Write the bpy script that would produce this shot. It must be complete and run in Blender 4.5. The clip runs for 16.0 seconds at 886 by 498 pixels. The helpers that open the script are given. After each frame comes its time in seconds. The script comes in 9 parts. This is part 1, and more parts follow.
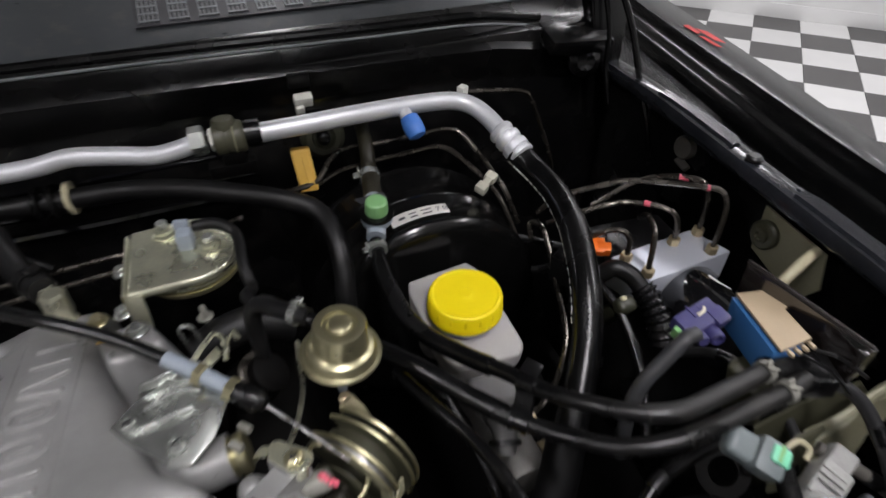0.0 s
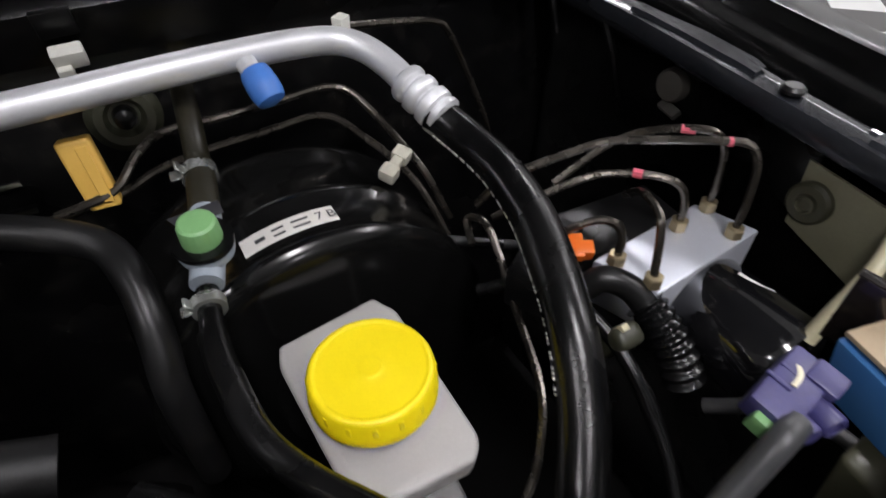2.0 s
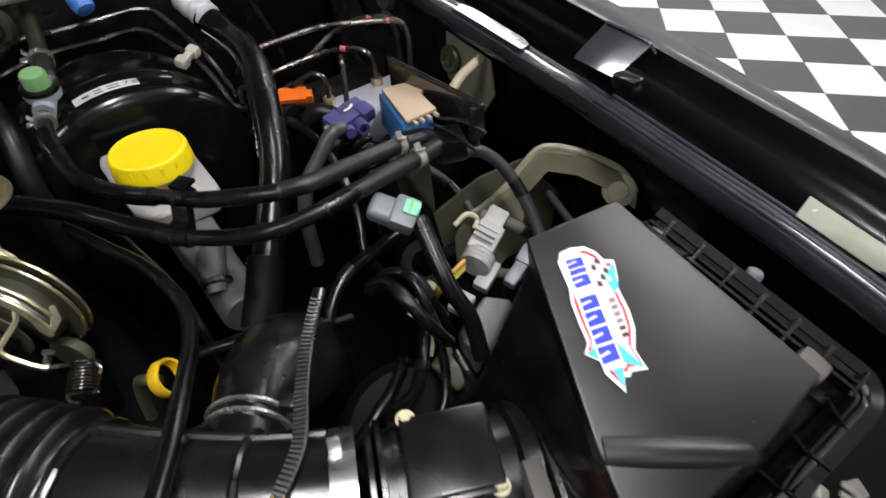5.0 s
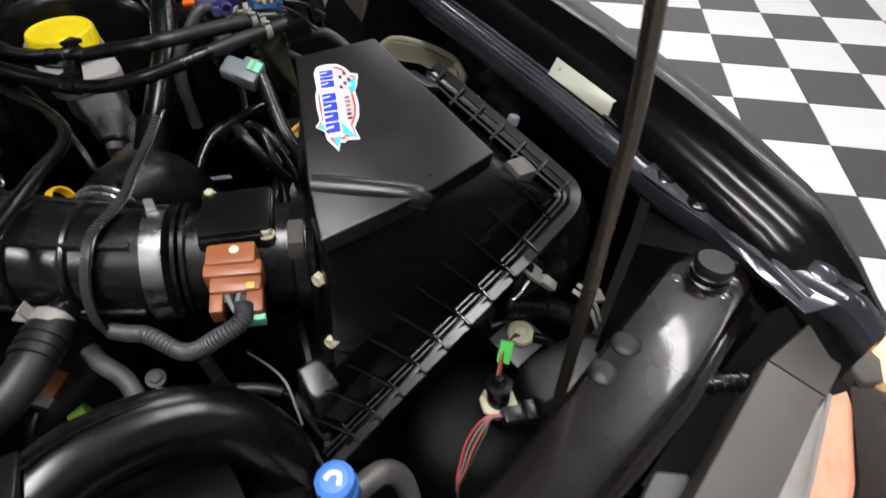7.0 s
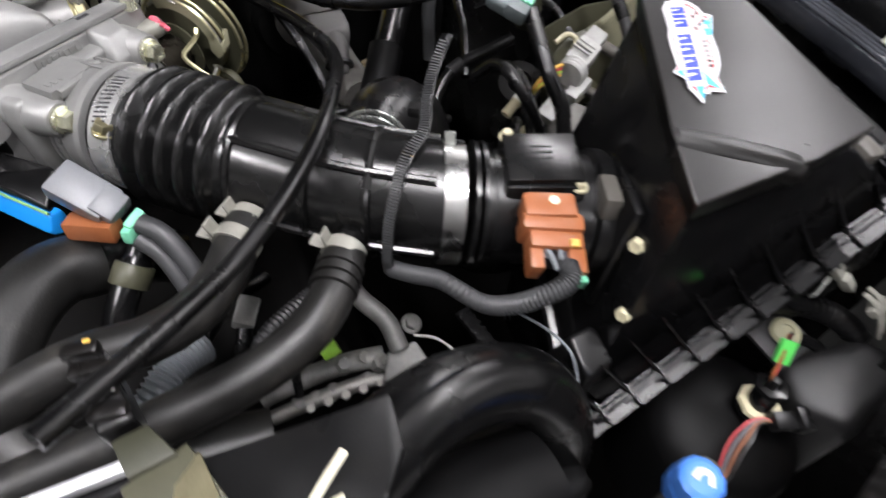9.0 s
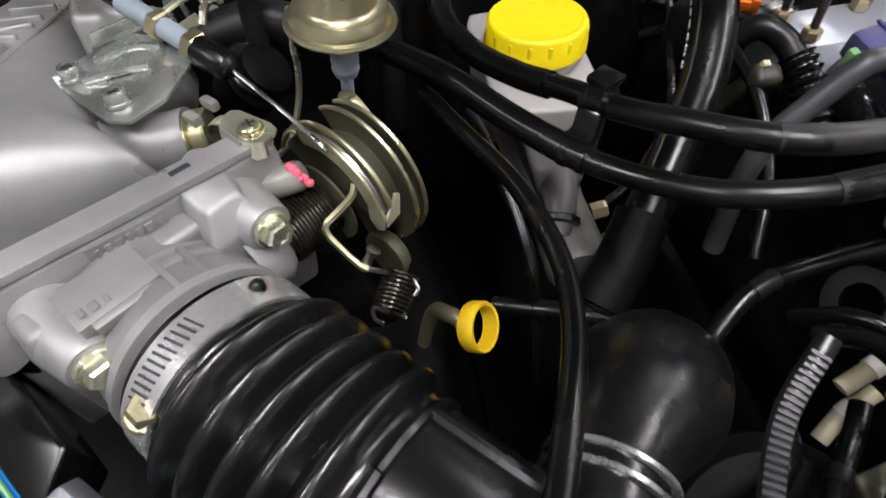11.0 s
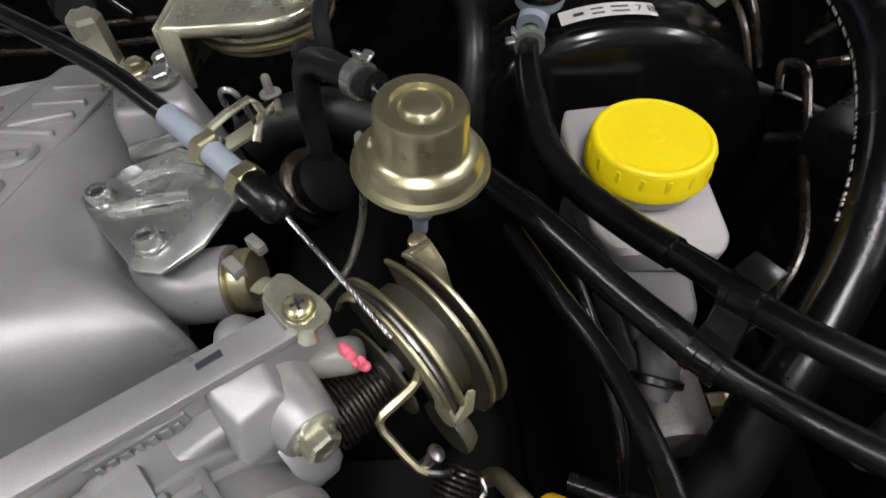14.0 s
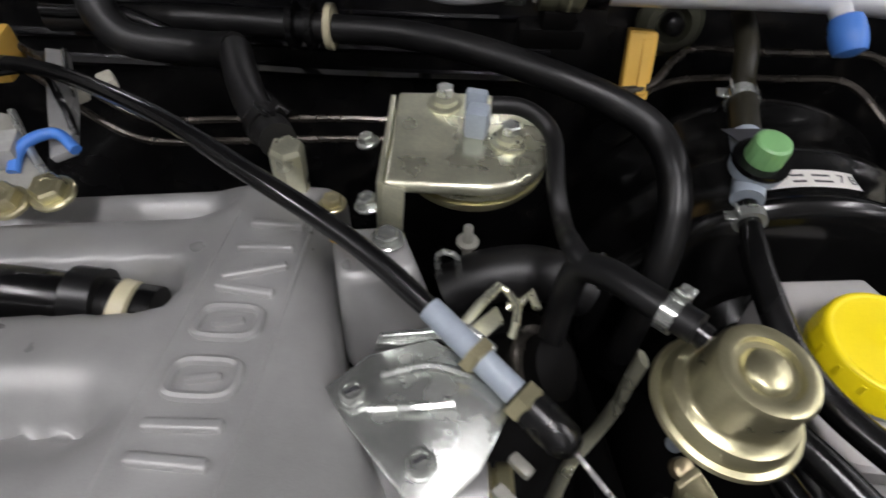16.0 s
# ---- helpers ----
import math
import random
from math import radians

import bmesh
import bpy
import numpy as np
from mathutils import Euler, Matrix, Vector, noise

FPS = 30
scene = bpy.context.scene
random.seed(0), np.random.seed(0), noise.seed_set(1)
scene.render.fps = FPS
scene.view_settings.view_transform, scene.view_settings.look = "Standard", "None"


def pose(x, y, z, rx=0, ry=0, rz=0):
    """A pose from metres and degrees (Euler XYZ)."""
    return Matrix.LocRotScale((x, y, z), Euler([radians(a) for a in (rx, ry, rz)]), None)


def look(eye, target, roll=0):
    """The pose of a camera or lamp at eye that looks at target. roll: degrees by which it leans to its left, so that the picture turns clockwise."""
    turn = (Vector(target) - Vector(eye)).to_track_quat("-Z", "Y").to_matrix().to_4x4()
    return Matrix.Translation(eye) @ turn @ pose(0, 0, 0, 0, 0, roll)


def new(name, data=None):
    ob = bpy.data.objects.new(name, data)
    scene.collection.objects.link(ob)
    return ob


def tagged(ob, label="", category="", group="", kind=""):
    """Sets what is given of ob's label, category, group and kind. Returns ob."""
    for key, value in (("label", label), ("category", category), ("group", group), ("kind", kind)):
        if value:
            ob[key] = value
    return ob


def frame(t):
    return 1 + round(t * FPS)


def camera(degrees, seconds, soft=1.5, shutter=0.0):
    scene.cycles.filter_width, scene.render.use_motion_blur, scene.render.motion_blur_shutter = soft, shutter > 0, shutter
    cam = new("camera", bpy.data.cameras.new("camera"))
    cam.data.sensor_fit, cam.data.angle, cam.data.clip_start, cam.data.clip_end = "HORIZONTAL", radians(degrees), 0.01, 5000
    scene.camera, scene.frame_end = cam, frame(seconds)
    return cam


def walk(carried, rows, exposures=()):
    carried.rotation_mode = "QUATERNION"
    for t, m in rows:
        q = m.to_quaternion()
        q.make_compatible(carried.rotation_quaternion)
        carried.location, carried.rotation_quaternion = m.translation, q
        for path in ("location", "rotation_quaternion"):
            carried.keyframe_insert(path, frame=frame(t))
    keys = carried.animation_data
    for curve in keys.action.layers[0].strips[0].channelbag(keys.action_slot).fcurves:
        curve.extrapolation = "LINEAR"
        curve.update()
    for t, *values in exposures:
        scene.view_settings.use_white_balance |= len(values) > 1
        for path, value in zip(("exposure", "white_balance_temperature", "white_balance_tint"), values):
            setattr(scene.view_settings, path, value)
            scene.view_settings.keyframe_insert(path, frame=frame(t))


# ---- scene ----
# ---------- lens, walk ----------
cam = camera(77.6, 16.0, shutter=0.4)
METRES, EYE, TILT, LEAN, TURN = 1.4, 1.337, -40.23, 0.21, -22.0
ROWS = [
    (0.0, 0.0, 0.0, 0.0, 0.0, 0.0, -0.0),
    (0.5, 0.0055, 0.0853, 0.0333, -2.01, -0.26, 1.6),
    (1.0, 0.0154, 0.1213, 0.0406, -3.7, -0.43, 4.29),
    (1.5, 0.014, 0.142, 0.0356, -4.92, -2.36, 5.37),
    (2.0, 0.0213, 0.1313, 0.022, -6.41, -3.73, 6.22),
    (2.5, 0.0336, 0.1051, 0.005, -7.63, -4.51, 7.63),
    (3.0, 0.0434, 0.0796, -0.0127, -8.86, -5.17, 8.3),
    (3.5, 0.0575, 0.0523, -0.0284, -10.0, -5.25, 9.19),
    (6.0, 0.1328, -0.0755, -0.1224, -12.68, -5.91, 11.58),
    (6.5, 0.1517, -0.0966, -0.1453, -12.2, -6.37, 10.76),
    (7.0, 0.1641, -0.1164, -0.168, -11.95, -7.0, 9.82),
    (7.5, 0.1587, -0.1291, -0.1883, -11.25, -8.34, 8.5),
    (8.0, 0.1392, -0.1275, -0.1895, -9.79, -10.18, 6.47),
    (8.5, 0.1042, -0.1194, -0.1799, -7.85, -10.06, 4.15),
    (9.0, 0.0595, -0.074, -0.1602, -5.82, -10.25, 2.77),
    (9.5, 0.0362, -0.031, -0.1357, -1.64, -10.46, 1.1),
    (10.0, 0.0344, 0.0103, -0.1084, 4.18, -10.61, -2.3),
    (12.5, 0.0192, 0.0977, -0.061, 14.91, -12.44, -8.95),
    (13.0, 0.0154, 0.0984, -0.0546, 15.97, -12.79, -9.37),
    (13.5, 0.0086, 0.102, -0.0436, 16.66, -12.95, -10.2),
    (14.0, 0.0008, 0.1057, -0.0341, 17.1, -12.94, -10.99),
    (14.5, -0.0079, 0.1071, -0.024, 17.33, -12.71, -12.11),
    (15.0, -0.0283, 0.1096, -0.0146, 17.4, -11.88, -13.51),
    (15.5, -0.0505, 0.1093, -0.0062, 17.35, -11.13, -14.93),
    (16.0, -0.0843, 0.1017, -0.0072, 17.63, -10.28, -16.52),
]
walk(cam, [(t, pose(0, 0, EYE, TILT, LEAN, TURN) @ pose(METRES * x, METRES * y, METRES * z, 90 + pitch, roll, yaw)) for t, x, y, z, yaw, pitch, roll in ROWS],
     exposures=[(0.0, -0.5), (2.0, -0.22), (6.0, -0.1), (8.0, -0.34), (9.0, 0.3), (10.0, 0.15), (12.5, 0.0), (13.5, -0.26), (16.0, -0.22)])

# ---------- world and large lights ----------
world = bpy.data.worlds.new("showroom_air")
scene.world = world
world.use_nodes = True
world.node_tree.nodes["Background"].inputs[0].default_value = (0.75, 0.82, 0.9, 1)
world.node_tree.nodes["Background"].inputs[1].default_value = 0.05

# car axes: x to the car's left wing, y to the windscreen, z up; grid of the chequered floor
TILE, GRID_TURN, GRID_U, GRID_V = 0.305, -47.26, 0.909, 16.025
LAMP_WATTS = 38.0


def lamp(name, at, aim, sx, sy, watts, colour):
    d = bpy.data.lights.new(name, "AREA")
    d.shape, d.size, d.size_y, d.energy, d.color = "RECTANGLE", sx, sy, watts, colour
    ob = new(name, d)
    ob.matrix_world = look(at, aim)
    return ob


# unseen ceiling light fittings: long side, place, watts; last two added to brighten wing
FITTINGS = [(0.1, -0.5, 1.35), (2.0, -0.3, 0.8), (2.2, 2.0, 0.95), (-1.6, -0.2, 1.25), (0.3, -3.4, 0.5), (-2.2, 2.4, 0.7), (0.3, 2.6, 0.6), (3.7, 1.2, 0.9), (3.7, -1.6, 0.6)]
CEILING = 3.0
for lx, ly, w in FITTINGS:
    lamp("tube_light_lamp", (lx, ly, CEILING - 0.13), (lx, ly, 0), 0.26, 1.25, LAMP_WATTS * w, (1.0, 0.965, 1.0))


# ---------- materials ----------
def surf(name, base, rough=0.5, metal=0.0, var=0.12, scale=25.0, grain=0.05, gscale=600.0, rvar=0.1, coat=0.0, emit=0.0, trans=0.0, dust=0.0, rand=0.0, spec=0.5):
    m = bpy.data.materials.new(name)
    m.use_nodes = True
    nt = m.node_tree
    N, L = nt.nodes, nt.links
    b = N["Principled BSDF"]
    b.inputs["Metallic"].default_value = metal
    b.inputs["Coat Weight"].default_value = coat
    b.inputs["Specular IOR Level"].default_value = spec
    b.inputs["Coat Roughness"].default_value = 0.06
    b.inputs["Transmission Weight"].default_value = trans
    tc = N.new("ShaderNodeTexCoord")
    big, small = N.new("ShaderNodeTexNoise"), N.new("ShaderNodeTexNoise")
    big.inputs["Scale"].default_value, big.inputs["Detail"].default_value = scale, 4
    small.inputs["Scale"].default_value, small.inputs["Detail"].default_value = gscale, 3
    for n in (big, small):
        L.new(tc.outputs["Object"], n.inputs["Vector"])
    mix = N.new("ShaderNodeMath")
    mix.operation = "MULTIPLY_ADD"
    L.new(small.outputs["Fac"], mix.inputs[0])
    mix.inputs[1].default_value = 0.35
    L.new(big.outputs["Fac"], mix.inputs[2])
    ramp = N.new("ShaderNodeMapRange")
    L.new(mix.outputs[0], ramp.inputs["Value"])
    ramp.inputs["From Min"].default_value, ramp.inputs["From Max"].default_value = 0.4, 0.95
    ramp.inputs["To Min"].default_value, ramp.inputs["To Max"].default_value = 1 - var, 1 + var
    col = N.new("ShaderNodeVectorMath")
    col.operation = "SCALE"
    col.inputs[0].default_value = base
    last = ramp.outputs["Result"]
    if rand:
        info, r2 = N.new("ShaderNodeObjectInfo"), N.new("ShaderNodeMapRange")
        L.new(info.outputs["Random"], r2.inputs["Value"])
        r2.inputs["To Min"].default_value, r2.inputs["To Max"].default_value = 1 - rand, 1 + rand
        mul = N.new("ShaderNodeMath")
        mul.operation = "MULTIPLY"
        L.new(last, mul.inputs[0])
        L.new(r2.outputs["Result"], mul.inputs[1])
        last = mul.outputs[0]
    L.new(last, col.inputs["Scale"])
    out = col.outputs[0]
    if dust:
        spot = N.new("ShaderNodeTexNoise")
        spot.inputs["Scale"].default_value, spot.inputs["Detail"].default_value, spot.inputs["Roughness"].default_value = 45, 8, 0.7
        L.new(tc.outputs["Object"], spot.inputs["Vector"])
        r3 = N.new("ShaderNodeMapRange")
        L.new(spot.outputs["Fac"], r3.inputs["Value"])
        r3.inputs["From Min"].default_value, r3.inputs["From Max"].default_value = 0.52, 0.78
        r3.inputs["To Min"].default_value, r3.inputs["To Max"].default_value = 0.0, dust
        mx = N.new("ShaderNodeMix")
        mx.data_type = "RGBA"
        L.new(r3.outputs["Result"], mx.inputs["Factor"])
        L.new(out, mx.inputs["A"])
        mx.inputs["B"].default_value = (0.16, 0.145, 0.12, 1)
        out = mx.outputs["Result"]
    L.new(out, b.inputs["Base Color"])
    rr = N.new("ShaderNodeMapRange")
    L.new(big.outputs["Fac"], rr.inputs["Value"])
    rr.inputs["From Min"].default_value, rr.inputs["From Max"].default_value = 0.3, 0.7
    rr.inputs["To Min"].default_value, rr.inputs["To Max"].default_value = max(0.02, rough - rvar), min(1, rough + rvar)
    L.new(rr.outputs["Result"], b.inputs["Roughness"])
    if grain:
        bump = N.new("ShaderNodeBump")
        bump.inputs["Strength"].default_value, bump.inputs["Distance"].default_value = grain, 0.0008
        L.new(small.outputs["Fac"], bump.inputs["Height"])
        L.new(bump.outputs["Normal"], b.inputs["Normal"])
    if emit:
        b.inputs["Emission Color"].default_value = (*base, 1)
        b.inputs["Emission Strength"].default_value = emit
    return m


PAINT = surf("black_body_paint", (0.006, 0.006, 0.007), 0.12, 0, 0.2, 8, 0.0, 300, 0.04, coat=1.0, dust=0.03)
# brown base carries the amber lamp's reflection on black bumper paint
BUMPER = surf("amber_lit_bumper_paint", (0.035, 0.024, 0.017), 0.2, 0, 0.2, 8, 0.02, 300, 0.04, coat=1.0)
# grey base stands in for the bright room reflected in black paint
WING_PAINT = surf("reflection_grey_wing_paint", (0.085, 0.087, 0.085), 0.36, 0.4, 0.12, 6, 0.0, 300, 0.03, coat=0.5, spec=0.8)
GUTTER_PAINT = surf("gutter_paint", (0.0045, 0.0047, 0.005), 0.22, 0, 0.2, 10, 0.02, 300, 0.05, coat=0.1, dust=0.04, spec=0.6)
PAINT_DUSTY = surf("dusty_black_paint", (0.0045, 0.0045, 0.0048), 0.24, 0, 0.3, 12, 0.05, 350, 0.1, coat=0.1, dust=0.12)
# blue-grey base stands in for reflections on the black ledge
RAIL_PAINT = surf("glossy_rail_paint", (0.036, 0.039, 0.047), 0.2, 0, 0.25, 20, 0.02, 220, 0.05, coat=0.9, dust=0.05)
STEEL_DARK = surf("dark_coated_steel", (0.1, 0.09, 0.078), 0.26, 0.85, 0.25, 60, 0.05, 600, 0.1)
SPRING = surf("blackened_spring_steel", (0.035, 0.031, 0.024), 0.26, 0.7, 0.25, 60, 0.05, 600, 0.1)
SUPPORT_PAINT = surf("brownish_black_paint", (0.011, 0.0082, 0.0074), 0.24, 0.0, 0.35, 16, 0.05, 300, 0.07, coat=1.0, dust=0.02, spec=0.9)
ENAMEL = surf("black_enamel", (0.004, 0.004, 0.004), 0.2, 0, 0.2, 20, 0.03, 250, 0.05, coat=0.15)
PLASTIC = surf("black_plastic", (0.0045, 0.0045, 0.0048), 0.3, 0, 0.2, 20, 0.08, 900, 0.1, dust=0.04)
PLASTIC_SATIN = surf("grained_black_plastic", (0.0042, 0.0037, 0.0035), 0.3, 0, 0.2, 14, 0.12, 1600, 0.06, dust=0.012, spec=0.5)
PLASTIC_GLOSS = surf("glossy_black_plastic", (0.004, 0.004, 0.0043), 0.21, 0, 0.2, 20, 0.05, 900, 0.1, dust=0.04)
LIP = surf("glossy_lip_plastic", (0.005, 0.005, 0.0055), 0.26, 0, 0.15, 40, 0.02, 900, 0.03, spec=0.35)
# bluish grey base stands in for light reflected by the black cowl
COWL = surf("lit_grey_cowl_plastic", (0.045, 0.05, 0.055), 0.35, 0, 0.2, 15, 0.1, 700, 0.08, dust=0.3)
COWL_PALE = surf("pale_cowl_plastic", (0.2, 0.215, 0.225), 0.45, 0, 0.2, 30, 0.1, 700, 0.08, dust=0.2)
SLEEVE = surf("ribbed_sleeve_plastic", (0.022, 0.022, 0.023), 0.38, 0, 0.15, 30, 0.05, 900, 0.06, dust=0.1)
SNORKEL = surf("soft_sheen_black_plastic", (0.0028, 0.0028, 0.003), 0.27, 0, 0.2, 18, 0.06, 900, 0.08, dust=0.015)
RUBBER = surf("black_rubber", (0.0032, 0.0032, 0.0034), 0.24, 0, 0.3, 30, 0.1, 900, 0.1, dust=0.03, spec=0.4)
RUBBER_MATT = surf("matt_grey_black_rubber", (0.0055, 0.0055, 0.0058), 0.4, 0, 0.3, 30, 0.16, 900, 0.1, dust=0.07, spec=0.4)
RUBBER_DUSTY = surf("dusty_hose_rubber", (0.0085, 0.0083, 0.0078), 0.44, 0, 0.35, 35, 0.2, 700, 0.1, dust=0.16)
RUBBER_OLIVE = surf("olive_brown_rubber", (0.016, 0.0145, 0.008), 0.4, 0, 0.3, 35, 0.15, 700, 0.1, dust=0.1)
GREY_SLEEVE = surf("faded_grey_sleeve", (0.04, 0.041, 0.043), 0.42, 0, 0.25, 40, 0.12, 700, 0.1, dust=0.12)
BELLOWS = surf("moulded_duct_rubber", (0.005, 0.005, 0.0051), 0.25, 0, 0.2, 25, 0.06, 500, 0.08, dust=0.015, spec=0.62)
TANK_BLACK = surf("dull_black_tank_plastic", (0.0035, 0.0035, 0.0037), 0.5, 0, 0.25, 20, 0.12, 700, 0.1, dust=0.01, spec=0.12)
# near-black with low specular: shade deep in the bay put into the colour
DARK = surf("shade_dark_metal", (0.003, 0.0028, 0.0027), 0.62, 0, 0.4, 18, 0.3, 200, 0.15, dust=0.01, spec=0.1)
CAST = surf("cast_aluminium", (0.345, 0.345, 0.338), 0.4, 0.42, 0.28, 18, 0.2, 2600, 0.14, dust=0.14)
CAST_ROUGH = surf("weathered_cast_aluminium", (0.27, 0.27, 0.264), 0.46, 0.4, 0.22, 40, 0.18, 2400, 0.12, dust=0.22)
MACHINED = surf("bright_aluminium_pipe", (0.8, 0.81, 0.84), 0.42, 0.55, 0.06, 40, 0.04, 700, 0.06)
ABS_ALU = surf("pale_machined_aluminium", (0.72, 0.75, 0.83), 0.42, 0.55, 0.06, 30, 0.03, 700, 0.05)
STEEL = surf("brushed_steel", (0.42, 0.42, 0.41), 0.3, 1.0, 0.1, 60, 0.05, 800, 0.08)
CLAMP_STEEL = surf("satin_band_steel", (0.74, 0.74, 0.73), 0.26, 0.75, 0.06, 60, 0.03, 900, 0.05)
ZINC = surf("zinc_plated_steel", (0.54, 0.56, 0.53), 0.26, 0.85, 0.22, 40, 0.1, 500, 0.12, dust=0.1)
GOLD = surf("yellow_zinc_plating", (0.56, 0.525, 0.33), 0.3, 0.92, 0.16, 45, 0.05, 900, 0.04, dust=0.05)
PALE_ZINC = surf("pale_yellow_zinc_plating", (0.74, 0.74, 0.57), 0.32, 0.85, 0.25, 40, 0.1, 700, 0.12, dust=0.08)
GOLD_DULL = surf("dull_yellow_zinc", (0.46, 0.42, 0.265), 0.37, 0.85, 0.24, 45, 0.08, 900, 0.1, dust=0.1)
BRASS = surf("brass_fitting", (0.42, 0.35, 0.22), 0.4, 0.8, 0.15, 60, 0.1, 500, 0.1)
OLIVE = surf("olive_grey_coating", (0.064, 0.063, 0.04), 0.42, 0.1, 0.2, 25, 0.12, 500, 0.08, dust=0.12)
OLIVE_PANEL = surf("dull_olive_panel_paint", (0.034, 0.035, 0.022), 0.45, 0.0, 0.25, 30, 0.15, 400, 0.1, dust=0.12)
PROP_STEEL = surf("worn_brown_black_steel", (0.1, 0.085, 0.066), 0.22, 0.8, 0.35, 40, 0.1, 500, 0.12, dust=0.05)
OLIVE_LIGHT = surf("pale_olive_coating", (0.25, 0.24, 0.16), 0.42, 0.1, 0.15, 25, 0.1, 500, 0.08, dust=0.15)
CREAM = surf("cream_plastic", (0.5, 0.46, 0.31), 0.42, 0, 0.14, 40, 0.06)
CLIP_CREAM = surf("aged_cream_clip_plastic", (0.62, 0.6, 0.5), 0.45, 0, 0.15, 60, 0.05, dust=0.1)
WHITE = surf("white_clip_plastic", (0.7, 0.7, 0.64), 0.45, 0, 0.08, 50, 0.03)
LABEL_DUSTY = surf("dusty_label_paper", (0.3, 0.3, 0.29), 0.5, 0, 0.2, 50, 0.02, dust=0.3)
LABEL_WHITE = surf("white_label_paper", (0.74, 0.72, 0.68), 0.5, 0, 0.05, 50, 0.02)
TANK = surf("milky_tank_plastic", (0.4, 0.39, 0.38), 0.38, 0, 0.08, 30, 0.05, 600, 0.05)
# darker dusty copy of the tank plastic, with shade put into the colour
TANK_DIM = surf("dim_tank_plastic", (0.11, 0.108, 0.106), 0.42, 0, 0.2, 40, 0.08, 500, 0.08, dust=0.2)
YELLOW = surf("yellow_cap_plastic", (0.86, 0.68, 0.004), 0.45, 0, 0.07, 40, 0.05, 900, 0.07)
MID_PLUG = surf("mid_grey_plug_plastic", (0.15, 0.156, 0.17), 0.42, 0, 0.14, 40, 0.05, dust=0.1)
TEAL_GREY = surf("grey_green_plug_plastic", (0.15, 0.175, 0.18), 0.42, 0, 0.18, 40, 0.06, dust=0.15)
CLAMP_GREY = surf("dusty_clamp_metal", (0.3, 0.295, 0.26), 0.4, 0.3, 0.25, 60, 0.1, 900, 0.1, dust=0.3)
RAIL_GREY = surf("oily_grey_casting", (0.095, 0.094, 0.09), 0.55, 0.2, 0.4, 70, 0.3, 500, 0.1, dust=0.35)
PLATE = surf("blank_plate_metal", (0.36, 0.37, 0.29), 0.4, 0.2, 0.1, 40, 0.05, 600)
YELLOW_DULL = surf("worn_yellow_plastic", (0.72, 0.47, 0.012), 0.45, 0, 0.15, 60, 0.08, 900, 0.08)
CAST_DIM = surf("stained_cast_aluminium", (0.16, 0.155, 0.145), 0.5, 0.6, 0.35, 40, 0.3, 500, 0.1, dust=0.2)
YELLOW_BOX = surf("amber_plastic", (0.72, 0.44, 0.09), 0.45, 0, 0.08, 40, 0.05)
GREEN = surf("green_cap_plastic", (0.2, 0.42, 0.17), 0.45, 0, 0.08, 50, 0.06)
MINT = surf("mint_green_plastic", (0.2, 0.62, 0.4), 0.4, 0, 0.06, 50, 0.03)
TAPE_GREEN = surf("green_tape", (0.09, 0.55, 0.1), 0.45, 0, 0.08, 50, 0.03)
LIME = surf("lime_green_tape", (0.36, 0.72, 0.08), 0.45, 0, 0.08, 50, 0.03)
BLUE = surf("blue_cap_plastic", (0.06, 0.2, 0.62), 0.4, 0, 0.06, 50, 0.04)
BLUE_DEEP = surf("deep_blue_plastic", (0.03, 0.11, 0.27), 0.38, 0, 0.08, 40, 0.05)
AZURE = surf("azure_plastic", (0.01, 0.27, 0.8), 0.35, 0, 0.06, 50, 0.03)
PALE_BLUE = surf("pale_blue_grey_plastic", (0.3, 0.345, 0.395), 0.38, 0, 0.14, 50, 0.05, dust=0.15)
PURPLE = surf("violet_plastic", (0.046, 0.042, 0.14), 0.4, 0, 0.3, 60, 0.08, dust=0.25)
ORANGE = surf("orange_plastic", (0.9, 0.17, 0.01), 0.4, 0, 0.06, 50, 0.03)
BROWN = surf("brown_plug_plastic", (0.3, 0.1, 0.038), 0.4, 0, 0.14, 45, 0.08, dust=0.05)
TAN = surf("tan_ceramic", (0.42, 0.33, 0.22), 0.55, 0, 0.08, 50, 0.06)
GREY_PLUG = surf("grey_plug_plastic", (0.16, 0.175, 0.19), 0.45, 0, 0.1, 40, 0.05)
PALE_PLUG = surf("pale_grey_plug_plastic", (0.33, 0.33, 0.315), 0.45, 0, 0.22, 60, 0.08, dust=0.3)
GREY_TOP = surf("grey_trim_plastic", (0.08, 0.074, 0.065), 0.5, 0, 0.1, 30, 0.1, 1200)
PINK = surf("pink_marking_paint", (0.74, 0.13, 0.19), 0.55, 0, 0.2, 200, 0.1, dust=0.1)
MARK = surf("cream_marking_paint", (0.72, 0.68, 0.52), 0.5, 0, 0.05)
RED = surf("red_sheath", (0.5, 0.05, 0.06), 0.45, 0, 0.05)
INK = surf("dark_print", (0.03, 0.03, 0.035), 0.5, 0, 0.02, grain=0)
STICK_BLUE = surf("blue_print", (0.012, 0.035, 0.5), 0.4, 0, 0.02, grain=0)
STICK_RED = surf("red_print", (0.7, 0.03, 0.03), 0.4, 0, 0.02, grain=0)
STICK_PINK = surf("pale_pink_print", (0.75, 0.5, 0.5), 0.4, 0, 0.05, grain=0)
STICK_CYAN = surf("cyan_print", (0.05, 0.5, 0.75), 0.4, 0, 0.02, grain=0)
STICK_WHITE = surf("white_vinyl", (0.8, 0.8, 0.82), 0.35, 0, 0.02, grain=0)
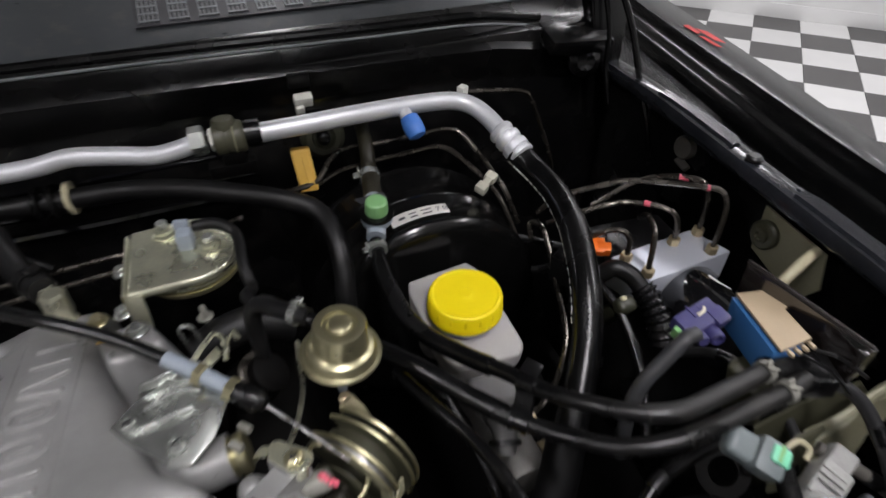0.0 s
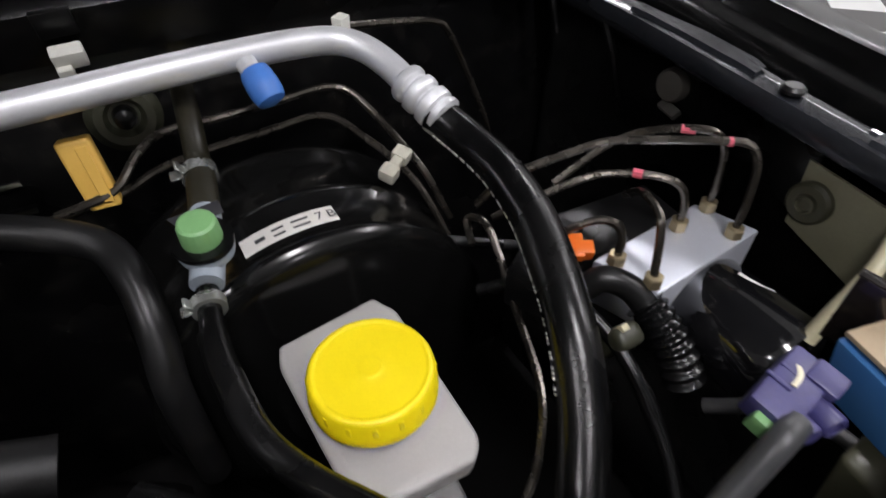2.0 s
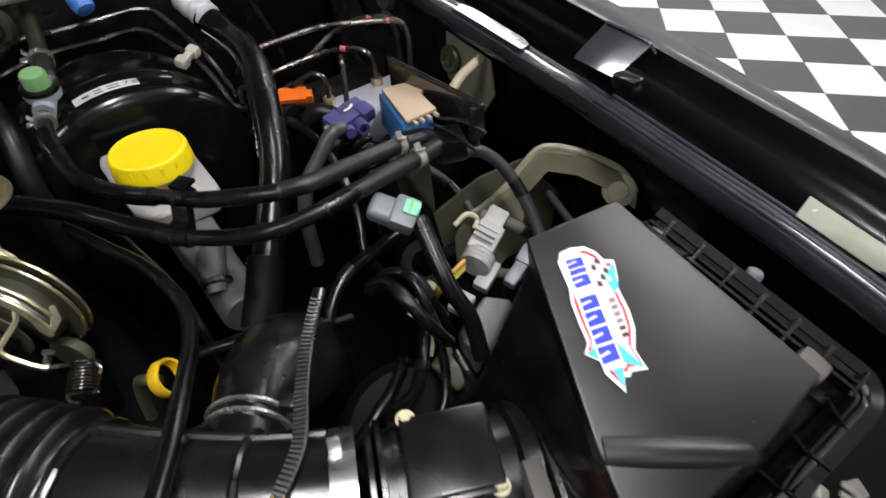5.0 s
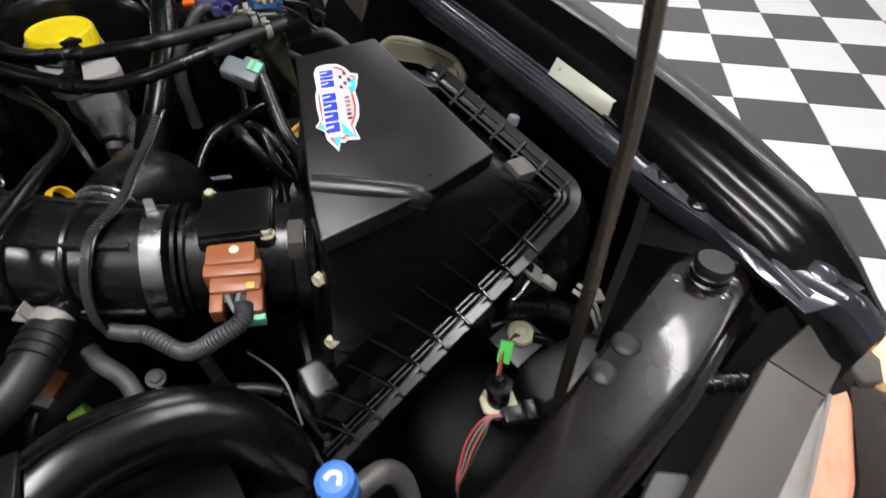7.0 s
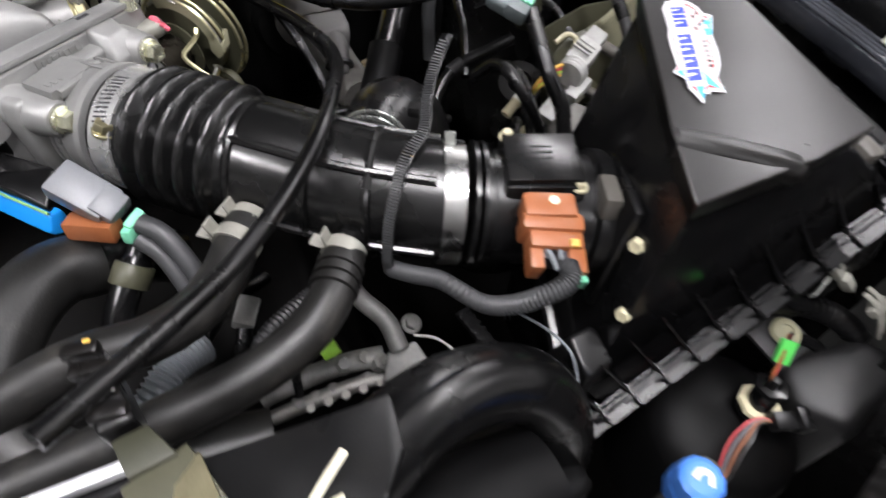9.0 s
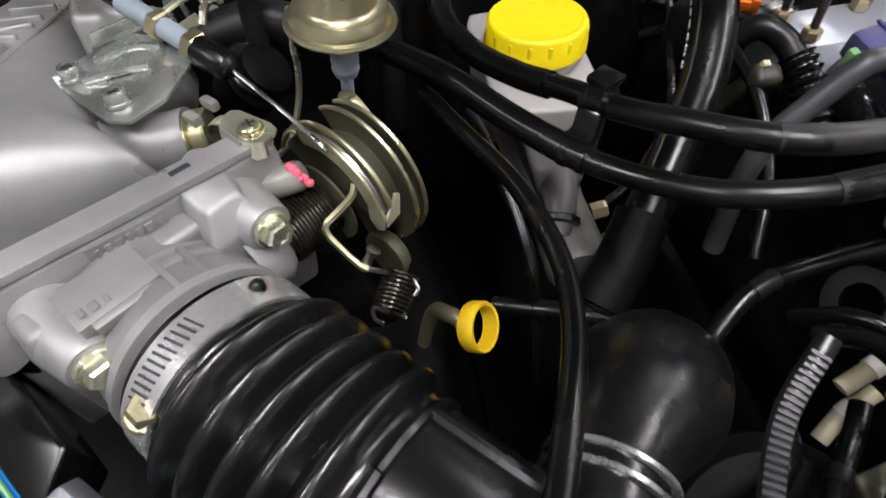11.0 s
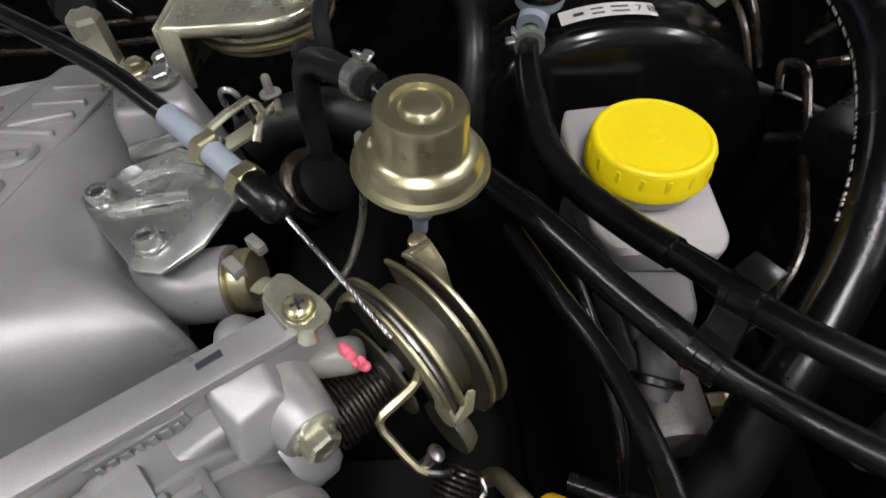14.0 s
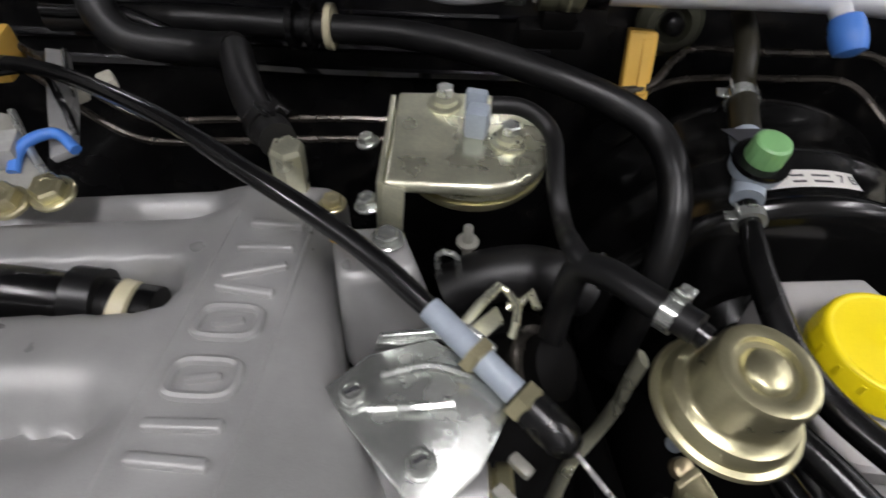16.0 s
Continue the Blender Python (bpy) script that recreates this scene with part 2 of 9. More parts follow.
TILE_WHITE = surf("white_floor_tile", (0.74, 0.74, 0.73), 0.3, 0, 0.04, 6, 0.0, 300, 0.02, rand=0.03)
TILE_DARK = surf("charcoal_floor_tile", (0.075, 0.073, 0.072), 0.32, 0, 0.1, 6, 0.0, 300, 0.02, rand=0.08)
WALL = surf("white_wall_paint", (0.78, 0.78, 0.77), 0.6, 0, 0.03, 3, 0.05, 200)
SKIRTING = surf("dark_joint", (0.12, 0.12, 0.12), 0.6, 0, 0.05)
CEIL = surf("white_ceiling_paint", (0.6, 0.6, 0.6), 0.7, 0, 0.03, 3, 0.05, 200)
GLOW = surf("lit_tube", (0.93, 0.97, 1.0), 0.5, 0, 0.0, grain=0, emit=3.0)
# emission stands in for room light that the amber lens reflects
LENS_AMBER = surf("amber_lamp_lens", (0.85, 0.42, 0.28), 0.2, 0, 0.35, 45, 0.3, 150, 0.05, coat=0.5, emit=0.6)
LENS_LIT = surf("lit_side_lamp_lens", (1.0, 0.6, 0.3), 0.2, 0, 0.3, 60, 0.3, 150, 0.05, coat=0.5, emit=2.6)
LENS_CLEAR = surf("clear_lamp_lens", (0.6, 0.58, 0.54), 0.08, 0.6, 0.15, 40, 0.3, 120, 0.05, coat=0.8)
# pale base stands in for the bright room reflected in the glass
GLASS_DARK = surf("windscreen_glass", (0.2, 0.225, 0.24), 0.12, 0, 0.1, 5, 0.0, coat=0.8)


# ---------- building helpers ----------
V = Vector


def unit(v):
    return V(v).normalized()


def frame_of(axis, up=(0, 0, 1)):
    """Three axes (a, b, axis) for a lathe or a box."""
    w = unit(axis)
    u = V(up) if abs(w.dot(unit(up))) < 0.98 else V((1, 0, 0))
    a = u.cross(w).normalized()
    return a, w.cross(a), w


def thing(name, at, label, category, group="", kind=""):
    ob = new(name)
    ob.location = at
    ob.empty_display_size = 0.02
    return tagged(ob, label, category, group, kind)


def origin_of(ob):
    p = V((0, 0, 0))
    while ob is not None:
        p = p + ob.location
        ob = ob.parent
    return p


def part(name, bm, material, parent=None, label="", angle=38, kind="", category=""):
    bmesh.ops.recalc_face_normals(bm, faces=bm.faces)
    for f in bm.faces:
        f.smooth = True
    lim = radians(angle)
    for e in bm.edges:
        e.smooth = len(e.link_faces) == 2 and e.calc_face_angle(3.0) < lim
    if parent is not None:
        bmesh.ops.translate(bm, vec=-origin_of(parent), verts=bm.verts)
    me = bpy.data.meshes.new(name)
    bm.to_mesh(me)
    bm.free()
    for m in material if isinstance(material, (list, tuple)) else (material,):
        me.materials.append(m)
    ob = new(name, me)
    ob.parent = parent
    return tagged(ob, label, category, kind=kind)


def spline(pts, sub=8):
    """A smooth line through points (centripetal enough for hoses)."""
    p = [V(q) for q in pts]
    if len(p) < 3:
        return [p[0].lerp(p[1], i / sub) for i in range(sub + 1)]
    p = [p[0] * 2 - p[1]] + p + [p[-1] * 2 - p[-2]]
    out = []
    for i in range(1, len(p) - 2):
        for k in range(sub):
            t = k / sub
            a, b, c, d = p[i - 1:i + 3]
            out.append(0.5 * (2 * b + (c - a) * t + (2 * a - 5 * b + 4 * c - d) * t * t + (3 * b - a - 3 * c + d) * t ** 3))
    out.append(p[-2])
    return out


def sweep(bm, line, radius, n=12, caps=True, flat=1.0):
    """A round (or flattened) tube along a line; radius is a number or a function of 0..1."""
    rings, up = [], None
    total = len(line) - 1
    for i, q in enumerate(line):
        d = (line[min(i + 1, total)] - line[max(i - 1, 0)]).normalized()
        if up is None:
            up = frame_of(d)[0]
        up = (up - d * up.dot(d)).normalized()
        side = d.cross(up)
        r = radius(i / total) if callable(radius) else radius
        rings.append([bm.verts.new(q + up * (r * math.cos(2 * math.pi * k / n)) + side * (flat * r * math.sin(2 * math.pi * k / n))) for k in range(n)])
    for a, b in zip(rings, rings[1:]):
        for k in range(n):
            bm.faces.new((a[k], a[(k + 1) % n], b[(k + 1) % n], b[k]))
    if caps:
        bm.faces.new(rings[0][::-1])
        bm.faces.new(rings[-1])
    return bm


def tube(pts, radius, n=12, sub=8, flat=1.0):
    return sweep(bmesh.new(), spline(pts, sub), radius, n, True, flat)


def lathe(profile, at, axis, n=36, bm=None, up=(0, 0, 1), caps=True):
    """Turn (radius, height) pairs round an axis at a place."""
    bm = bm or bmesh.new()
    a, b, w = frame_of(axis, up)
    at = V(at)
    rings = []
    for r, h in profile:
        r = max(r, 0.00005)
        rings.append([bm.verts.new(at + w * h + a * (r * math.cos(2 * math.pi * k / n)) + b * (r * math.sin(2 * math.pi * k / n))) for k in range(n)])
    for p, q in zip(rings, rings[1:]):
        for k in range(n):
            bm.faces.new((p[k], p[(k + 1) % n], q[(k + 1) % n], q[k]))
    if caps:
        bm.faces.new(rings[0][::-1])
        bm.faces.new(rings[-1])
    return bm


def block(at, size, axis=(0, 0, 1), up=(1, 0, 0), bevel=0.002, seg=2, bm=None):
    """A bevelled box centred at a place: size along up, across, axis."""
    bm = bm or bmesh.new()
    w = unit(axis)
    a = unit(V(up) - w * V(up).dot(w))
    b = w.cross(a)
    m = Matrix((a, b, w)).transposed().to_4x4()
    m.translation = V(at)
    got = bmesh.ops.create_cube(bm, size=1, matrix=m @ Matrix.Diagonal((*size, 1)))
    if bevel:
        es = {e for v in got["verts"] for e in v.link_edges}
        bmesh.ops.bevel(bm, geom=list(es), offset=bevel, segments=seg, affect="EDGES", profile=0.6, clamp_overlap=True)
    return bm


def plate(pts, vec, bevel=0.0015, seg=2, bm=None):
    """A polygon given by its corners, thickened along a vector."""
    bm = bm or bmesh.new()
    a = [bm.verts.new(V(p)) for p in pts]
    b = [bm.verts.new(V(p) + V(vec)) for p in pts]
    n = len(a)
    fs = [bm.faces.new(a[::-1]), bm.faces.new(b)]
    for k in range(n):
        fs.append(bm.faces.new((a[k], a[(k + 1) % n], b[(k + 1) % n], b[k])))
    if bevel:
        es = {e for f in fs for e in f.edges}
        bmesh.ops.bevel(bm, geom=list(es), offset=bevel, segments=seg, affect="EDGES", profile=0.6, clamp_overlap=True)
    return bm


def solid(points, bevel=0.0, seg=3):
    """The convex body round some corners, with rounded edges."""
    bm = bmesh.new()
    for p in points:
        bm.verts.new(V(p))
    bmesh.ops.convex_hull(bm, input=bm.verts)
    bmesh.ops.dissolve_limit(bm, angle_limit=0.03, verts=bm.verts, edges=bm.edges)
    if bevel:
        bmesh.ops.bevel(bm, geom=list(bm.edges), offset=bevel, segments=seg, affect="EDGES", profile=0.6, clamp_overlap=True)
    return bm


def hexhead(at, axis, r, h, washer=0.0, bm=None):
    """A hexagon bolt head with a flange and a shallow dish on top."""
    bm = bm or bmesh.new()
    if washer:
        lathe([(washer, 0), (washer, h * 0.2), (washer * 0.92, h * 0.28), (r * 0.8, h * 0.3)], at, axis, 20, bm)
    lathe([(r, h * 0.15), (r, h * 0.85), (r * 0.86, h), (r * 0.5, h), (r * 0.42, h * 0.96)], at, axis, 6, bm)
    return bm


def screw(name, at, axis, r, h, parent, washer=0.0, material=None):
    return part(name, hexhead(at, axis, r, h, washer), material or ZINC, parent, angle=25)


def rib_radius(r, depth, count):
    return lambda t: r + depth * (0.5 + 0.5 * math.cos(2 * math.pi * count * t))


def clamp_ears(at, along, out, r, parent, name="spring_clamp", material=None):
    """A spring hose clamp: band with two ears."""
    ax, o = unit(along), unit(out)
    wd, ear = min(0.0042, r * 0.42), min(0.0095, r * 0.8)
    bm = lathe([(r, -wd), (r + 0.001, -wd), (r + 0.001, wd), (r, wd)], at, ax, 24)
    s = ax.cross(o)
    for k in (-1, 1):
        block(V(at) + o * (r + ear * 0.4) + s * (ear * 0.4 * k), (ear, 0.0016, wd * 1.9), ax, (o + s * (0.7 * k)).normalized(), 0.0004, 1, bm)
    return part(name, bm, material or ZINC, parent)


# ---------- the room ----------
GT = Matrix.Rotation(radians(GRID_TURN), 3, "Z")


def grid(u, v, z=0.0):
    """A place on the floor from tile units; the wall stands at v = 0."""
    p = GT @ V(((u + GRID_U) * TILE, (v + GRID_V) * TILE, 0))
    return V((p.x, p.y, z))


def room():
    lo_u, hi_u, lo_v = -22, 18, -34
    bm = bmesh.new()
    bm.faces.new([bm.verts.new(grid(u, v, -0.006)) for u, v in ((lo_u, lo_v), (hi_u, lo_v), (hi_u, 0), (lo_u, 0))])
    ext = bmesh.ops.extrude_face_region(bm, geom=list(bm.faces))
    bmesh.ops.translate(bm, vec=(0, 0, -0.15), verts=[g for g in ext["geom"] if isinstance(g, bmesh.types.BMVert)])
    floor = part("floor", bm, SKIRTING, None, "chequered black and white tiled showroom floor", kind="structure", category="floor")
    for nm, (ua, va, ub, vb), lab in (("wall_north", (lo_u, 0, hi_u, 0), "plain white showroom wall behind the wing"), ("wall_east", (hi_u, 0, hi_u, lo_v), "plain white showroom wall"),
                                      ("wall_south", (hi_u, lo_v, lo_u, lo_v), "plain white showroom wall"), ("wall_west", (lo_u, lo_v, lo_u, 0), "plain white showroom wall")):
        a, b = grid(ua, va, 0), grid(ub, vb, 0)
        out = (b - a).normalized().cross(V((0, 0, 1))) * 0.12
        mid = grid((lo_u + hi_u) / 2, lo_v / 2, 0)
        if out.dot((a + b) / 2 - mid) < 0:
            out = -out
        part(nm, plate([a, b, b + V((0, 0, CEILING)), a + V((0, 0, CEILING))], out, 0), WALL, None, lab, kind="structure", category="wall")
    a = [grid(u, v, CEILING + 0.004) for u, v in ((lo_u - 1, lo_v - 1), (hi_u + 1, lo_v - 1), (hi_u + 1, 1), (lo_u - 1, 1))]
    part("ceiling", plate(a, (0, 0, 0.1), 0), CEIL, None, "plain white ceiling with tube lights", kind="structure", category="ceiling")
    a, b = grid(lo_u, -0.02, 0.0), grid(hi_u, -0.02, 0.0)
    n = (grid(0, -1) - grid(0, 0)).normalized()
    part("baseboard", plate([a, b, b + n * 0.012, a + n * 0.012], (0, 0, 0.1), 0.002), WALL, None, "white painted skirting board", kind="structure", category="skirting")
    return floor, lo_u, hi_u, lo_v


FLOOR, LO_U, HI_U, LO_V = room()

for lx, ly, w in FITTINGS:
    tl = thing("ceiling_light", (lx, ly, CEILING), "unseen white ceiling batten light with a glowing diffuser", "ceiling light", "showroom ceiling lights")
    part("housing", block((lx, ly, CEILING - 0.035), (0.3, 1.3, 0.07), bevel=0.006), WHITE, tl)
    part("diffuser", block((lx, ly, CEILING - 0.085), (0.24, 1.2, 0.03), bevel=0.01), GLOW, tl, "glowing white diffuser")


# ---------- bodywork round the engine bay ----------
car = thing("car_body", (0.0, 0.6, 0.0), "black glossy car body with its engine bay open", "car")


def loft(sections, bm=None, thick=None):
    """A skin through cross-sections with the same number of points each."""
    bm = bm or bmesh.new()
    rows = [[bm.verts.new(V(p)) for p in s] for s in sections]
    for a, b in zip(rows, rows[1:]):
        for k in range(len(a) - 1):
            bm.faces.new((a[k], a[k + 1], b[k + 1], b[k]))
    if thick:
        bmesh.ops.solidify(bm, geom=list(bm.faces), thickness=thick)
    return bm


def lerp_rows(table, y):
    """Values of a table of (y, ...) rows at y."""
    for a, b in zip(table, table[1:]):
        if a[0] >= y >= b[0]:
            t = (a[0] - y) / (a[0] - b[0])
            return [p + (q - p) * t for p, q in zip(a[1:], b[1:])]
    return list(table[-1][1:]) if y < table[-1][0] else list(table[0][1:])


# y: height of the ledge, x of its inner edge, x and height of the wing's crease, width of its crown
LEDGE = [(0.75, 1.10, 0.402, 0.60, 1.09, 0.12), (0.41, 1.092, 0.398, 0.536, 1.082, 0.11), (0.285, 1.084, 0.394, 0.511, 1.08, 0.1), (0.09, 1.066, 0.394, 0.484, 1.076, 0.088),
         (-0.09, 1.042, 0.394, 0.456, 1.07, 0.074), (-0.20, 1.021, 0.394, 0.439, 1.06, 0.06), (-0.27, 1.016, 0.396, 0.431, 1.048, 0.045), (-0.29, 1.0145, 0.398, 0.4305, 1.041, 0.036), (-0.314, 1.013, 0.402, 0.432, 1.025, 0.028), (-0.331, 1.0115, 0.404, 0.434, 1.009, 0.024), (-0.35, 1.0, 0.406, 0.437, 0.992, 0.018)]
YS = [0.75 - 0.03 * k for k in range(35)] + [-0.28, -0.29, -0.3, -0.314, -0.322, -0.331, -0.341, -0.35]


def wing():
    ledge, gutter, crown = [], [], []
    for y in YS:
        h, xi, xc, hc, cw = lerp_rows(LEDGE, y)
        wob = 0.0004 * math.sin(y * 37) + 0.0003 * math.sin(y * 91)
        ledge.append([(xi + 0.002, y, h - 0.014), (xi, y, h - 0.008), (xi + 0.003, y, h), (xi + 0.012, y, h + 0.002 + wob), (xi + 0.021, y, h + 0.001), (xi + 0.027, y, h - 0.003 + wob),
                      (xi + 0.031, y, h - 0.008), (xi + 0.033, y, h - 0.014)])
        gx, xr, hr = xi + 0.033, xc - 0.017, hc - 0.017
        fl = min(h, hr) - 0.022
        gutter.append([(gx, y, h - 0.014), (gx + 0.002, y, fl + 0.004), (gx + 0.005, y, fl), (gx + (xr - gx) * 0.6, y, fl), (xr - 0.013, y, hr - 0.02), (xr - 0.011, y, hr - 0.012), (xr - 0.007, y, hr - 0.005),
                       (xr - 0.002, y, hr - 0.001), (xr + 0.003, y, hr + 0.0005), (xr + 0.008, y, hr + 0.003), (xc - 0.003, y, hc - 0.007), (xc - 0.0015, y, hc - 0.001), (xc, y, hc)])
        crown.append([(xc, y, hc), (xc + 0.003, y, hc + 0.001), (xc + cw * 0.3, y, hc - 0.002), (xc + cw * 0.6, y, hc - 0.012), (xc + cw * 0.82, y, hc - 0.03), (xc + cw * 0.95, y, hc - 0.06), (xc + cw, y, hc - 0.12), (xc + cw + 0.005, y, hc - 0.3), (xc + cw - 0.02, y, hc - 0.62)])
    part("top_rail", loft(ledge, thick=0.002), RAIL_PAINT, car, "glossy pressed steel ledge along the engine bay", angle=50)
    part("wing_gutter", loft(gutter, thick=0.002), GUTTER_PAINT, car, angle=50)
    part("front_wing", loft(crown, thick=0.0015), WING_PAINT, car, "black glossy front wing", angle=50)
    apron = [[(lerp_rows(LEDGE, y)[1] + 0.006, y, lerp_rows(LEDGE, y)[0] - 0.012), (0.422, y, lerp_rows(LEDGE, y)[0] - 0.03), (0.424, y, 0.95), (0.415, y, 0.8), (0.40, y, 0.6)] for y in YS if y > -0.2]
    part("inner_apron", loft(apron, thick=0.002), PAINT_DUSTY, car, "dusty black inner wing panel")
    # pressed ribs on the ledge
    for dx, y0, y1 in ((0.0065, 0.07, -0.15), (0.0115, 0.064, -0.146), (0.0165, 0.062, -0.14), (0.0225, 0.066, -0.088)):
        part("pressed_rib", tube([(0.394 + dx, y0 + (y1 - y0) * f, lerp_rows(LEDGE, y0 + (y1 - y0) * f)[0] + 0.0016) for f in (0, 0.33, 0.67, 1)], 0.0014, 8, 4), RAIL_PAINT, car)
    part("pressed_rib", tube([(0.4165, -0.088, lerp_rows(LEDGE, -0.088)[0] + 0.0016), (0.419, -0.094, lerp_rows(LEDGE, -0.094)[0] + 0.0012), (0.4195, -0.12, lerp_rows(LEDGE, -0.12)[0] + 0.001), (0.4195, -0.17, lerp_rows(LEDGE, -0.17)[0] + 0.001)], 0.0013, 8, 5), RAIL_PAINT, car)
    part("pressed_rib", tube([(0.394 + 0.016, y, lerp_rows(LEDGE, y)[0] + 0.002) for y in (0.24, 0.2, 0.15)], 0.003, 6, 4, 0.6), RAIL_PAINT, car)
    # flat pressed pads with stepped edges along the ledge
    for rows in (((0.412, 0.0, 0.4), (0.398, 0.004, 0.5), (0.36, 0.006, 1.0), (0.318, 0.006, 1.0), (0.308, 0.004, 0.6)), ((0.235, 0.002, 0.5), (0.222, 0.003, 0.9), (0.19, 0.003, 0.9), (0.16, 0.003, 0.9), (0.15, 0.002, 0.5))):
        sec = []
        for y, inset, wide in rows:
            h, xi = lerp_rows(LEDGE, y)[:2]
            sec.append([(xi + 0.004 + inset * 0.5, y, h + 0.001), (xi + 0.006 + inset * 0.5, y, h + 0.0036), (xi + 0.012 + 0.01 * wide, y, h + 0.0042), (xi + 0.014 + 0.01 * wide, y, h + 0.0012)])
        part("pressed_pad", loft(sec, thick=0.001), RAIL_PAINT, car, angle=30)
    # red marks on the wing
    for pts in ([(0.556, 0.468, 1.0852), (0.566, 0.47, 1.0845), (0.561, 0.44, 1.0842), (0.553, 0.437, 1.0846)], [(0.566, 0.455, 1.0842), (0.573, 0.44, 1.0834), (0.566, 0.40, 1.0828), (0.559, 0.412, 1.0836)], [(0.549, 0.43, 1.0846), (0.555, 0.425, 1.0842), (0.55, 0.39, 1.0836), (0.545, 0.395, 1.0838)]):
        pts = [(x + 0.0245, y + 0.113, z + 0.0024) for x, y, z in pts]
        part("wing_mark", plate(pts, (0, 0, 0.0006), 0), STICK_RED, car, "broken red marks on the wing")


wing()
# raised pads with bolts on the ledge near the lamp
for y in (-0.199, -0.228):
    h = lerp_rows(LEDGE, y)[0]
    bmx = lathe([(0.0085, 0), (0.0085, 0.002), (0.0055, 0.0035), (0.005, 0.0045), (0.003, 0.0045), (0.003, 0.002)], (0.4085, y, h + 0.001), (0, 0, 1), 20)
    part("ledge_bolt", bmx, PLASTIC_GLOSS, car)
part("ledge_bolt", lathe([(0.007, 0), (0.007, 0.002), (0.005, 0.004), (0.002, 0.004)], (0.4055, 0.285, 1.0865), (0, 0, 1), 18), PLASTIC, car)
part("ledge_bolt", lathe([(0.0105, -0.001), (0.0098, 0.0015), (0.0065, 0.0035), (0.002, 0.0045)], (0.4215, -0.306, 1.0145), (0, -0.1, 1), 24), RAIL_PAINT, car)
for q0, q1, r_ in (((0.4035, -0.256, 1.0165), (0.394, -0.31, 1.0125), 0.0026), ((0.409, -0.258, 1.0168), (0.4, -0.312, 1.0125), 0.0022), ((0.414, -0.266, 1.017), (0.409, -0.288, 1.015), 0.0036)):
    part("pressed_rib", tube([q0, (V(q0) + V(q1)) / 2 + V((0.001, 0, 0.0008)), q1], r_, 8, 5), RAIL_PAINT, car)
part("lamp_bracket", plate([(0.398, -0.25, 1.0155), (0.42, -0.25, 1.0165), (0.428, -0.29, 1.014), (0.43, -0.328, 1.012), (0.405, -0.324, 1.011), (0.386, -0.316, 1.0105), (0.39, -0.285, 1.0125)], (0, 0, 0.0014), 0.0006), RAIL_PAINT, car, "glossy pressed bracket behind the lamp")
part("ledge_plate", plate([(0.397, -0.186, 1.0255), (0.422, -0.186, 1.0265), (0.424, -0.246, 1.018), (0.40, -0.246, 1.0165)], (0, 0, 0.0014), 0.0006), RAIL_PAINT, car)
# crumpled tab and maker's plate on the gutter side
vin = thing("maker_plate", (0.41, -0.115, 1.045), "pale blank metal plate riveted to the wing", "plate")
part("sheet", plate([(0.4105, -0.081, 1.048), (0.4185, -0.081, 1.0595), (0.4275, -0.136, 1.0445), (0.4195, -0.136, 1.033)], (-0.0008, 0, 0.0008), 0.0003, 1), PLATE, vin)
part("rivet", lathe([(0.0025, 0), (0.0015, 0.0012)], (0.4165, -0.087, 1.0535), (-0.7, 0, 0.7), 10), ZINC, vin)
clip = thing("wing_clip", (0.43, 0.09, 1.075), "folded black plastic clip on the wing gutter", "clip")
# lighter paint here stands in for light reflected by the black tab
part("tab", plate([(0.426, 0.116, 1.072), (0.447, 0.108, 1.094), (0.455, 0.07, 1.088), (0.434, 0.08, 1.066)], (0.004, 0, 0.004), 0.0015), RAIL_PAINT, clip)
part("tab_fold", plate([(0.447, 0.108, 1.094), (0.455, 0.07, 1.088), (0.462, 0.068, 1.078), (0.455, 0.106, 1.084)], (0.003, 0, 0.003), 0.001), PAINT, clip)
part("hook", block((0.436, 0.07, 1.066), (0.014, 0.02, 0.012), bevel=0.002), PLASTIC_GLOSS, clip)


def cowl_drop(x):
    """How far the cowl's front edge falls towards the wing."""
    return max(0.0, x + 0.17) * 0.022 + max(0.0, x - 0.26) * 0.13


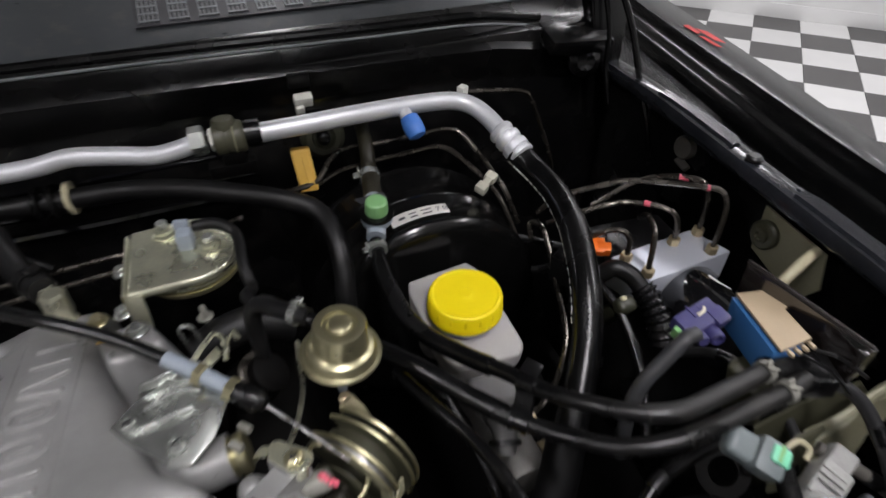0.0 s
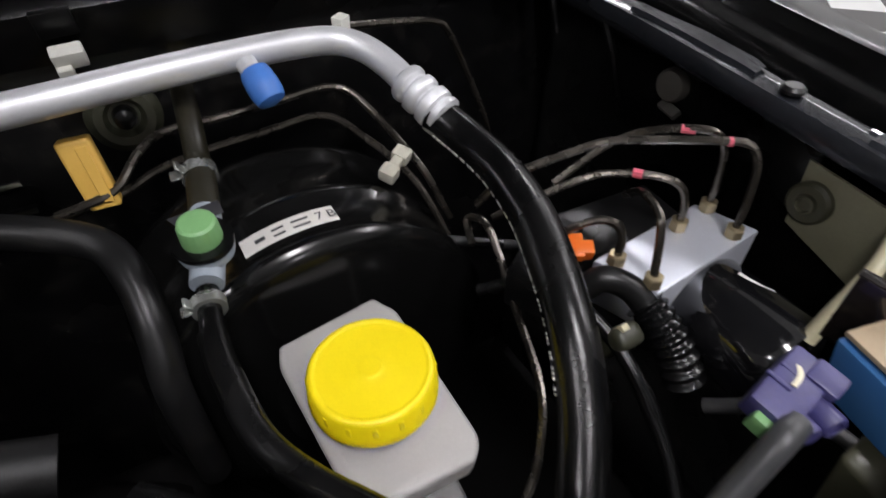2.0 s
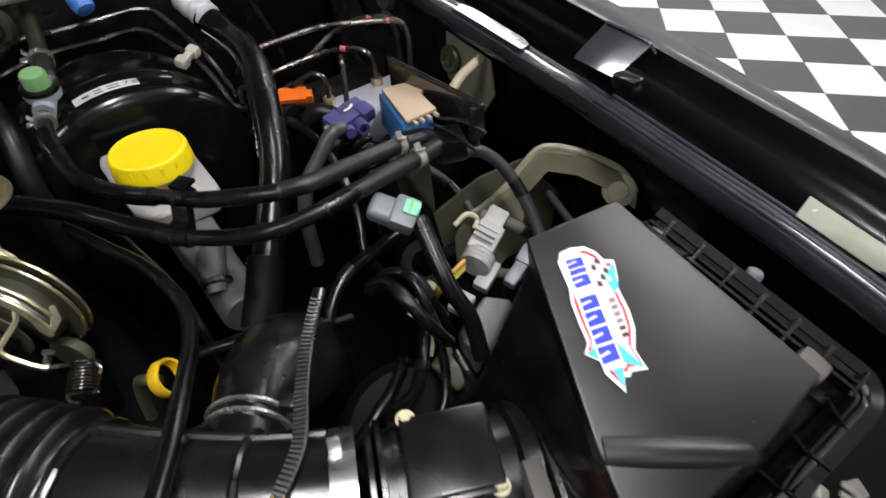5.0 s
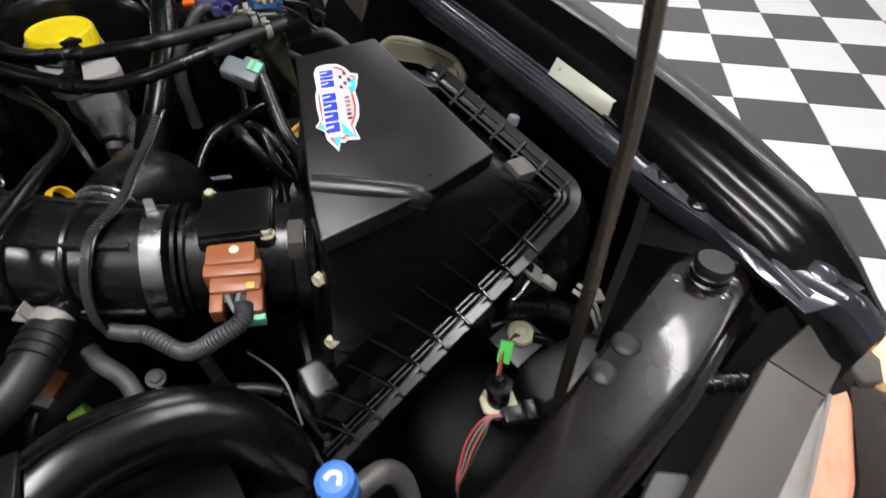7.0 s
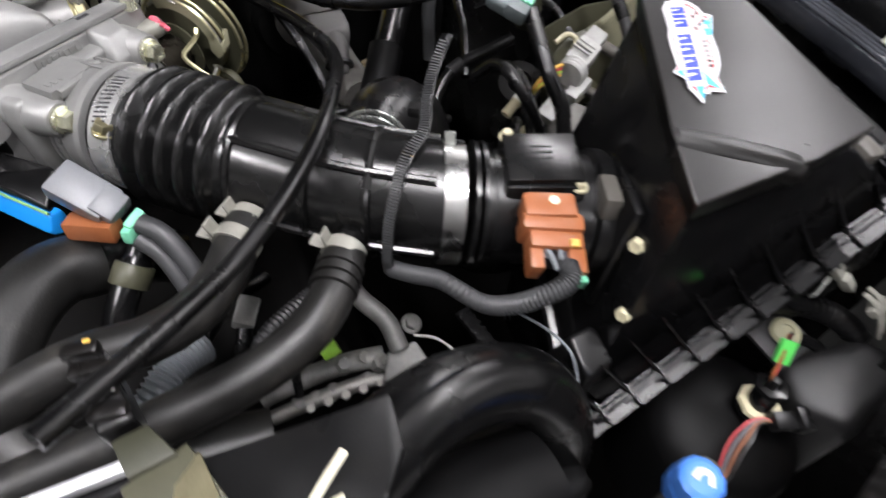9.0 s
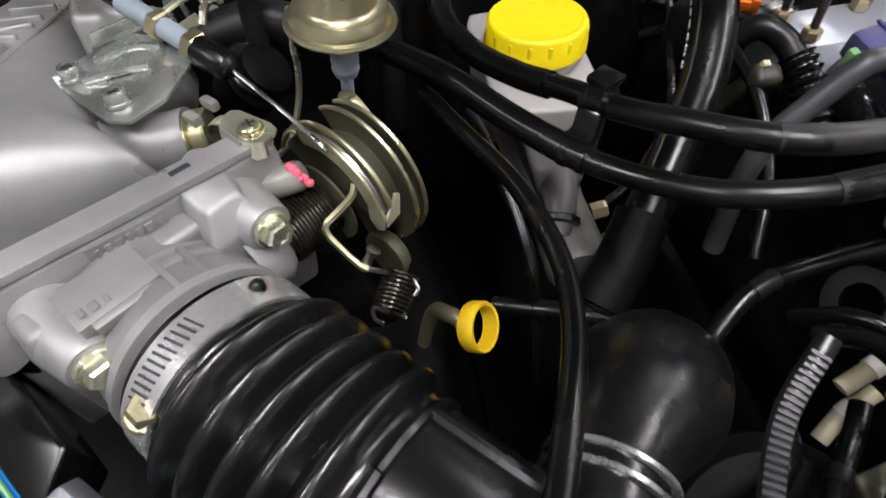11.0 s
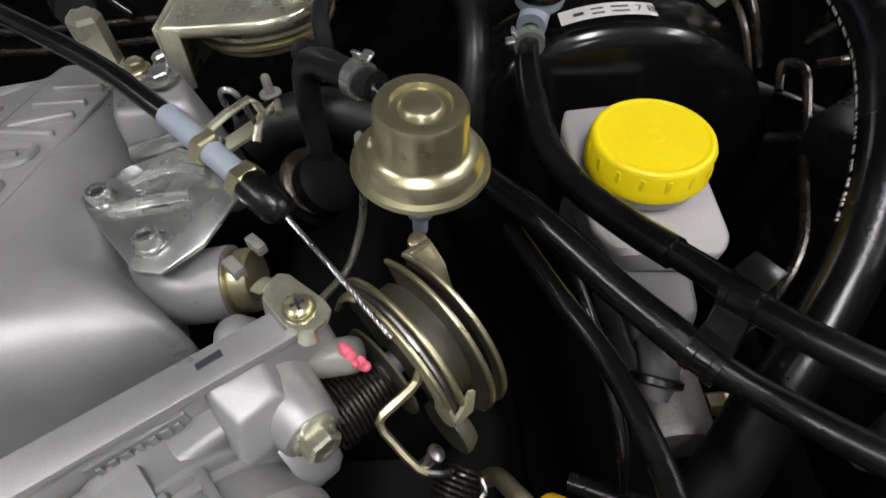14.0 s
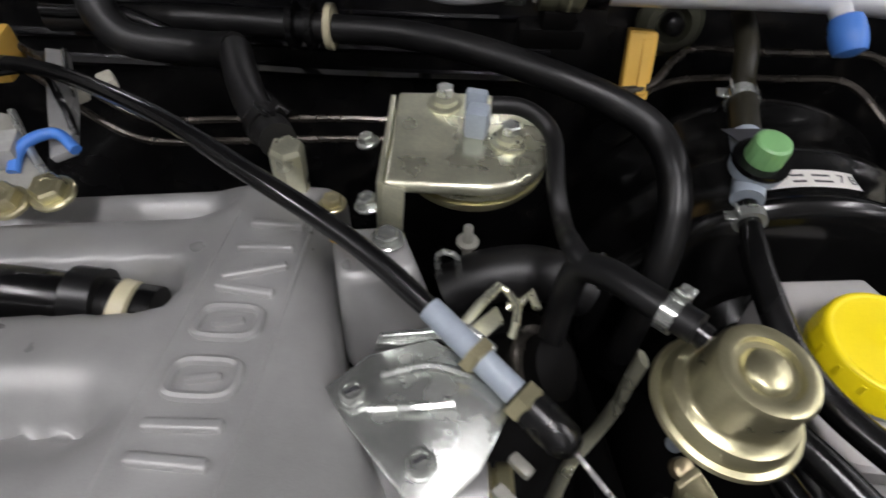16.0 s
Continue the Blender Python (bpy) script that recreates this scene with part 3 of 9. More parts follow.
def firewall():
    bm = plate([(-0.75, 0.53, 0.575), (0.43, 0.53, 0.575), (0.43, 0.515, 1.138), (-0.75, 0.515, 1.138)], (0, 0.02, 0), 0.002)
    part("firewall", bm, PAINT_DUSTY, car, "black painted bulkhead behind the engine")
    for z, r in ((1.034, 0.004), (1.013, 0.005), (1.06, 0.003)):
        part("pressed_rib", tube([(-0.7, 0.519, z), (-0.3, 0.5185, z + 0.001), (-0.15, 0.5185, z - 0.001), (0.0, 0.519, z)], r, 8, 6), PAINT, car)
    # ledge panel, rubber seal and cowl behind it
    sec = []
    for k in range(25):
        x = -0.8 + k * 0.0508
        d = cowl_drop(x)
        sec.append([(x, 0.512, 1.108 - d), (x, 0.510, 1.136 - d), (x, 0.516, 1.143 - d), (x, 0.53, 1.150 - d), (x, 0.534, 1.158 - d), (x, 0.545, 1.160 - d), (x, 0.56, 1.152 - d * 0.6), (x, 0.575, 1.153 - d * 0.2)])
    part("cowl_ledge", loft(sec, thick=0.002), PAINT_DUSTY, car, "dusty black pressed cowl ledge")
    seal = [(x, 0.537 + 0.002 * math.sin(x * 60), 1.1615 - cowl_drop(x)) for x in (-0.78, -0.5, -0.3, -0.1, 0.05, 0.15, 0.25, 0.33)]
    part("bonnet_seal", tube(seal, 0.0042, 8, 8), RUBBER, car, "black rubber bonnet seal")
    part("seal_lip", tube([(x, 0.5315, 1.1548 - cowl_drop(x)) for x in (-0.78, -0.5, -0.3, -0.1, 0.05, 0.15, 0.25, 0.33)], 0.0014, 8, 6), COWL_PALE, car, "pale edge of the seal")
    part("cowl_cover", plate([(-0.8, 0.575, 1.153), (0.40, 0.575, 1.151), (0.40, 0.80, 1.22), (-0.8, 0.80, 1.22)], (0, 0, -0.006), 0.002), COWL, car, "black plastic cowl cover")
    part("windscreen", plate([(-0.8, 0.70, 1.195), (-0.075, 0.70, 1.195), (-0.075, 1.25, 1.62), (-0.8, 1.25, 1.62)], (0, 0.003, -0.004), 0), GLASS_DARK, car, "windscreen glass with its reflection in the pale grey colour")
    grille = part("cowl_grille", plate([(-0.07, 0.60, 1.161), (0.36, 0.60, 1.161), (0.36, 0.72, 1.198), (-0.07, 0.73, 1.203)], (0, 0, 0.001), 0), INK, car, "black slotted air grille")
    for k in range(15):
        x = -0.066 + k * 0.0275
        zc = 1.1645 + 0.055 * 0.31
        for j in range(5):
            part("slat", block((x + 0.0042 * j, 0.66, zc), (0.0011, 0.118, 0.003), (0, -0.3, 0.95), (1, 0, 0), 0), COWL_PALE, grille)
        for j in range(10):
            y = 0.607 + j * 0.0115
            part("cross_slat", block((x + 0.0084, y, 1.1632 + (y - 0.605) * 0.31), (0.0185, 0.0026, 0.0026), (0, -0.3, 0.95), (1, 0, 0), 0), COWL_PALE, grille)


firewall()


def hinge():
    part("bonnet_hinge", plate([(0.385, 0.50, 1.10), (0.42, 0.50, 1.09), (0.43, 0.52, 1.20), (0.40, 0.52, 1.24), (0.375, 0.515, 1.17)], (0.006, 0.03, 0), 0.003), PAINT_DUSTY, car, "black folded bonnet hinge")
    part("bonnet_hinge", block((0.36, 0.51, 1.125), (0.08, 0.04, 0.018), (0.1, -0.3, 1), (1, 0, 0), 0.005), PAINT_DUSTY, car)
    part("grommet", lathe([(0.018, 0), (0.018, 0.006), (0.01, 0.012), (0.004, 0.01)], (0.372, 0.505, 1.10), (-0.3, -1, 0.2), 20), RUBBER, car)
    part("washer_hose", tube([(0.385, 0.50, 1.2), (0.40, 0.47, 1.145), (0.41, 0.45, 1.09), (0.415, 0.43, 1.05), (0.425, 0.42, 1.0)], 0.0035, 8), RUBBER, car, "thin black hose hanging from the hinge")
    part("washer_hose", tube([(0.372, 0.50, 1.2), (0.384, 0.485, 1.14), (0.385, 0.48, 1.10), (0.39, 0.47, 1.06)], 0.0028, 8), RUBBER, car)


hinge()
# bonnet raised over the bay, on its prop
hood = plate([(-0.75, 0.63, 1.255), (0.52, 0.63, 1.255), (0.64, 0.01, 1.99), (-0.86, 0.01, 1.99)], (0, 0.012, 0.02), 0.004)
part("bonnet", hood, PAINT, car, "raised black bonnet seen from below")

prop = thing("bonnet_prop", (0.24, -0.262, 1.0), "thin black steel rod propping the bonnet open", "rod")
part("rod", tube([(0.258, -0.2572, 0.96), (0.262, -0.2543, 1.0), (0.269, -0.2492, 1.075), (0.2748, -0.2442, 1.14), (0.272, -0.243, 1.175), (0.265, -0.2435, 1.21), (0.258, -0.242, 1.26), (0.262, -0.225, 1.4), (0.33, -0.155, 1.62), (0.5, -0.005, 1.99)], 0.0036, 14, 8), PROP_STEEL, prop)
part("pivot", lathe([(0.009, -0.004), (0.009, 0.004), (0.005, 0.006)], (0.257, -0.2578, 0.958), (0, -1, 0.2), 16), RUBBER, prop)

# added near-black floor of the bay, and the other side, hardly seen
part("under_tray", plate([(-0.75, -0.5, 0.58), (0.45, -0.5, 0.58), (0.45, 0.53, 0.58), (-0.75, 0.53, 0.58)], (0, 0, 0.01), 0), DARK, car, "added near-black tray for the shade under the engine")
part("inner_apron", plate([(-0.75, -0.5, 0.6), (-0.75, 0.53, 0.6), (-0.75, 0.53, 1.1), (-0.75, -0.5, 1.02)], (-0.01, 0, 0), 0), PAINT_DUSTY, car)


# ---------- front cross member, lamp, radiator panel ----------
sup = thing("front_cross_member", (0.24, -0.27, 1.0), "glossy brown-black painted radiator cross member", "panel")


def cross_member():
    sec = []
    for x, yb, yf, z in ((0.40, -0.262, -0.272, 1.008), (0.388, -0.246, -0.286, 1.008), (0.36, -0.243, -0.291, 1.01), (0.30, -0.255, -0.304, 1.011), (0.22, -0.272, -0.312, 1.011), (0.12, -0.287, -0.33, 1.008), (0.0, -0.298, -0.345, 1.004),
                         (-0.15, -0.30, -0.367, 1.0), (-0.5, -0.30, -0.367, 1.0), (-0.74, -0.29, -0.36, 1.0)):
        sec.append([(x, yb + 0.004, z - 0.06), (x, yb, z - 0.012), (x, yb - 0.0015, z - 0.003), (x, yb - 0.0045, z - 0.0004), (x, yb - 0.009, z), (x, (yb + yf) / 2, z + 0.0008), (x, yf + 0.005, z), (x, yf + 0.0014, z - 0.0018), (x, yf, z - 0.008), (x, yf - 0.0015, z - 0.016), (x, yf - 0.005, z - 0.0175), (x, yf - 0.007, z - 0.0195), (x, yf - 0.005, z - 0.08)])
    part("beam", loft(sec, thick=0.002), SUPPORT_PAINT, sup, angle=28)
    for p in ((0.29, -0.268, 1.0115), (0.267, -0.272, 1.0115)):
        part("rivet", lathe([(0.0082, -0.001), (0.008, 0.0004), (0.0068, 0.0013), (0.0045, 0.0021), (0.002, 0.0025), (0.0004, 0.0026)], p, (0, 0, 1), 24), RUBBER_MATT, sup)
    st = part("rubber_stop", lathe([(0.0128, -0.004), (0.0128, 0.003), (0.0112, 0.004), (0.0112, 0.0058), (0.0122, 0.0066), (0.0122, 0.0085), (0.0112, 0.0092)], (0.367, -0.266, 1.008), (0.1, 0, 1), 28), RUBBER, sup, "round black rubber bonnet stop")
    part("stop_head", lathe([(0.0108, 0.0088), (0.0112, 0.0135), (0.0104, 0.0156), (0.003, 0.016)], (0.367, -0.266, 1.008), (0.1, 0, 1), 28), RUBBER_DUSTY, st, "worn dusty rubber head")
    for k in range(4):
        a = 2.6 + k * 0.95
        part("weld_lug", lathe([(0.0058, -0.001), (0.005, 0.001), (0.003, 0.0022), (0.001, 0.0026)], (0.367 + 0.0165 * math.cos(a), -0.264 + 0.0165 * math.sin(a), 1.0085), (0, 0, 1), 10), SUPPORT_PAINT, sup)
    # upright behind the lamp joining beam and wing
    part("side_upright", loft([[(0.40, -0.20, 1.004), (0.41, -0.25, 1.005), (0.415, -0.31, 1.0)], [(0.372, -0.215, 0.995), (0.385, -0.25, 1.004), (0.392, -0.30, 0.99)], [(0.345, -0.225, 0.93), (0.352, -0.245, 0.92), (0.365, -0.3, 0.92)], [(0.34, -0.225, 0.7), (0.345, -0.245, 0.7), (0.36, -0.3, 0.7)]], thick=0.002), PAINT_DUSTY, sup)


cross_member()

hl = thing("headlamp", (0.36, -0.36, 0.9), "headlamp with wide grey top trim and amber lens", "headlamp")
TRIM_IN = [V((0.423, -0.3196, 0.99)), V((0.3611, -0.3181, 0.99)), V((0.205, -0.3524, 0.965)), V((0.10, -0.375, 0.95))]
TRIM_OUT = [V((0.4208, -0.345, 0.968)), V((0.3767, -0.351, 0.977)), V((0.3556, -0.3528, 0.972)), V((0.2469, -0.3782, 0.96)), V((0.13, -0.405, 0.945))]
DROP = V((0.004, 0.004, -0.03))
part("corner_trim", plate([TRIM_IN[0], TRIM_IN[1] + V((0.0006, 0, 0)), TRIM_OUT[1] + V((0.0006, 0, 0)), TRIM_OUT[0]], DROP, 0.002), GREY_TOP, hl, "grey corner trim")
part("top_trim", plate([TRIM_IN[1], TRIM_IN[2], TRIM_IN[3], TRIM_OUT[4], TRIM_OUT[3], TRIM_OUT[2], TRIM_OUT[1]], DROP, 0.002), GREY_TOP, hl, "wide grey top trim")
part("trim_tab", plate([(0.2734, -0.3774, 0.9625), (0.2924, -0.385, 0.9585), (0.281, -0.3905, 0.955), (0.263, -0.3835, 0.9595)], (0, 0.002, -0.003), 0.0008), GREY_TOP, hl)
part("clear_edge", plate([(0.3873, -0.3514, 0.966), (0.3556, -0.3522, 0.968), (0.2469, -0.3776, 0.956), (0.13, -0.404, 0.942), (0.16, -0.418, 0.935), (0.2761, -0.3922, 0.947), (0.3341, -0.372, 0.957)], (0, 0.012, -0.03), 0.0015), LENS_CLEAR, hl, "bright clear lens edge")
part("indicator", loft([[(0.3873, -0.3514, 0.9655), (0.406, -0.3565, 0.96), (0.408, -0.364, 0.95), (0.41, -0.37, 0.9)], [(0.3341, -0.3722, 0.9565), (0.362, -0.382, 0.95), (0.37, -0.389, 0.94), (0.375, -0.395, 0.88)],
                        [(0.2761, -0.3924, 0.9465), (0.306, -0.405, 0.939), (0.318, -0.411, 0.928), (0.325, -0.42, 0.86)], [(0.16, -0.4182, 0.9345), (0.2, -0.433, 0.926), (0.215, -0.44, 0.914), (0.22, -0.45, 0.84)]], thick=0.004), LENS_AMBER, hl, "amber lens with added glow for reflected light, bright rim")
# bright tube stands in for the highlight streak on the lens edge
part("lens_rim", tube([(0.389, -0.3512, 0.967), (0.3341, -0.3722, 0.958), (0.2761, -0.3924, 0.948), (0.16, -0.4182, 0.936)], 0.0016, 8, 6), LENS_CLEAR, hl)
part("housing", solid([(0.41, -0.335, 0.945), (0.21, -0.36, 0.93), (0.12, -0.385, 0.92), (0.15, -0.40, 0.85), (0.40, -0.355, 0.88), (0.22, -0.36, 0.8), (0.4, -0.34, 0.8)], 0.006), PLASTIC, hl)
part("adjuster", tube([(0.331, -0.301, 0.972), (0.34, -0.308, 0.974), (0.352, -0.316, 0.974)], 0.0058, 14, 5), PLASTIC_GLOSS, hl)
part("adjuster", tube([(0.322, -0.298, 0.968), (0.332, -0.303, 0.971)], 0.0035, 10, 4), STEEL_DARK, hl)
for k in range(4):
    part("adjuster_rib", lathe([(0.0056, -0.0009), (0.0068, -0.0006), (0.0068, 0.0006), (0.0056, 0.0009)], V((0.335, -0.3045, 0.9725)).lerp(V((0.349, -0.314, 0.974)), k / 3), (0.8, -0.55, 0.1), 18), PLASTIC, hl)
bx = part("level_motor", solid([(0.2859, -0.3137, 0.94), (0.3026, -0.3286, 0.938), (0.262, -0.345, 0.938), (0.238, -0.328, 0.94), (0.286, -0.316, 0.89), (0.3, -0.33, 0.89), (0.262, -0.345, 0.89), (0.238, -0.328, 0.89)], 0.003), TANK_DIM, hl, "dim milky plastic motor box")
part("label", plate([(0.2667, -0.3263, 0.9445), (0.2616, -0.3387, 0.9445), (0.2195, -0.333, 0.938), (0.2421, -0.3212, 0.94)], (0, 0, 0.0006), 0), LABEL_DUSTY, bx, "white label with dark bars")
for k in range(9):
    f = 0.08 + 0.095 * k
    a_, b_ = V((0.2640, -0.3285, 0.9454)).lerp(V((0.236, -0.3245, 0.9408)), f), V((0.2612, -0.3345, 0.9454)).lerp(V((0.23, -0.331, 0.9400)), f)
    wv = V((-0.0011 if k % 3 else -0.0019, 0, 0))
    for lo_, hi_ in ((0.0, 0.42), (0.56, 1.0)):
        p_, q_ = a_.lerp(b_, lo_), a_.lerp(b_, hi_)
        part("bar", plate([p_, q_, q_ + wv, p_ + wv], (0, 0, 0.0004), 0), INK, bx)
# bumper corner outside the lens, and the side lamp on the wing's nose
part("bumper_corner", loft([[(0.409, -0.357, 0.961), (0.44, -0.352, 0.957), (0.50, -0.342, 0.945), (0.55, -0.335, 0.9), (0.56, -0.335, 0.6)], [(0.372, -0.391, 0.94), (0.41, -0.392, 0.935), (0.475, -0.392, 0.915), (0.525, -0.39, 0.86), (0.535, -0.39, 0.6)],
                            [(0.32, -0.4125, 0.927), (0.352, -0.428, 0.92), (0.41, -0.452, 0.9), (0.45, -0.468, 0.84), (0.46, -0.47, 0.6)], [(0.217, -0.442, 0.912), (0.24, -0.475, 0.903), (0.28, -0.515, 0.88), (0.3, -0.54, 0.82), (0.3, -0.545, 0.6)]], thick=0.003), BUMPER, car, "glossy black bumper corner, amber reflection in its brown colour", angle=50)
part("corner_pad", plate([(0.433, -0.343, 0.968), (0.443, -0.348, 0.967), (0.443, -0.359, 0.964), (0.431, -0.368, 0.961), (0.418, -0.361, 0.963), (0.418, -0.35, 0.967)], (0, 0.002, -0.014), 0.003, 3), GREY_TOP, hl)
sl = thing("side_lamp", (0.465, -0.362, 0.93), "glowing amber side lamp on the wing's nose", "lamp")
part("lens", solid([(0.449, -0.3535, 0.978), (0.474, -0.352, 0.974), (0.482, -0.372, 0.958), (0.456, -0.378, 0.956), (0.449, -0.354, 0.935), (0.48, -0.354, 0.93), (0.484, -0.374, 0.925), (0.456, -0.379, 0.925)], 0.003), LENS_LIT, sl, "amber glowing lens")

rad = thing("radiator_top_cover", (0.02, -0.27, 1.0), "olive grey pressed radiator top panel", "panel")
part("sheet", plate([(-0.004, -0.2085, 1.034), (0.0, -0.204, 1.034), (0.012, -0.2255, 1.034), (0.0425, -0.2335, 1.034), (0.049, -0.31, 1.03), (-0.06, -0.31, 1.03), (-0.062, -0.222, 1.034), (-0.02, -0.228, 1.034)], (0, 0, -0.004), 0.0015), OLIVE_PANEL, rad)
part("raised_sheet", plate([(0.0435, -0.2325, 1.0372), (0.062, -0.2325, 1.0366), (0.0765, -0.231, 1.0366), (0.0805, -0.2295, 1.0366), (0.0835, -0.2385, 1.0346), (0.0885, -0.268, 1.031), (0.098, -0.31, 1.022), (0.0505, -0.31, 1.0335)], (0, 0, -0.004), 0.0015), OLIVE_PANEL, rad)
part("fold", plate([(0.0835, -0.2375, 1.034), (0.089, -0.268, 1.0305), (0.0985, -0.31, 1.0215), (0.105, -0.31, 0.99), (0.094, -0.262, 1.0), (0.087, -0.239, 1.01)], (-0.002, 0, 0), 0.0008), OLIVE_PANEL, rad)
part("skirt", plate([(-0.06, -0.31, 1.03), (0.098, -0.31, 1.02), (0.1, -0.315, 0.9), (-0.06, -0.315, 0.9)], (0, -0.004, 0), 0.001), OLIVE_PANEL, rad)
part("pressed_dome", lathe([(0.0135, 0), (0.012, 0.0016), (0.0085, 0.0024), (0.004, 0.0025)], (0.0625, -0.25, 1.0342), (0, 0, 1), 28), OLIVE_PANEL, rad)
pl = part("plug", lathe([(0.008, 0.002), (0.0078, 0.0032), (0.0056, 0.0042), (0.005, 0.0125), (0.0042, 0.0134), (0.0027, 0.013), (0.0026, 0.007), (0.0005, 0.007)], (0.0625, -0.25, 1.0345), (0, 0, 1), 24), RUBBER_MATT, rad, "hollow black rubber plug")


# ---------- air intake: snorkel, filter housing, meter, duct ----------
snork = thing("air_snorkel", (0.1, -0.165, 0.85), "curved glossy black plastic air intake tube", "intake tube")
part("pipe", tube([(-0.02, -0.168, 1.002), (0.01, -0.159, 1.004), (0.04, -0.149, 1.001), (0.072, -0.146, 0.988), (0.098, -0.151, 0.97), (0.1135, -0.161, 0.94), (0.118, -0.169, 0.90), (0.118, -0.173, 0.80)], 0.0195, 32, 12), SNORKEL, snork)
part("seam", tube([(-0.01, -0.1685, 1.024), (0.02, -0.157, 1.0265), (0.045, -0.149, 1.022), (0.073, -0.1445, 1.009), (0.1, -0.147, 0.99)], 0.0007, 6, 8), PLASTIC_GLOSS, snork)
part("mounting_tab", plate([(-0.055, -0.14, 1.03), (0.024, -0.147, 1.024), (0.02, -0.17, 1.025), (0.006, -0.183, 1.034), (-0.003, -0.2, 1.039), (-0.008, -0.215, 1.040), (-0.022, -0.223, 1.040), (-0.038, -0.219, 1.040), (-0.046, -0.2, 1.039), (-0.055, -0.17, 1.035)], (0, 0, 0.004), 0.0015), PLASTIC, snork)
mk = part("paint_mark", tube([(-0.0005, -0.1635, 1.0375), (-0.011, -0.1715, 1.0395), (-0.018, -0.178, 1.041), (-0.0125, -0.179, 1.041), (-0.006, -0.179, 1.041)], 0.0016, 6, 6, 0.3), MARK, snork, "cream hand-painted tick")
part("washer", lathe([(0.0125, 0), (0.0125, 0.0012), (0.012, 0.0016), (0.006, 0.0017)], (-0.025, -0.2045, 1.0435), (0, 0, 1), 32), GOLD_DULL, snork)
part("screw_head", lathe([(0.0072, 0), (0.0074, 0.0015), (0.006, 0.003), (0.002, 0.0036)], (-0.025, -0.2045, 1.045), (0, 0, 1), 24), GOLD, snork)
for d in ((1, 0.4, 0), (-0.4, 1, 0)):
    part("slot", block((-0.025, -0.2045, 1.0484), (0.0062, 0.0014, 0.0008), (0, 0, 1), d, 0), DARK, snork)

strap = thing("gold_bracket", (-0.05, -0.18, 1.02), "yellow zinc plated bracket on the radiator panel", "bracket")
part("sheet", plate([(-0.064, -0.142, 1.045), (-0.043, -0.146, 1.048), (-0.04, -0.165, 1.052), (-0.036, -0.196, 1.05), (-0.058, -0.203, 1.05), (-0.061, -0.178, 1.051)], (0, 0, -0.002), 0.0008), GOLD_DULL, strap)
part("fold", plate([(-0.037, -0.194, 1.05), (-0.058, -0.201, 1.05), (-0.058, -0.203, 1.036), (-0.037, -0.196, 1.036)], (0, -0.002, 0), 0.0006), GOLD_DULL, strap)
screw("bolt", (-0.049, -0.182, 1.0505), (0, 0, 1), 0.0045, 0.004, strap, 0.007)

rr_ = thing("radiator_rail", (-0.12, -0.12, 0.99), "bright aluminium radiator tank edge with two ridges", "radiator")
for dy, z in ((-0.11, 0.998), (-0.1285, 0.998)):
    part("ridge", block((-0.135, dy, z), (0.12, 0.0055, 0.008), (0, -0.1, 1), (1, -0.06, 0), 0.0018), MACHINED, rr_)
part("channel", block((-0.135, -0.1195, 0.988), (0.12, 0.026, 0.01), (0, 0, 1), (1, -0.06, 0), 0.002), PLASTIC_GLOSS, rr_)

filt = thing("air_filter_housing", (0.25, -0.09, 0.84), "black grained plastic air filter housing with a ribbed lip", "air filter")
BOX_TOP = [(0.2345, -0.0235, 1.094), (0.2885, -0.0325, 1.0945), (0.299, -0.1445, 1.062), (0.2545, -0.1465, 1.0588), (0.1955, -0.1035, 1.068), (0.181, -0.1415, 1.0555)]


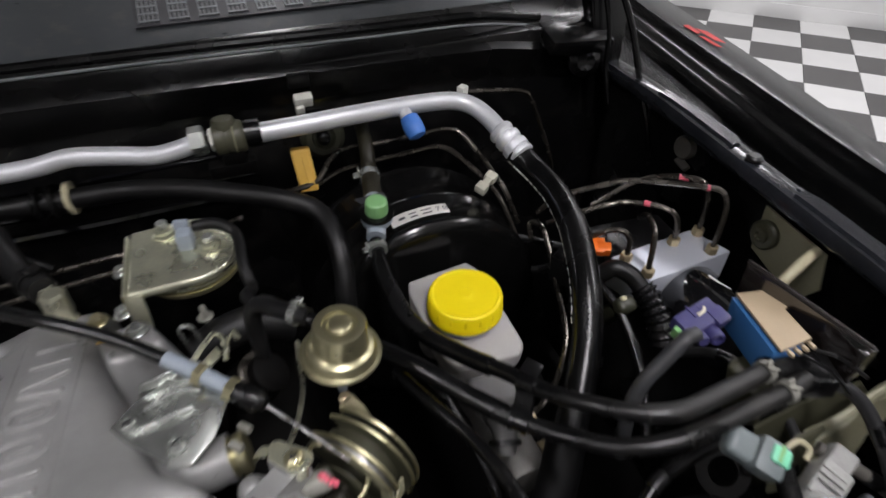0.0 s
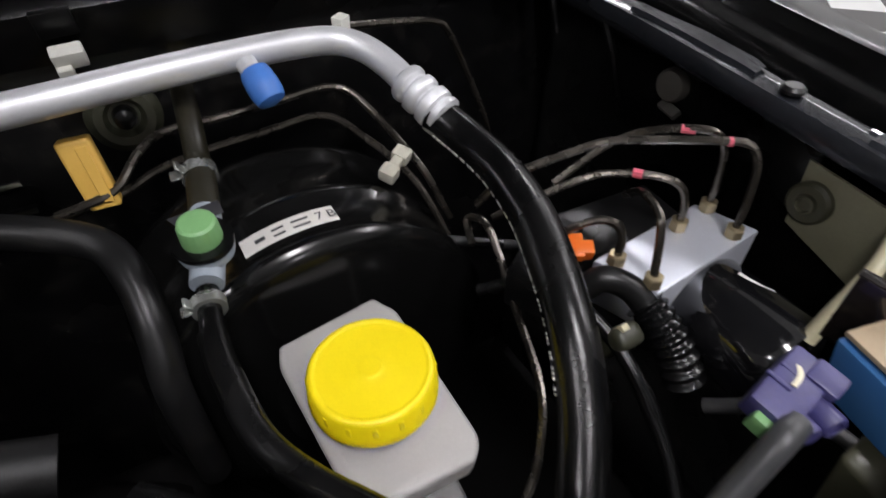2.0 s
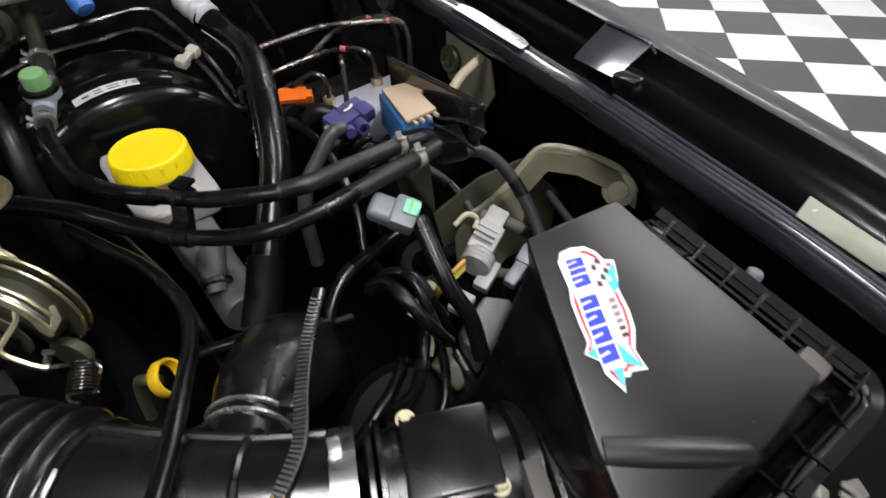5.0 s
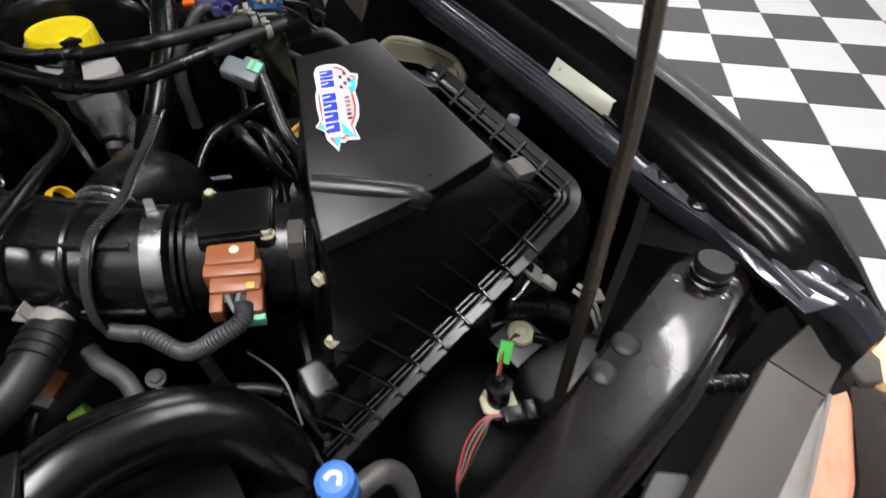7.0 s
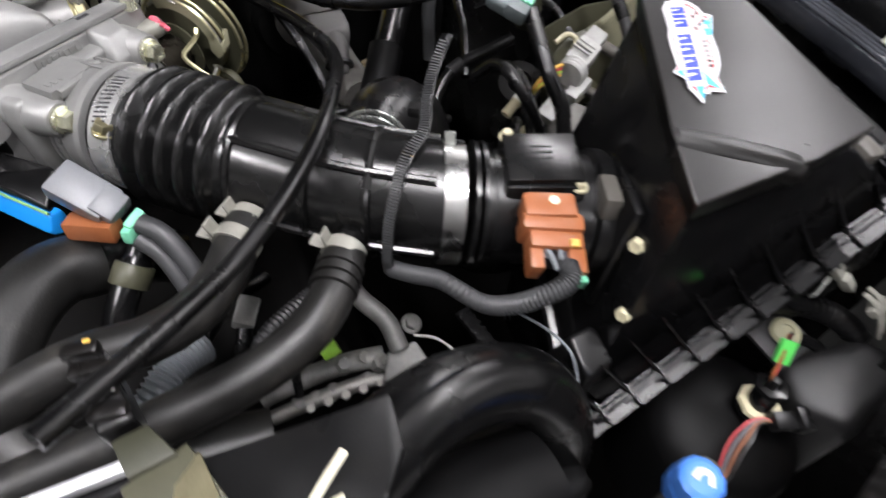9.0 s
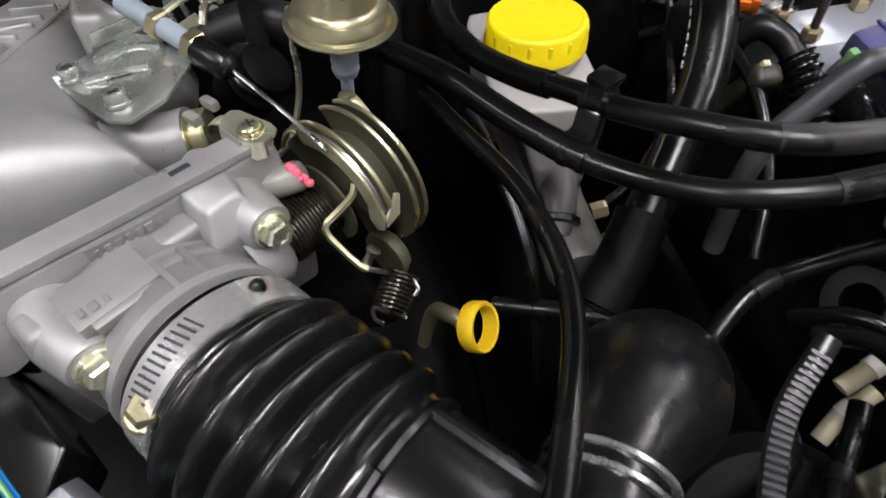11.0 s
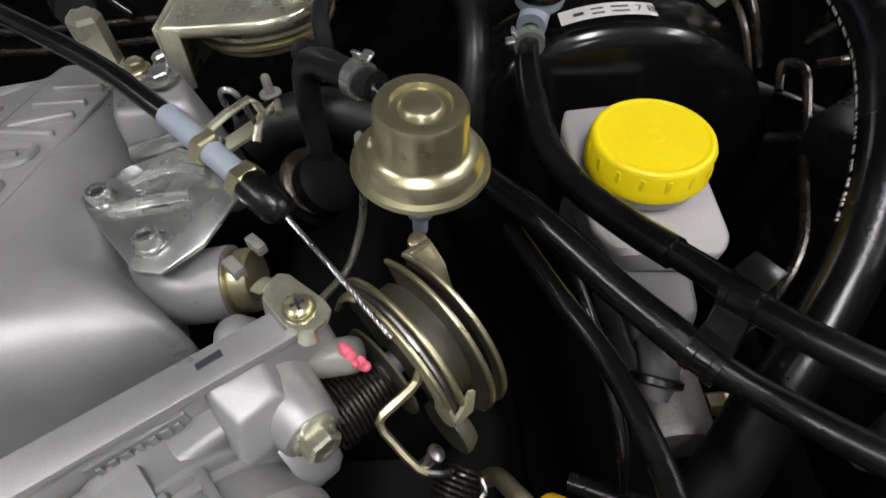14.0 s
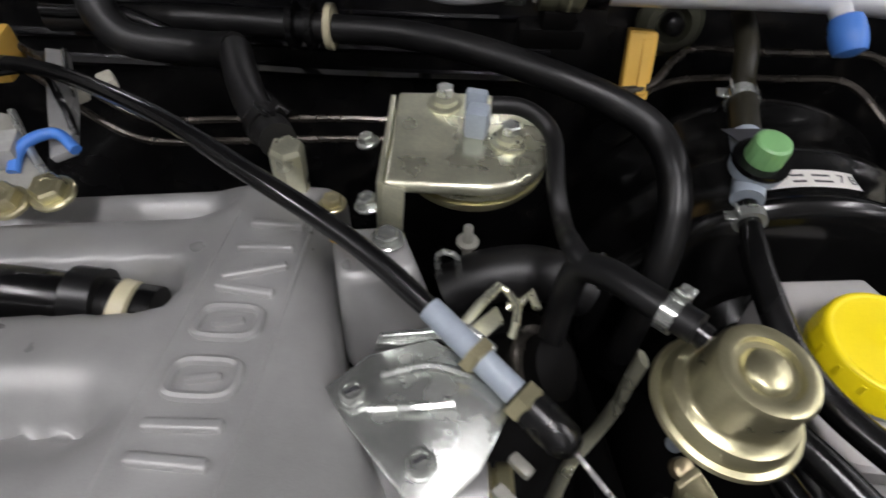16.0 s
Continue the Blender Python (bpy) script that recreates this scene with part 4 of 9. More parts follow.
def filter_lid():
    G, B, A, F, D, C = [V(p) for p in BOX_TOP]
    lipL, lipR, lipBR, lipBL = V((0.152, -0.153, 0.868)), V((0.352, -0.158, 1.006)), V((0.325, -0.035, 1.05)), V((0.205, -0.01, 0.93))
    H = V((0.170, -0.141, 0.928))
    # the cap: top, sloping facet and a rounded rim
    drop = V((0, 0, -0.0125))
    mid = (G + B + A + F + D + C) / 6
    ring = [G, B, A, F, C, D]
    part("lid", solid([*ring] + [q.lerp(V((mid.x, mid.y, q.z)), 0.03) + drop for q in ring], 0.0034, 3), PLASTIC_SATIN, filt, "grained black plastic lid", angle=60)
    # wall under the rim, set back from it; glossier plastic stands in for its shade
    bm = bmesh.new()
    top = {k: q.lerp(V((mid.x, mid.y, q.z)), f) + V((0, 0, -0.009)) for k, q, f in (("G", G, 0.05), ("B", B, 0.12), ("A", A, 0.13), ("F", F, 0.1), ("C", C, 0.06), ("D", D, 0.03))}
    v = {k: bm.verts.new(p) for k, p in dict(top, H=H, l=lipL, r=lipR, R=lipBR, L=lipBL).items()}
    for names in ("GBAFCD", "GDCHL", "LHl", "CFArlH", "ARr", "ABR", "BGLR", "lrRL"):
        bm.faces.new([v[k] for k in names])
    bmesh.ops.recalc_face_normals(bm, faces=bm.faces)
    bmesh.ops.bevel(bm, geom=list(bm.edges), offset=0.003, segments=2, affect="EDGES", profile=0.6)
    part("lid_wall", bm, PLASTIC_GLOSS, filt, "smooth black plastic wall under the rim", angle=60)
    # raised crease on the facet under the top
    part("crease", tube([D + V((0.0005, -0.003, -0.0074)), D.lerp(F, 0.4) + V((0, -0.003, -0.0066)), D.lerp(F, 0.8) + V((0, -0.002, -0.0078)), D.lerp(F, 0.93) + V((-0.001, 0.004, -0.012))], 0.0082, 28, 8), PLASTIC_SATIN, filt)
    # lip, double rail with cross teeth
    n = (lipR - lipL).cross(lipBR - lipL).normalized()
    if n.z < 0:
        n = -n
    loop = [lipL + V((-0.004, -0.006, 0)), lipR + V((0.008, -0.007, 0.001)), lipBR + V((0.012, 0.006, 0)), lipBL + V((-0.004, 0.008, 0))]
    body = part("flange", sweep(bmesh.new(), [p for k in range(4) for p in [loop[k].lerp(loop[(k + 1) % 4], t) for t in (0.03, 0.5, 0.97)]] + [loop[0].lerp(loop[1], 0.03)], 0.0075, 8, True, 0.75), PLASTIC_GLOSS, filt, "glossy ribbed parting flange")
    n_up = (n + V((0, -0.25, 1.1))).normalized()

    def ribbon(path, w, h):
        bm2, rings = bmesh.new(), []
        for i, p in enumerate(path):
            d = (path[min(i + 1, len(path) - 1)] - path[max(i - 1, 0)]).normalized()
            s = d.cross(n_up).normalized() * (w / 2)
            rings.append([bm2.verts.new(p + q) for q in (s, s * 0.75 + n_up * h, s * -0.75 + n_up * h, -s)])
        for p, q in zip(rings, rings[1:]):
            for k in range(4):
                bm2.faces.new((p[k], p[(k + 1) % 4], q[(k + 1) % 4], q[k]))
        bm2.faces.new(rings[0][::-1])
        bm2.faces.new(rings[-1])
        return bm2

    def rim(off):
        """The parting line, a distance outside the loop, with a round corner."""
        d1, d2 = (loop[1] - loop[0]).normalized(), (loop[2] - loop[1]).normalized()
        o1, o2 = d1.cross(n), d2.cross(n)
        r = 0.012 + off
        c = loop[1] - d1 * 0.012 + d2 * 0.012
        arc = [c + (o1 * math.cos(t) + d1 * math.sin(t)) * r for t in [math.pi / 2 * q / 6 * 1.0 for q in range(7)]]
        return [loop[0] + o1 * off, (loop[0] + loop[1]) / 2 + o1 * off] + arc + [loop[2] + o2 * off]
    CUT = 0.82
    for off, up, w_ in ((0.0052, 0.0065, 0.0092), (-0.0022, 0.0088, 0.0024), (-0.006, 0.0098, 0.0026)):
        path = rim(off)
        path[0] = path[0].lerp(path[2], CUT)
        path[1] = path[0].lerp(path[2], 0.5)
        part("flange_rail", ribbon([p + n * (up - 0.004) for p in path], w_, 0.0046), LIP, body)
    # glossy bars in lengths between thin dark webs along the sloping front
    d = (loop[1] - loop[0]).normalized()
    side = d.cross(n)
    TILES = 9
    pitch = (loop[1] - loop[0]).length * CUT / TILES
    for k in range(TILES):
        q = loop[0] + d * pitch * (k + 0.5)
        part("rail_tile", block(q + side * 0.0052 + n * 0.0046, (pitch * 0.95, 0.0078, 0.0046), n_up, d, 0.0004, 1), LIP, body)
        part("rail_bar", block(q - side * 0.0022 + n * 0.0066, (pitch * 0.95, 0.0018, 0.0048), n_up, d, 0.0004, 1), LIP, body)
        part("rail_bar", block(q - side * 0.0058 + n * 0.0076, (pitch * 0.95, 0.0018, 0.0048), n_up, d, 0.0004, 1), LIP, body)
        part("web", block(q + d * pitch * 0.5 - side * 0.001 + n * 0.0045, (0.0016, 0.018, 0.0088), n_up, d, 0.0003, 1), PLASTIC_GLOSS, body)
    d = (loop[2] - loop[1]).normalized()
    for k in range(7):
        q = loop[1].lerp(loop[2], (k + 0.5) / 7) - d.cross(n) * 0.001 + n * 0.0062
        part("tooth", block(q, (0.0022, 0.016, 0.008), n, d, 0.0003, 1), PLASTIC, body)
    # lower half
    lo = []
    for p, s in ((loop[0], 0), (loop[1], 0), (loop[2], 0), (loop[3], 0)):
        lo.append(p - n * 0.006)
    low = [V((0.18, -0.14, 0.76)), V((0.34, -0.15, 0.84)), V((0.33, -0.03, 0.84)), V((0.2, 0.0, 0.76))]
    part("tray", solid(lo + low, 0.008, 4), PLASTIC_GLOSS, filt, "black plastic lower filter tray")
    part("tray_bulge", lathe([(0.05, -0.13), (0.056, -0.1), (0.058, -0.06), (0.0555, -0.03), (0.049, -0.012), (0.038, 0.001), (0.02, 0.008), (0.004, 0.01)], (0.37, -0.122, 0.985), (0.25, -0.12, 1), 40), BELLOWS, filt, "glossy rounded side of the tray", angle=60)
    # reinforcing ribs on the sloping front
    along = (lipR - lipL).normalized()
    nw = along.cross(F - lipL).normalized()
    nw = nw if nw.y < 0 else -nw
    wup = nw.cross(along)
    wup = wup if wup.z > 0 else -wup
    s0, s1 = lipL.lerp(lipR, 0.1), lipL.lerp(lipR, 0.95)
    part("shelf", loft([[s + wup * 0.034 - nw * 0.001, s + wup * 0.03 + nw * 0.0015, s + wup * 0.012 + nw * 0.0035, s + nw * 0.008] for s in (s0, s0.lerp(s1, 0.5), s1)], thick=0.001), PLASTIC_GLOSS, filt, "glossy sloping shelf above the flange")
    for k in range(TILES + 1):
        q = lipL + along * (pitch * (k + 1) - 0.004)
        part("fin", plate([q - nw * 0.002, q + nw * 0.010, q + nw * 0.008 + wup * 0.01, q + nw * 0.003 + wup * 0.028, q + wup * 0.052 - nw * 0.001], (along * 0.0014)[:], 0.0003, 1), PLASTIC, filt)
    part("foot", solid([(0.147, -0.15, 0.93), (0.17, -0.148, 0.93), (0.17, -0.125, 0.94), (0.15, -0.125, 0.94), (0.147, -0.15, 0.86), (0.175, -0.148, 0.86), (0.175, -0.1, 0.86), (0.147, -0.1, 0.86)], 0.003), PLASTIC, filt)
    # moulded boss on the right shoulder
    part("boss", block((0.3295, -0.1365, 1.024), (0.018, 0.016, 0.02), (0.2, -0.2, 0.95), (1, 0, -0.2), 0.003), GREY_TOP, filt, "dull grey moulded boss")
    # snap clip
    ca, cb = V((0.3125, -0.165, 0.972)), V((0.335, -0.182, 0.9445))
    cd = (cb - ca).normalized()
    cp = part("snap_clip", block(ca.lerp(cb, 0.3), (0.021, 0.0105, 0.005), (0.25, -0.75, 0.6), cd, 0.0012), CLAMP_GREY, filt, "grey-green snap clip")
    part("clip_window", block(ca.lerp(cb, 0.2) + V((0.001, -0.0022, 0.0018)), (0.007, 0.006, 0.002), (0.25, -0.75, 0.6), cd, 0.0006), PLASTIC, cp)
    part("clip_tab", block(ca.lerp(cb, 0.82), (0.015, 0.008, 0.007), (0.25, -0.75, 0.6), cd, 0.002), CLAMP_GREY, cp)
    part("clip_wire", tube([ca.lerp(cb, 0.35) + V((-0.004, -0.002, -0.006)), ca.lerp(cb, 0.3) + V((-0.016, -0.006, -0.012)), ca.lerp(cb, 0.3) + V((-0.022, -0.006, -0.012))], 0.0012, 8, 4), ZINC, cp)
    for p in ((0.332, -0.038, 1.045), (0.352, -0.06, 1.033), (0.372, -0.085, 1.02)):
        screw("flange_bolt", p, (0.3, 0, 1), 0.005, 0.008, filt, material=GREY_PLUG)
    part("side_lug", block((0.312, -0.05, 1.062), (0.012, 0.03, 0.006), (0.4, 0, 1), (1, 0, 0), 0.0015), PLASTIC, filt)
    for p in ((0.185, -0.12, 1.005), (0.178, -0.135, 0.962)):
        screw("side_screw", p, (-0.9, -0.4, 0.2), 0.0045, 0.006, filt, material=CREAM)


filter_lid()


def on_lid(u, v, h=0.0012):
    """A place on the lid's top from sticker coordinates in metres."""
    G, B, A, F, D, C = [V(p) for p in BOX_TOP]
    n = (B - G).cross(A - G).normalized()
    if n.z < 0:
        n = -n
    o = V((0.2385, -0.058, 1.0895))
    far = (A - B).normalized()
    far = V((-0.42, -0.86, -0.26)).normalized()
    far = (far - n * far.dot(n)).normalized()
    right = far.cross(n)
    if right.x < 0:
        right = -right
    q = o + far * v + right * u
    q = q - n * (q - A).dot(n)
    return q + n * h


st = thing("sticker", (0.235, -0.075, 1.08), "die-cut white sticker with blue bars, red edge and cyan star", "sticker")


def sticker_shape(name, uv, material, h):
    part(name, plate([on_lid(u, v, 0.0008 + h) for u, v in uv], (0, 0, 0.0002), 0), material, st)


outline = [(-0.008, -0.0138), (-0.0055, -0.019), (0.0005, -0.0208), (0.0073, -0.0206), (0.012, -0.0172), (0.0144, -0.0125), (0.0192, -0.0115), (0.0175, -0.002), (0.0158, 0.0023), (0.0168, 0.0137), (0.016, 0.0227), (0.0122, 0.0317), (0.0145, 0.0407),
           (0.007, 0.0405), (0.0052, 0.0425), (0.003, 0.042), (0.0011, 0.0485), (-0.0024, 0.043), (-0.0048, 0.0395), (-0.0049, 0.034), (-0.0106, 0.0299), (-0.0076, 0.0252), (-0.0085, 0.0155), (-0.0086, 0.0055), (-0.0072, 0.0)]
mu, mv = 0.0035, 0.011


def shrunk(k, h):
    return [(mu + (u - mu) * k, mv + (v - mv) * h) for u, v in outline]


sticker_shape("backing", outline, STICK_WHITE, 0)
sticker_shape("red_border", shrunk(0.86, 0.93), STICK_RED, 0.0002)
sticker_shape("pale_field", shrunk(0.76, 0.88), STICK_PINK, 0.0003)
# star behind the bars
sticker_shape("cyan_star", [(-0.0095, 0.0296), (-0.0035, 0.027), (0.0, 0.018), (0.004, 0.0165), (0.0055, 0.028), (0.0132, 0.0398), (0.0045, 0.036), (0.0012, 0.0465), (-0.002, 0.036)], STICK_CYAN, 0.0005)
sticker_shape("cyan_point", [(0.0112, -0.0035), (0.0182, -0.0105), (0.0158, 0.0025), (0.0128, 0.005)], STICK_CYAN, 0.0005)
sticker_shape("white_bed", [(-0.0062, -0.0175), (0.0042, -0.0178), (0.0044, 0.001), (0.0048, 0.0378), (-0.0052, 0.0388), (-0.0058, 0.012)], STICK_WHITE, 0.0007)
# two rows of slanted dark blue bars
for k, v0 in enumerate((-0.0152, -0.0098, -0.0064, 0.004, 0.0112, 0.019, 0.0272)):
    wide = (0.0046, 0.0024, 0.0054, 0.0062, 0.0066, 0.007, 0.0074)[k]
    sticker_shape("blue_bar", [(-0.0046, v0 + 0.0012), (0.0036, v0), (0.0038, v0 + wide), (-0.0045, v0 + wide + 0.0012)], STICK_BLUE, 0.0009)
    if k in (0, 2, 3, 4, 5, 6):
        sticker_shape("white_slot", [(-0.0046, v0 + wide * 0.46 + 0.0012), (0.0002, v0 + wide * 0.42), (0.0002, v0 + wide * 0.55), (-0.0046, v0 + wide * 0.6 + 0.0012)], STICK_WHITE, 0.0011)
# small dark and white checks and slots on the side flag
for k in range(10):
    u0, v0 = 0.0068 + 0.0026 * (k % 3), -0.0145 + 0.0042 * (k // 3) + 0.0012 * (k % 3)
    sticker_shape("check", [(u0, v0), (u0 + 0.002, v0 + 0.0004), (u0 + 0.0018, v0 + 0.0028), (u0 - 0.0002, v0 + 0.0024)], INK if k % 2 else STICK_WHITE, 0.0007)
for k in range(6):
    v0 = 0.0075 + 0.0033 * k
    sticker_shape("side_bar", [(0.0088, v0), (0.0118, v0 - 0.0005), (0.0116, v0 + 0.0014), (0.0088, v0 + 0.0018)], GREY_PLUG if k < 4 else INK, 0.0007)

AXIS = [V((-0.040, 0.101, 1.008)), V((-0.012, 0.070, 1.007)), V((0.018, 0.040, 1.004)), V((0.066, -0.002, 0.997)), V((0.116, -0.034, 0.990)), V((0.162, -0.057, 0.985)), V((0.205, -0.078, 0.982))]

maf = thing("airflow_meter", (0.162, -0.055, 0.95), "black plastic airflow meter with a brown plug", "airflow meter")
DM = (AXIS[6] - AXIS[4]).normalized()
SM = V((0, 0, 1)).cross(DM)
part("barrel", lathe([(0.034, -0.036), (0.034, -0.03), (0.035, -0.03), (0.035, 0.028), (0.039, 0.03), (0.039, 0.043)], AXIS[5], DM, 40), PLASTIC, maf)
part("end_flange", block(AXIS[5] + DM * 0.0415, (0.086, 0.086, 0.006), DM, (0, 0, 1), 0.004), PLASTIC, maf)
part("flange_clip", block(AXIS[5] + DM * 0.035 - SM * 0.02 + V((0, 0, 0.032)), (0.016, 0.022, 0.01), DM, (0, 0, 1), 0.002), GREY_TOP, maf)
lidc = V((0.162, -0.055, 1.012))
part("sensor_body", block(lidc, (0.046, 0.046, 0.022), (0, 0, 1), DM, 0.004), PLASTIC, maf)
part("sensor_lid", block(lidc + V((0, 0, 0.0125)), (0.0435, 0.041, 0.004), (0, 0, 1), DM, 0.0018), PLASTIC, maf, "flat black sensor lid")
for k in range(3):
    part("moulded_mark", block(lidc + V((0, 0, 0.0147)) + SM * (0.008 - 0.005 * k), (0.012, 0.0012, 0.0004), (0, 0, 1), DM, 0), PLASTIC, maf)
for a, b in ((-0.018, 0.021), (0.019, -0.0195)):
    screw("screw", lidc + DM * a + SM * b + V((0, 0, 0.009)), (0, 0, 1), 0.0034, 0.005, maf, 0.005, CREAM)


def by_plug(d, q, z):
    """A place by the meter's lid: along the duct, across it, height over the lid's middle."""
    return lidc + DM * d + SM * q + V((0, 0, z))


plug = part("brown_plug", block(by_plug(-0.0014, -0.036, 0.004), (0.029, 0.016, 0.019), (0, -0.1, 1), DM, 0.003), BROWN, maf, "brown plastic wiring plug")
part("plug_shoulder", block(by_plug(-0.0008, -0.0445, 0.001), (0.0335, 0.011, 0.019), (0, -0.2, 1), DM, 0.003), BROWN, plug)
part("plug_neck", block(by_plug(0.0002, -0.053, -0.002), (0.029, 0.011, 0.0165), (0, -0.25, 1), DM, 0.0025), BROWN, plug)
for d_, w_, q_ in ((-0.0108, 0.0075, -0.0615), (0.0105, 0.0095, -0.0635)):
    part("plug_post", block(by_plug(d_, q_, -0.0055), (w_, 0.015, 0.0145), (0, -0.25, 1), DM, 0.0018), BROWN, plug)
part("plug_hollow", block(by_plug(-0.0006, -0.0595, -0.006), (0.014, 0.006, 0.013), (0, -0.25, 1), DM, 0.001), INK, plug)
part("plug_dot", lathe([(0.003, 0), (0.0028, 0.0006), (0.001, 0.0008)], by_plug(0.0012, -0.035, 0.0135), (0, -0.1, 1), 14), MARK, plug)
part("plug_lock", block(by_plug(0.0105, -0.0718, -0.009), (0.0105, 0.004, 0.009), (0, -0.25, 1), DM, 0.001), MINT, plug)
part("plug_seal", block(by_plug(0.0098, -0.0578, 0.0055), (0.005, 0.0045, 0.003), (0, -0.25, 1), DM, 0.001), YELLOW_BOX, plug)
for k in range(3):
    part("plug_wire", tube([by_plug(-0.005 + 0.004 * k, -0.057, 0.0), by_plug(-0.003 + 0.0025 * k, -0.0635, 0.0015), by_plug(0.0 + 0.0015 * k, -0.07, -0.002)], 0.0015, 8, 5), GREY_PLUG if k != 1 else PLASTIC, plug)

harn = thing("meter_loom", (0.1, -0.1, 0.95), "ribbed grey-black wiring sleeve from the meter plug", "wiring")
hp = [(0.137, -0.118, 1.012), (0.131, -0.127, 1.011), (0.116, -0.1255, 1.006), (0.105, -0.117, 0.995), (0.096, -0.104, 0.986), (0.0845, -0.0795, 0.984), (0.0745, -0.0655, 0.979), (0.0664, -0.0524, 0.9742)]
ln = spline(hp, 70)
part("sleeve", sweep(bmesh.new(), ln, rib_radius(0.0046, 0.0009, 56), 12), GREY_SLEEVE, harn)
part("core", tube(hp, 0.0042, 10), GREY_SLEEVE, harn)

duct = thing("intake_duct", (0.03, 0.02, 0.93), "moulded black rubber intake duct with deep bellows", "intake duct")


def intake():
    line = spline(AXIS[:5], 40)
    cut = [p for p in line]

    def rad(t):
        s = t * 4
        if s < 0.52:
            return 0.0375
        if s < 1.9:
            ph = (s - 0.52) / 1.38 * 5
            return 0.0365 + 0.0075 * (0.5 - 0.5 * math.cos(2 * math.pi * ph)) ** 0.6
        return 0.0375 - 0.001 * min(1, (s - 1.9))
    part("tube", sweep(bmesh.new(), cut, rad, 48), BELLOWS, duct, angle=70)
    # moulded ribs along and round the smooth part
    up = V((0, 0, 1))
    lon = []
    for s in (2.05, 2.4, 2.74, 3.24, 3.6, 3.85):
        k = int(s / 4 * (len(line) - 1))
        d = (line[k + 1] - line[k - 1]).normalized()
        side = up.cross(d).normalized()
        lon.append((line[k], d, side))
    for ang in (-29, -100, 40):
        a = radians(ang)
        part("rib", tube([p + (up * math.cos(a) - s * -math.sin(a)) * 0.0378 for p, d, s in lon], 0.0026, 8, 4), BELLOWS, duct)
    for p, d, s in (lon[0], lon[2], lon[3]):
        ring = [p + (up * math.cos(t) + s * math.sin(t)) * 0.0376 for t in [2 * math.pi * q / 24 for q in range(25)]]
        part("rib", sweep(bmesh.new(), ring, 0.0026, 8), BELLOWS, duct)
    # steel clamps
    d0 = (AXIS[1] - AXIS[0]).normalized()
    c0 = AXIS[0] + d0 * 0.0105
    w = part("worm_clamp", lathe([(0.0382, -0.0072), (0.0392, -0.0072), (0.0392, 0.0072), (0.0382, 0.0072)], c0, d0, 48), CLAMP_STEEL, duct, "bright steel worm drive clamp")
    sd = up.cross(d0).normalized()
    for k in range(12):
        a = radians(2 + k * 4.0)
        o = up * math.cos(a) - sd * math.sin(a)
        part("slot", block(c0 + o * 0.0392, (0.0009, 0.008, 0.0006), o, d0.cross(o) * 1.0 + d0 * 0.25, 0), INK, w)
    sx = V((-0.009, 0.003, -0.025)).normalized()
    so = (V((-0.0565, 0.0735, 1.021)) - c0).normalized()
    part("screw_box", block((-0.057, 0.0735, 1.017), (0.02, 0.013, 0.011), so, sx, 0.003), ZINC, w)
    part("screw_head", hexhead(V((-0.0535, 0.0725, 1.028)), -sx, 0.0058, 0.008, 0.0068), GOLD_DULL, w)
    a = radians(-34)
    o = up * math.cos(a) - sd * math.sin(a)
    part("band_hole", lathe([(0.0032, 0), (0.0032, 0.0012), (0.002, 0.003), (0.0006, 0.003)], c0 + o * 0.0388, o, 14), PLASTIC, w)
    d1 = DM
    c1 = AXIS[4] - d1 * 0.002
    w = part("band_clamp", lathe([(0.0372, -0.0062), (0.0382, -0.0062), (0.0382, 0.0062), (0.0372, 0.0062)], c1, d1, 48), STEEL, duct, "smooth bright steel band clamp")
    for off in (0.0125, 0.0175):
        part("end_bead", lathe([(0.036, -0.0018), (0.0388, -0.0012), (0.0388, 0.0012), (0.036, 0.0018)], c1 + d1 * off, d1, 40), BELLOWS, duct)
    o = (up + SM * 0.35).normalized()
    part("clamp_ear", block(c1 + o * 0.041, (0.006, 0.003, 0.009), o, d1, 0.0008), ZINC, w)
    part("clamp_hole", lathe([(0.0022, 0), (0.0022, 0.0008)], c1 + (up * 0.93 - SM * 0.1) * 0.0385, up, 12), INK, w)
    # branch to the resonator, with its double wire clamp
    br = [(0.078, 0.0, 0.99), (0.088, 0.028, 0.992), (0.103, 0.05, 0.99), (0.125, 0.072, 0.975), (0.145, 0.09, 0.945), (0.15, 0.1, 0.90)]
    part("branch", tube(br, lambda t: 0.022 if t < 0.35 else 0.022 + 0.012 * min(1, (t - 0.35) * 4), 28, 8), PLASTIC, duct, "black plastic resonator elbow")
    bd = (V(br[2]) - V(br[1])).normalized()
    for k in (-0.003, 0.004):
        ring = lathe([(0.0236, k - 0.0009), (0.0248, k - 0.0009), (0.0248, k + 0.0009), (0.0236, k + 0.0009)], V(br[1]) + bd * 0.01, bd, 32)
        part("wire_clamp", ring, ZINC, duct, "thin bright wire clamp")
    # two stubs for the hoses below
    part("stub", tube([(0.018, 0.022, 0.99), (0.008, 0.006, 0.994), (-0.002, -0.006, 0.997)], 0.0095, 16, 4), BELLOWS, duct)
    part("stub", tube([(0.062, -0.02, 0.985), (0.05, -0.034, 0.99), (0.038, -0.046, 0.992)], 0.0095, 16, 4), BELLOWS, duct)


intake()

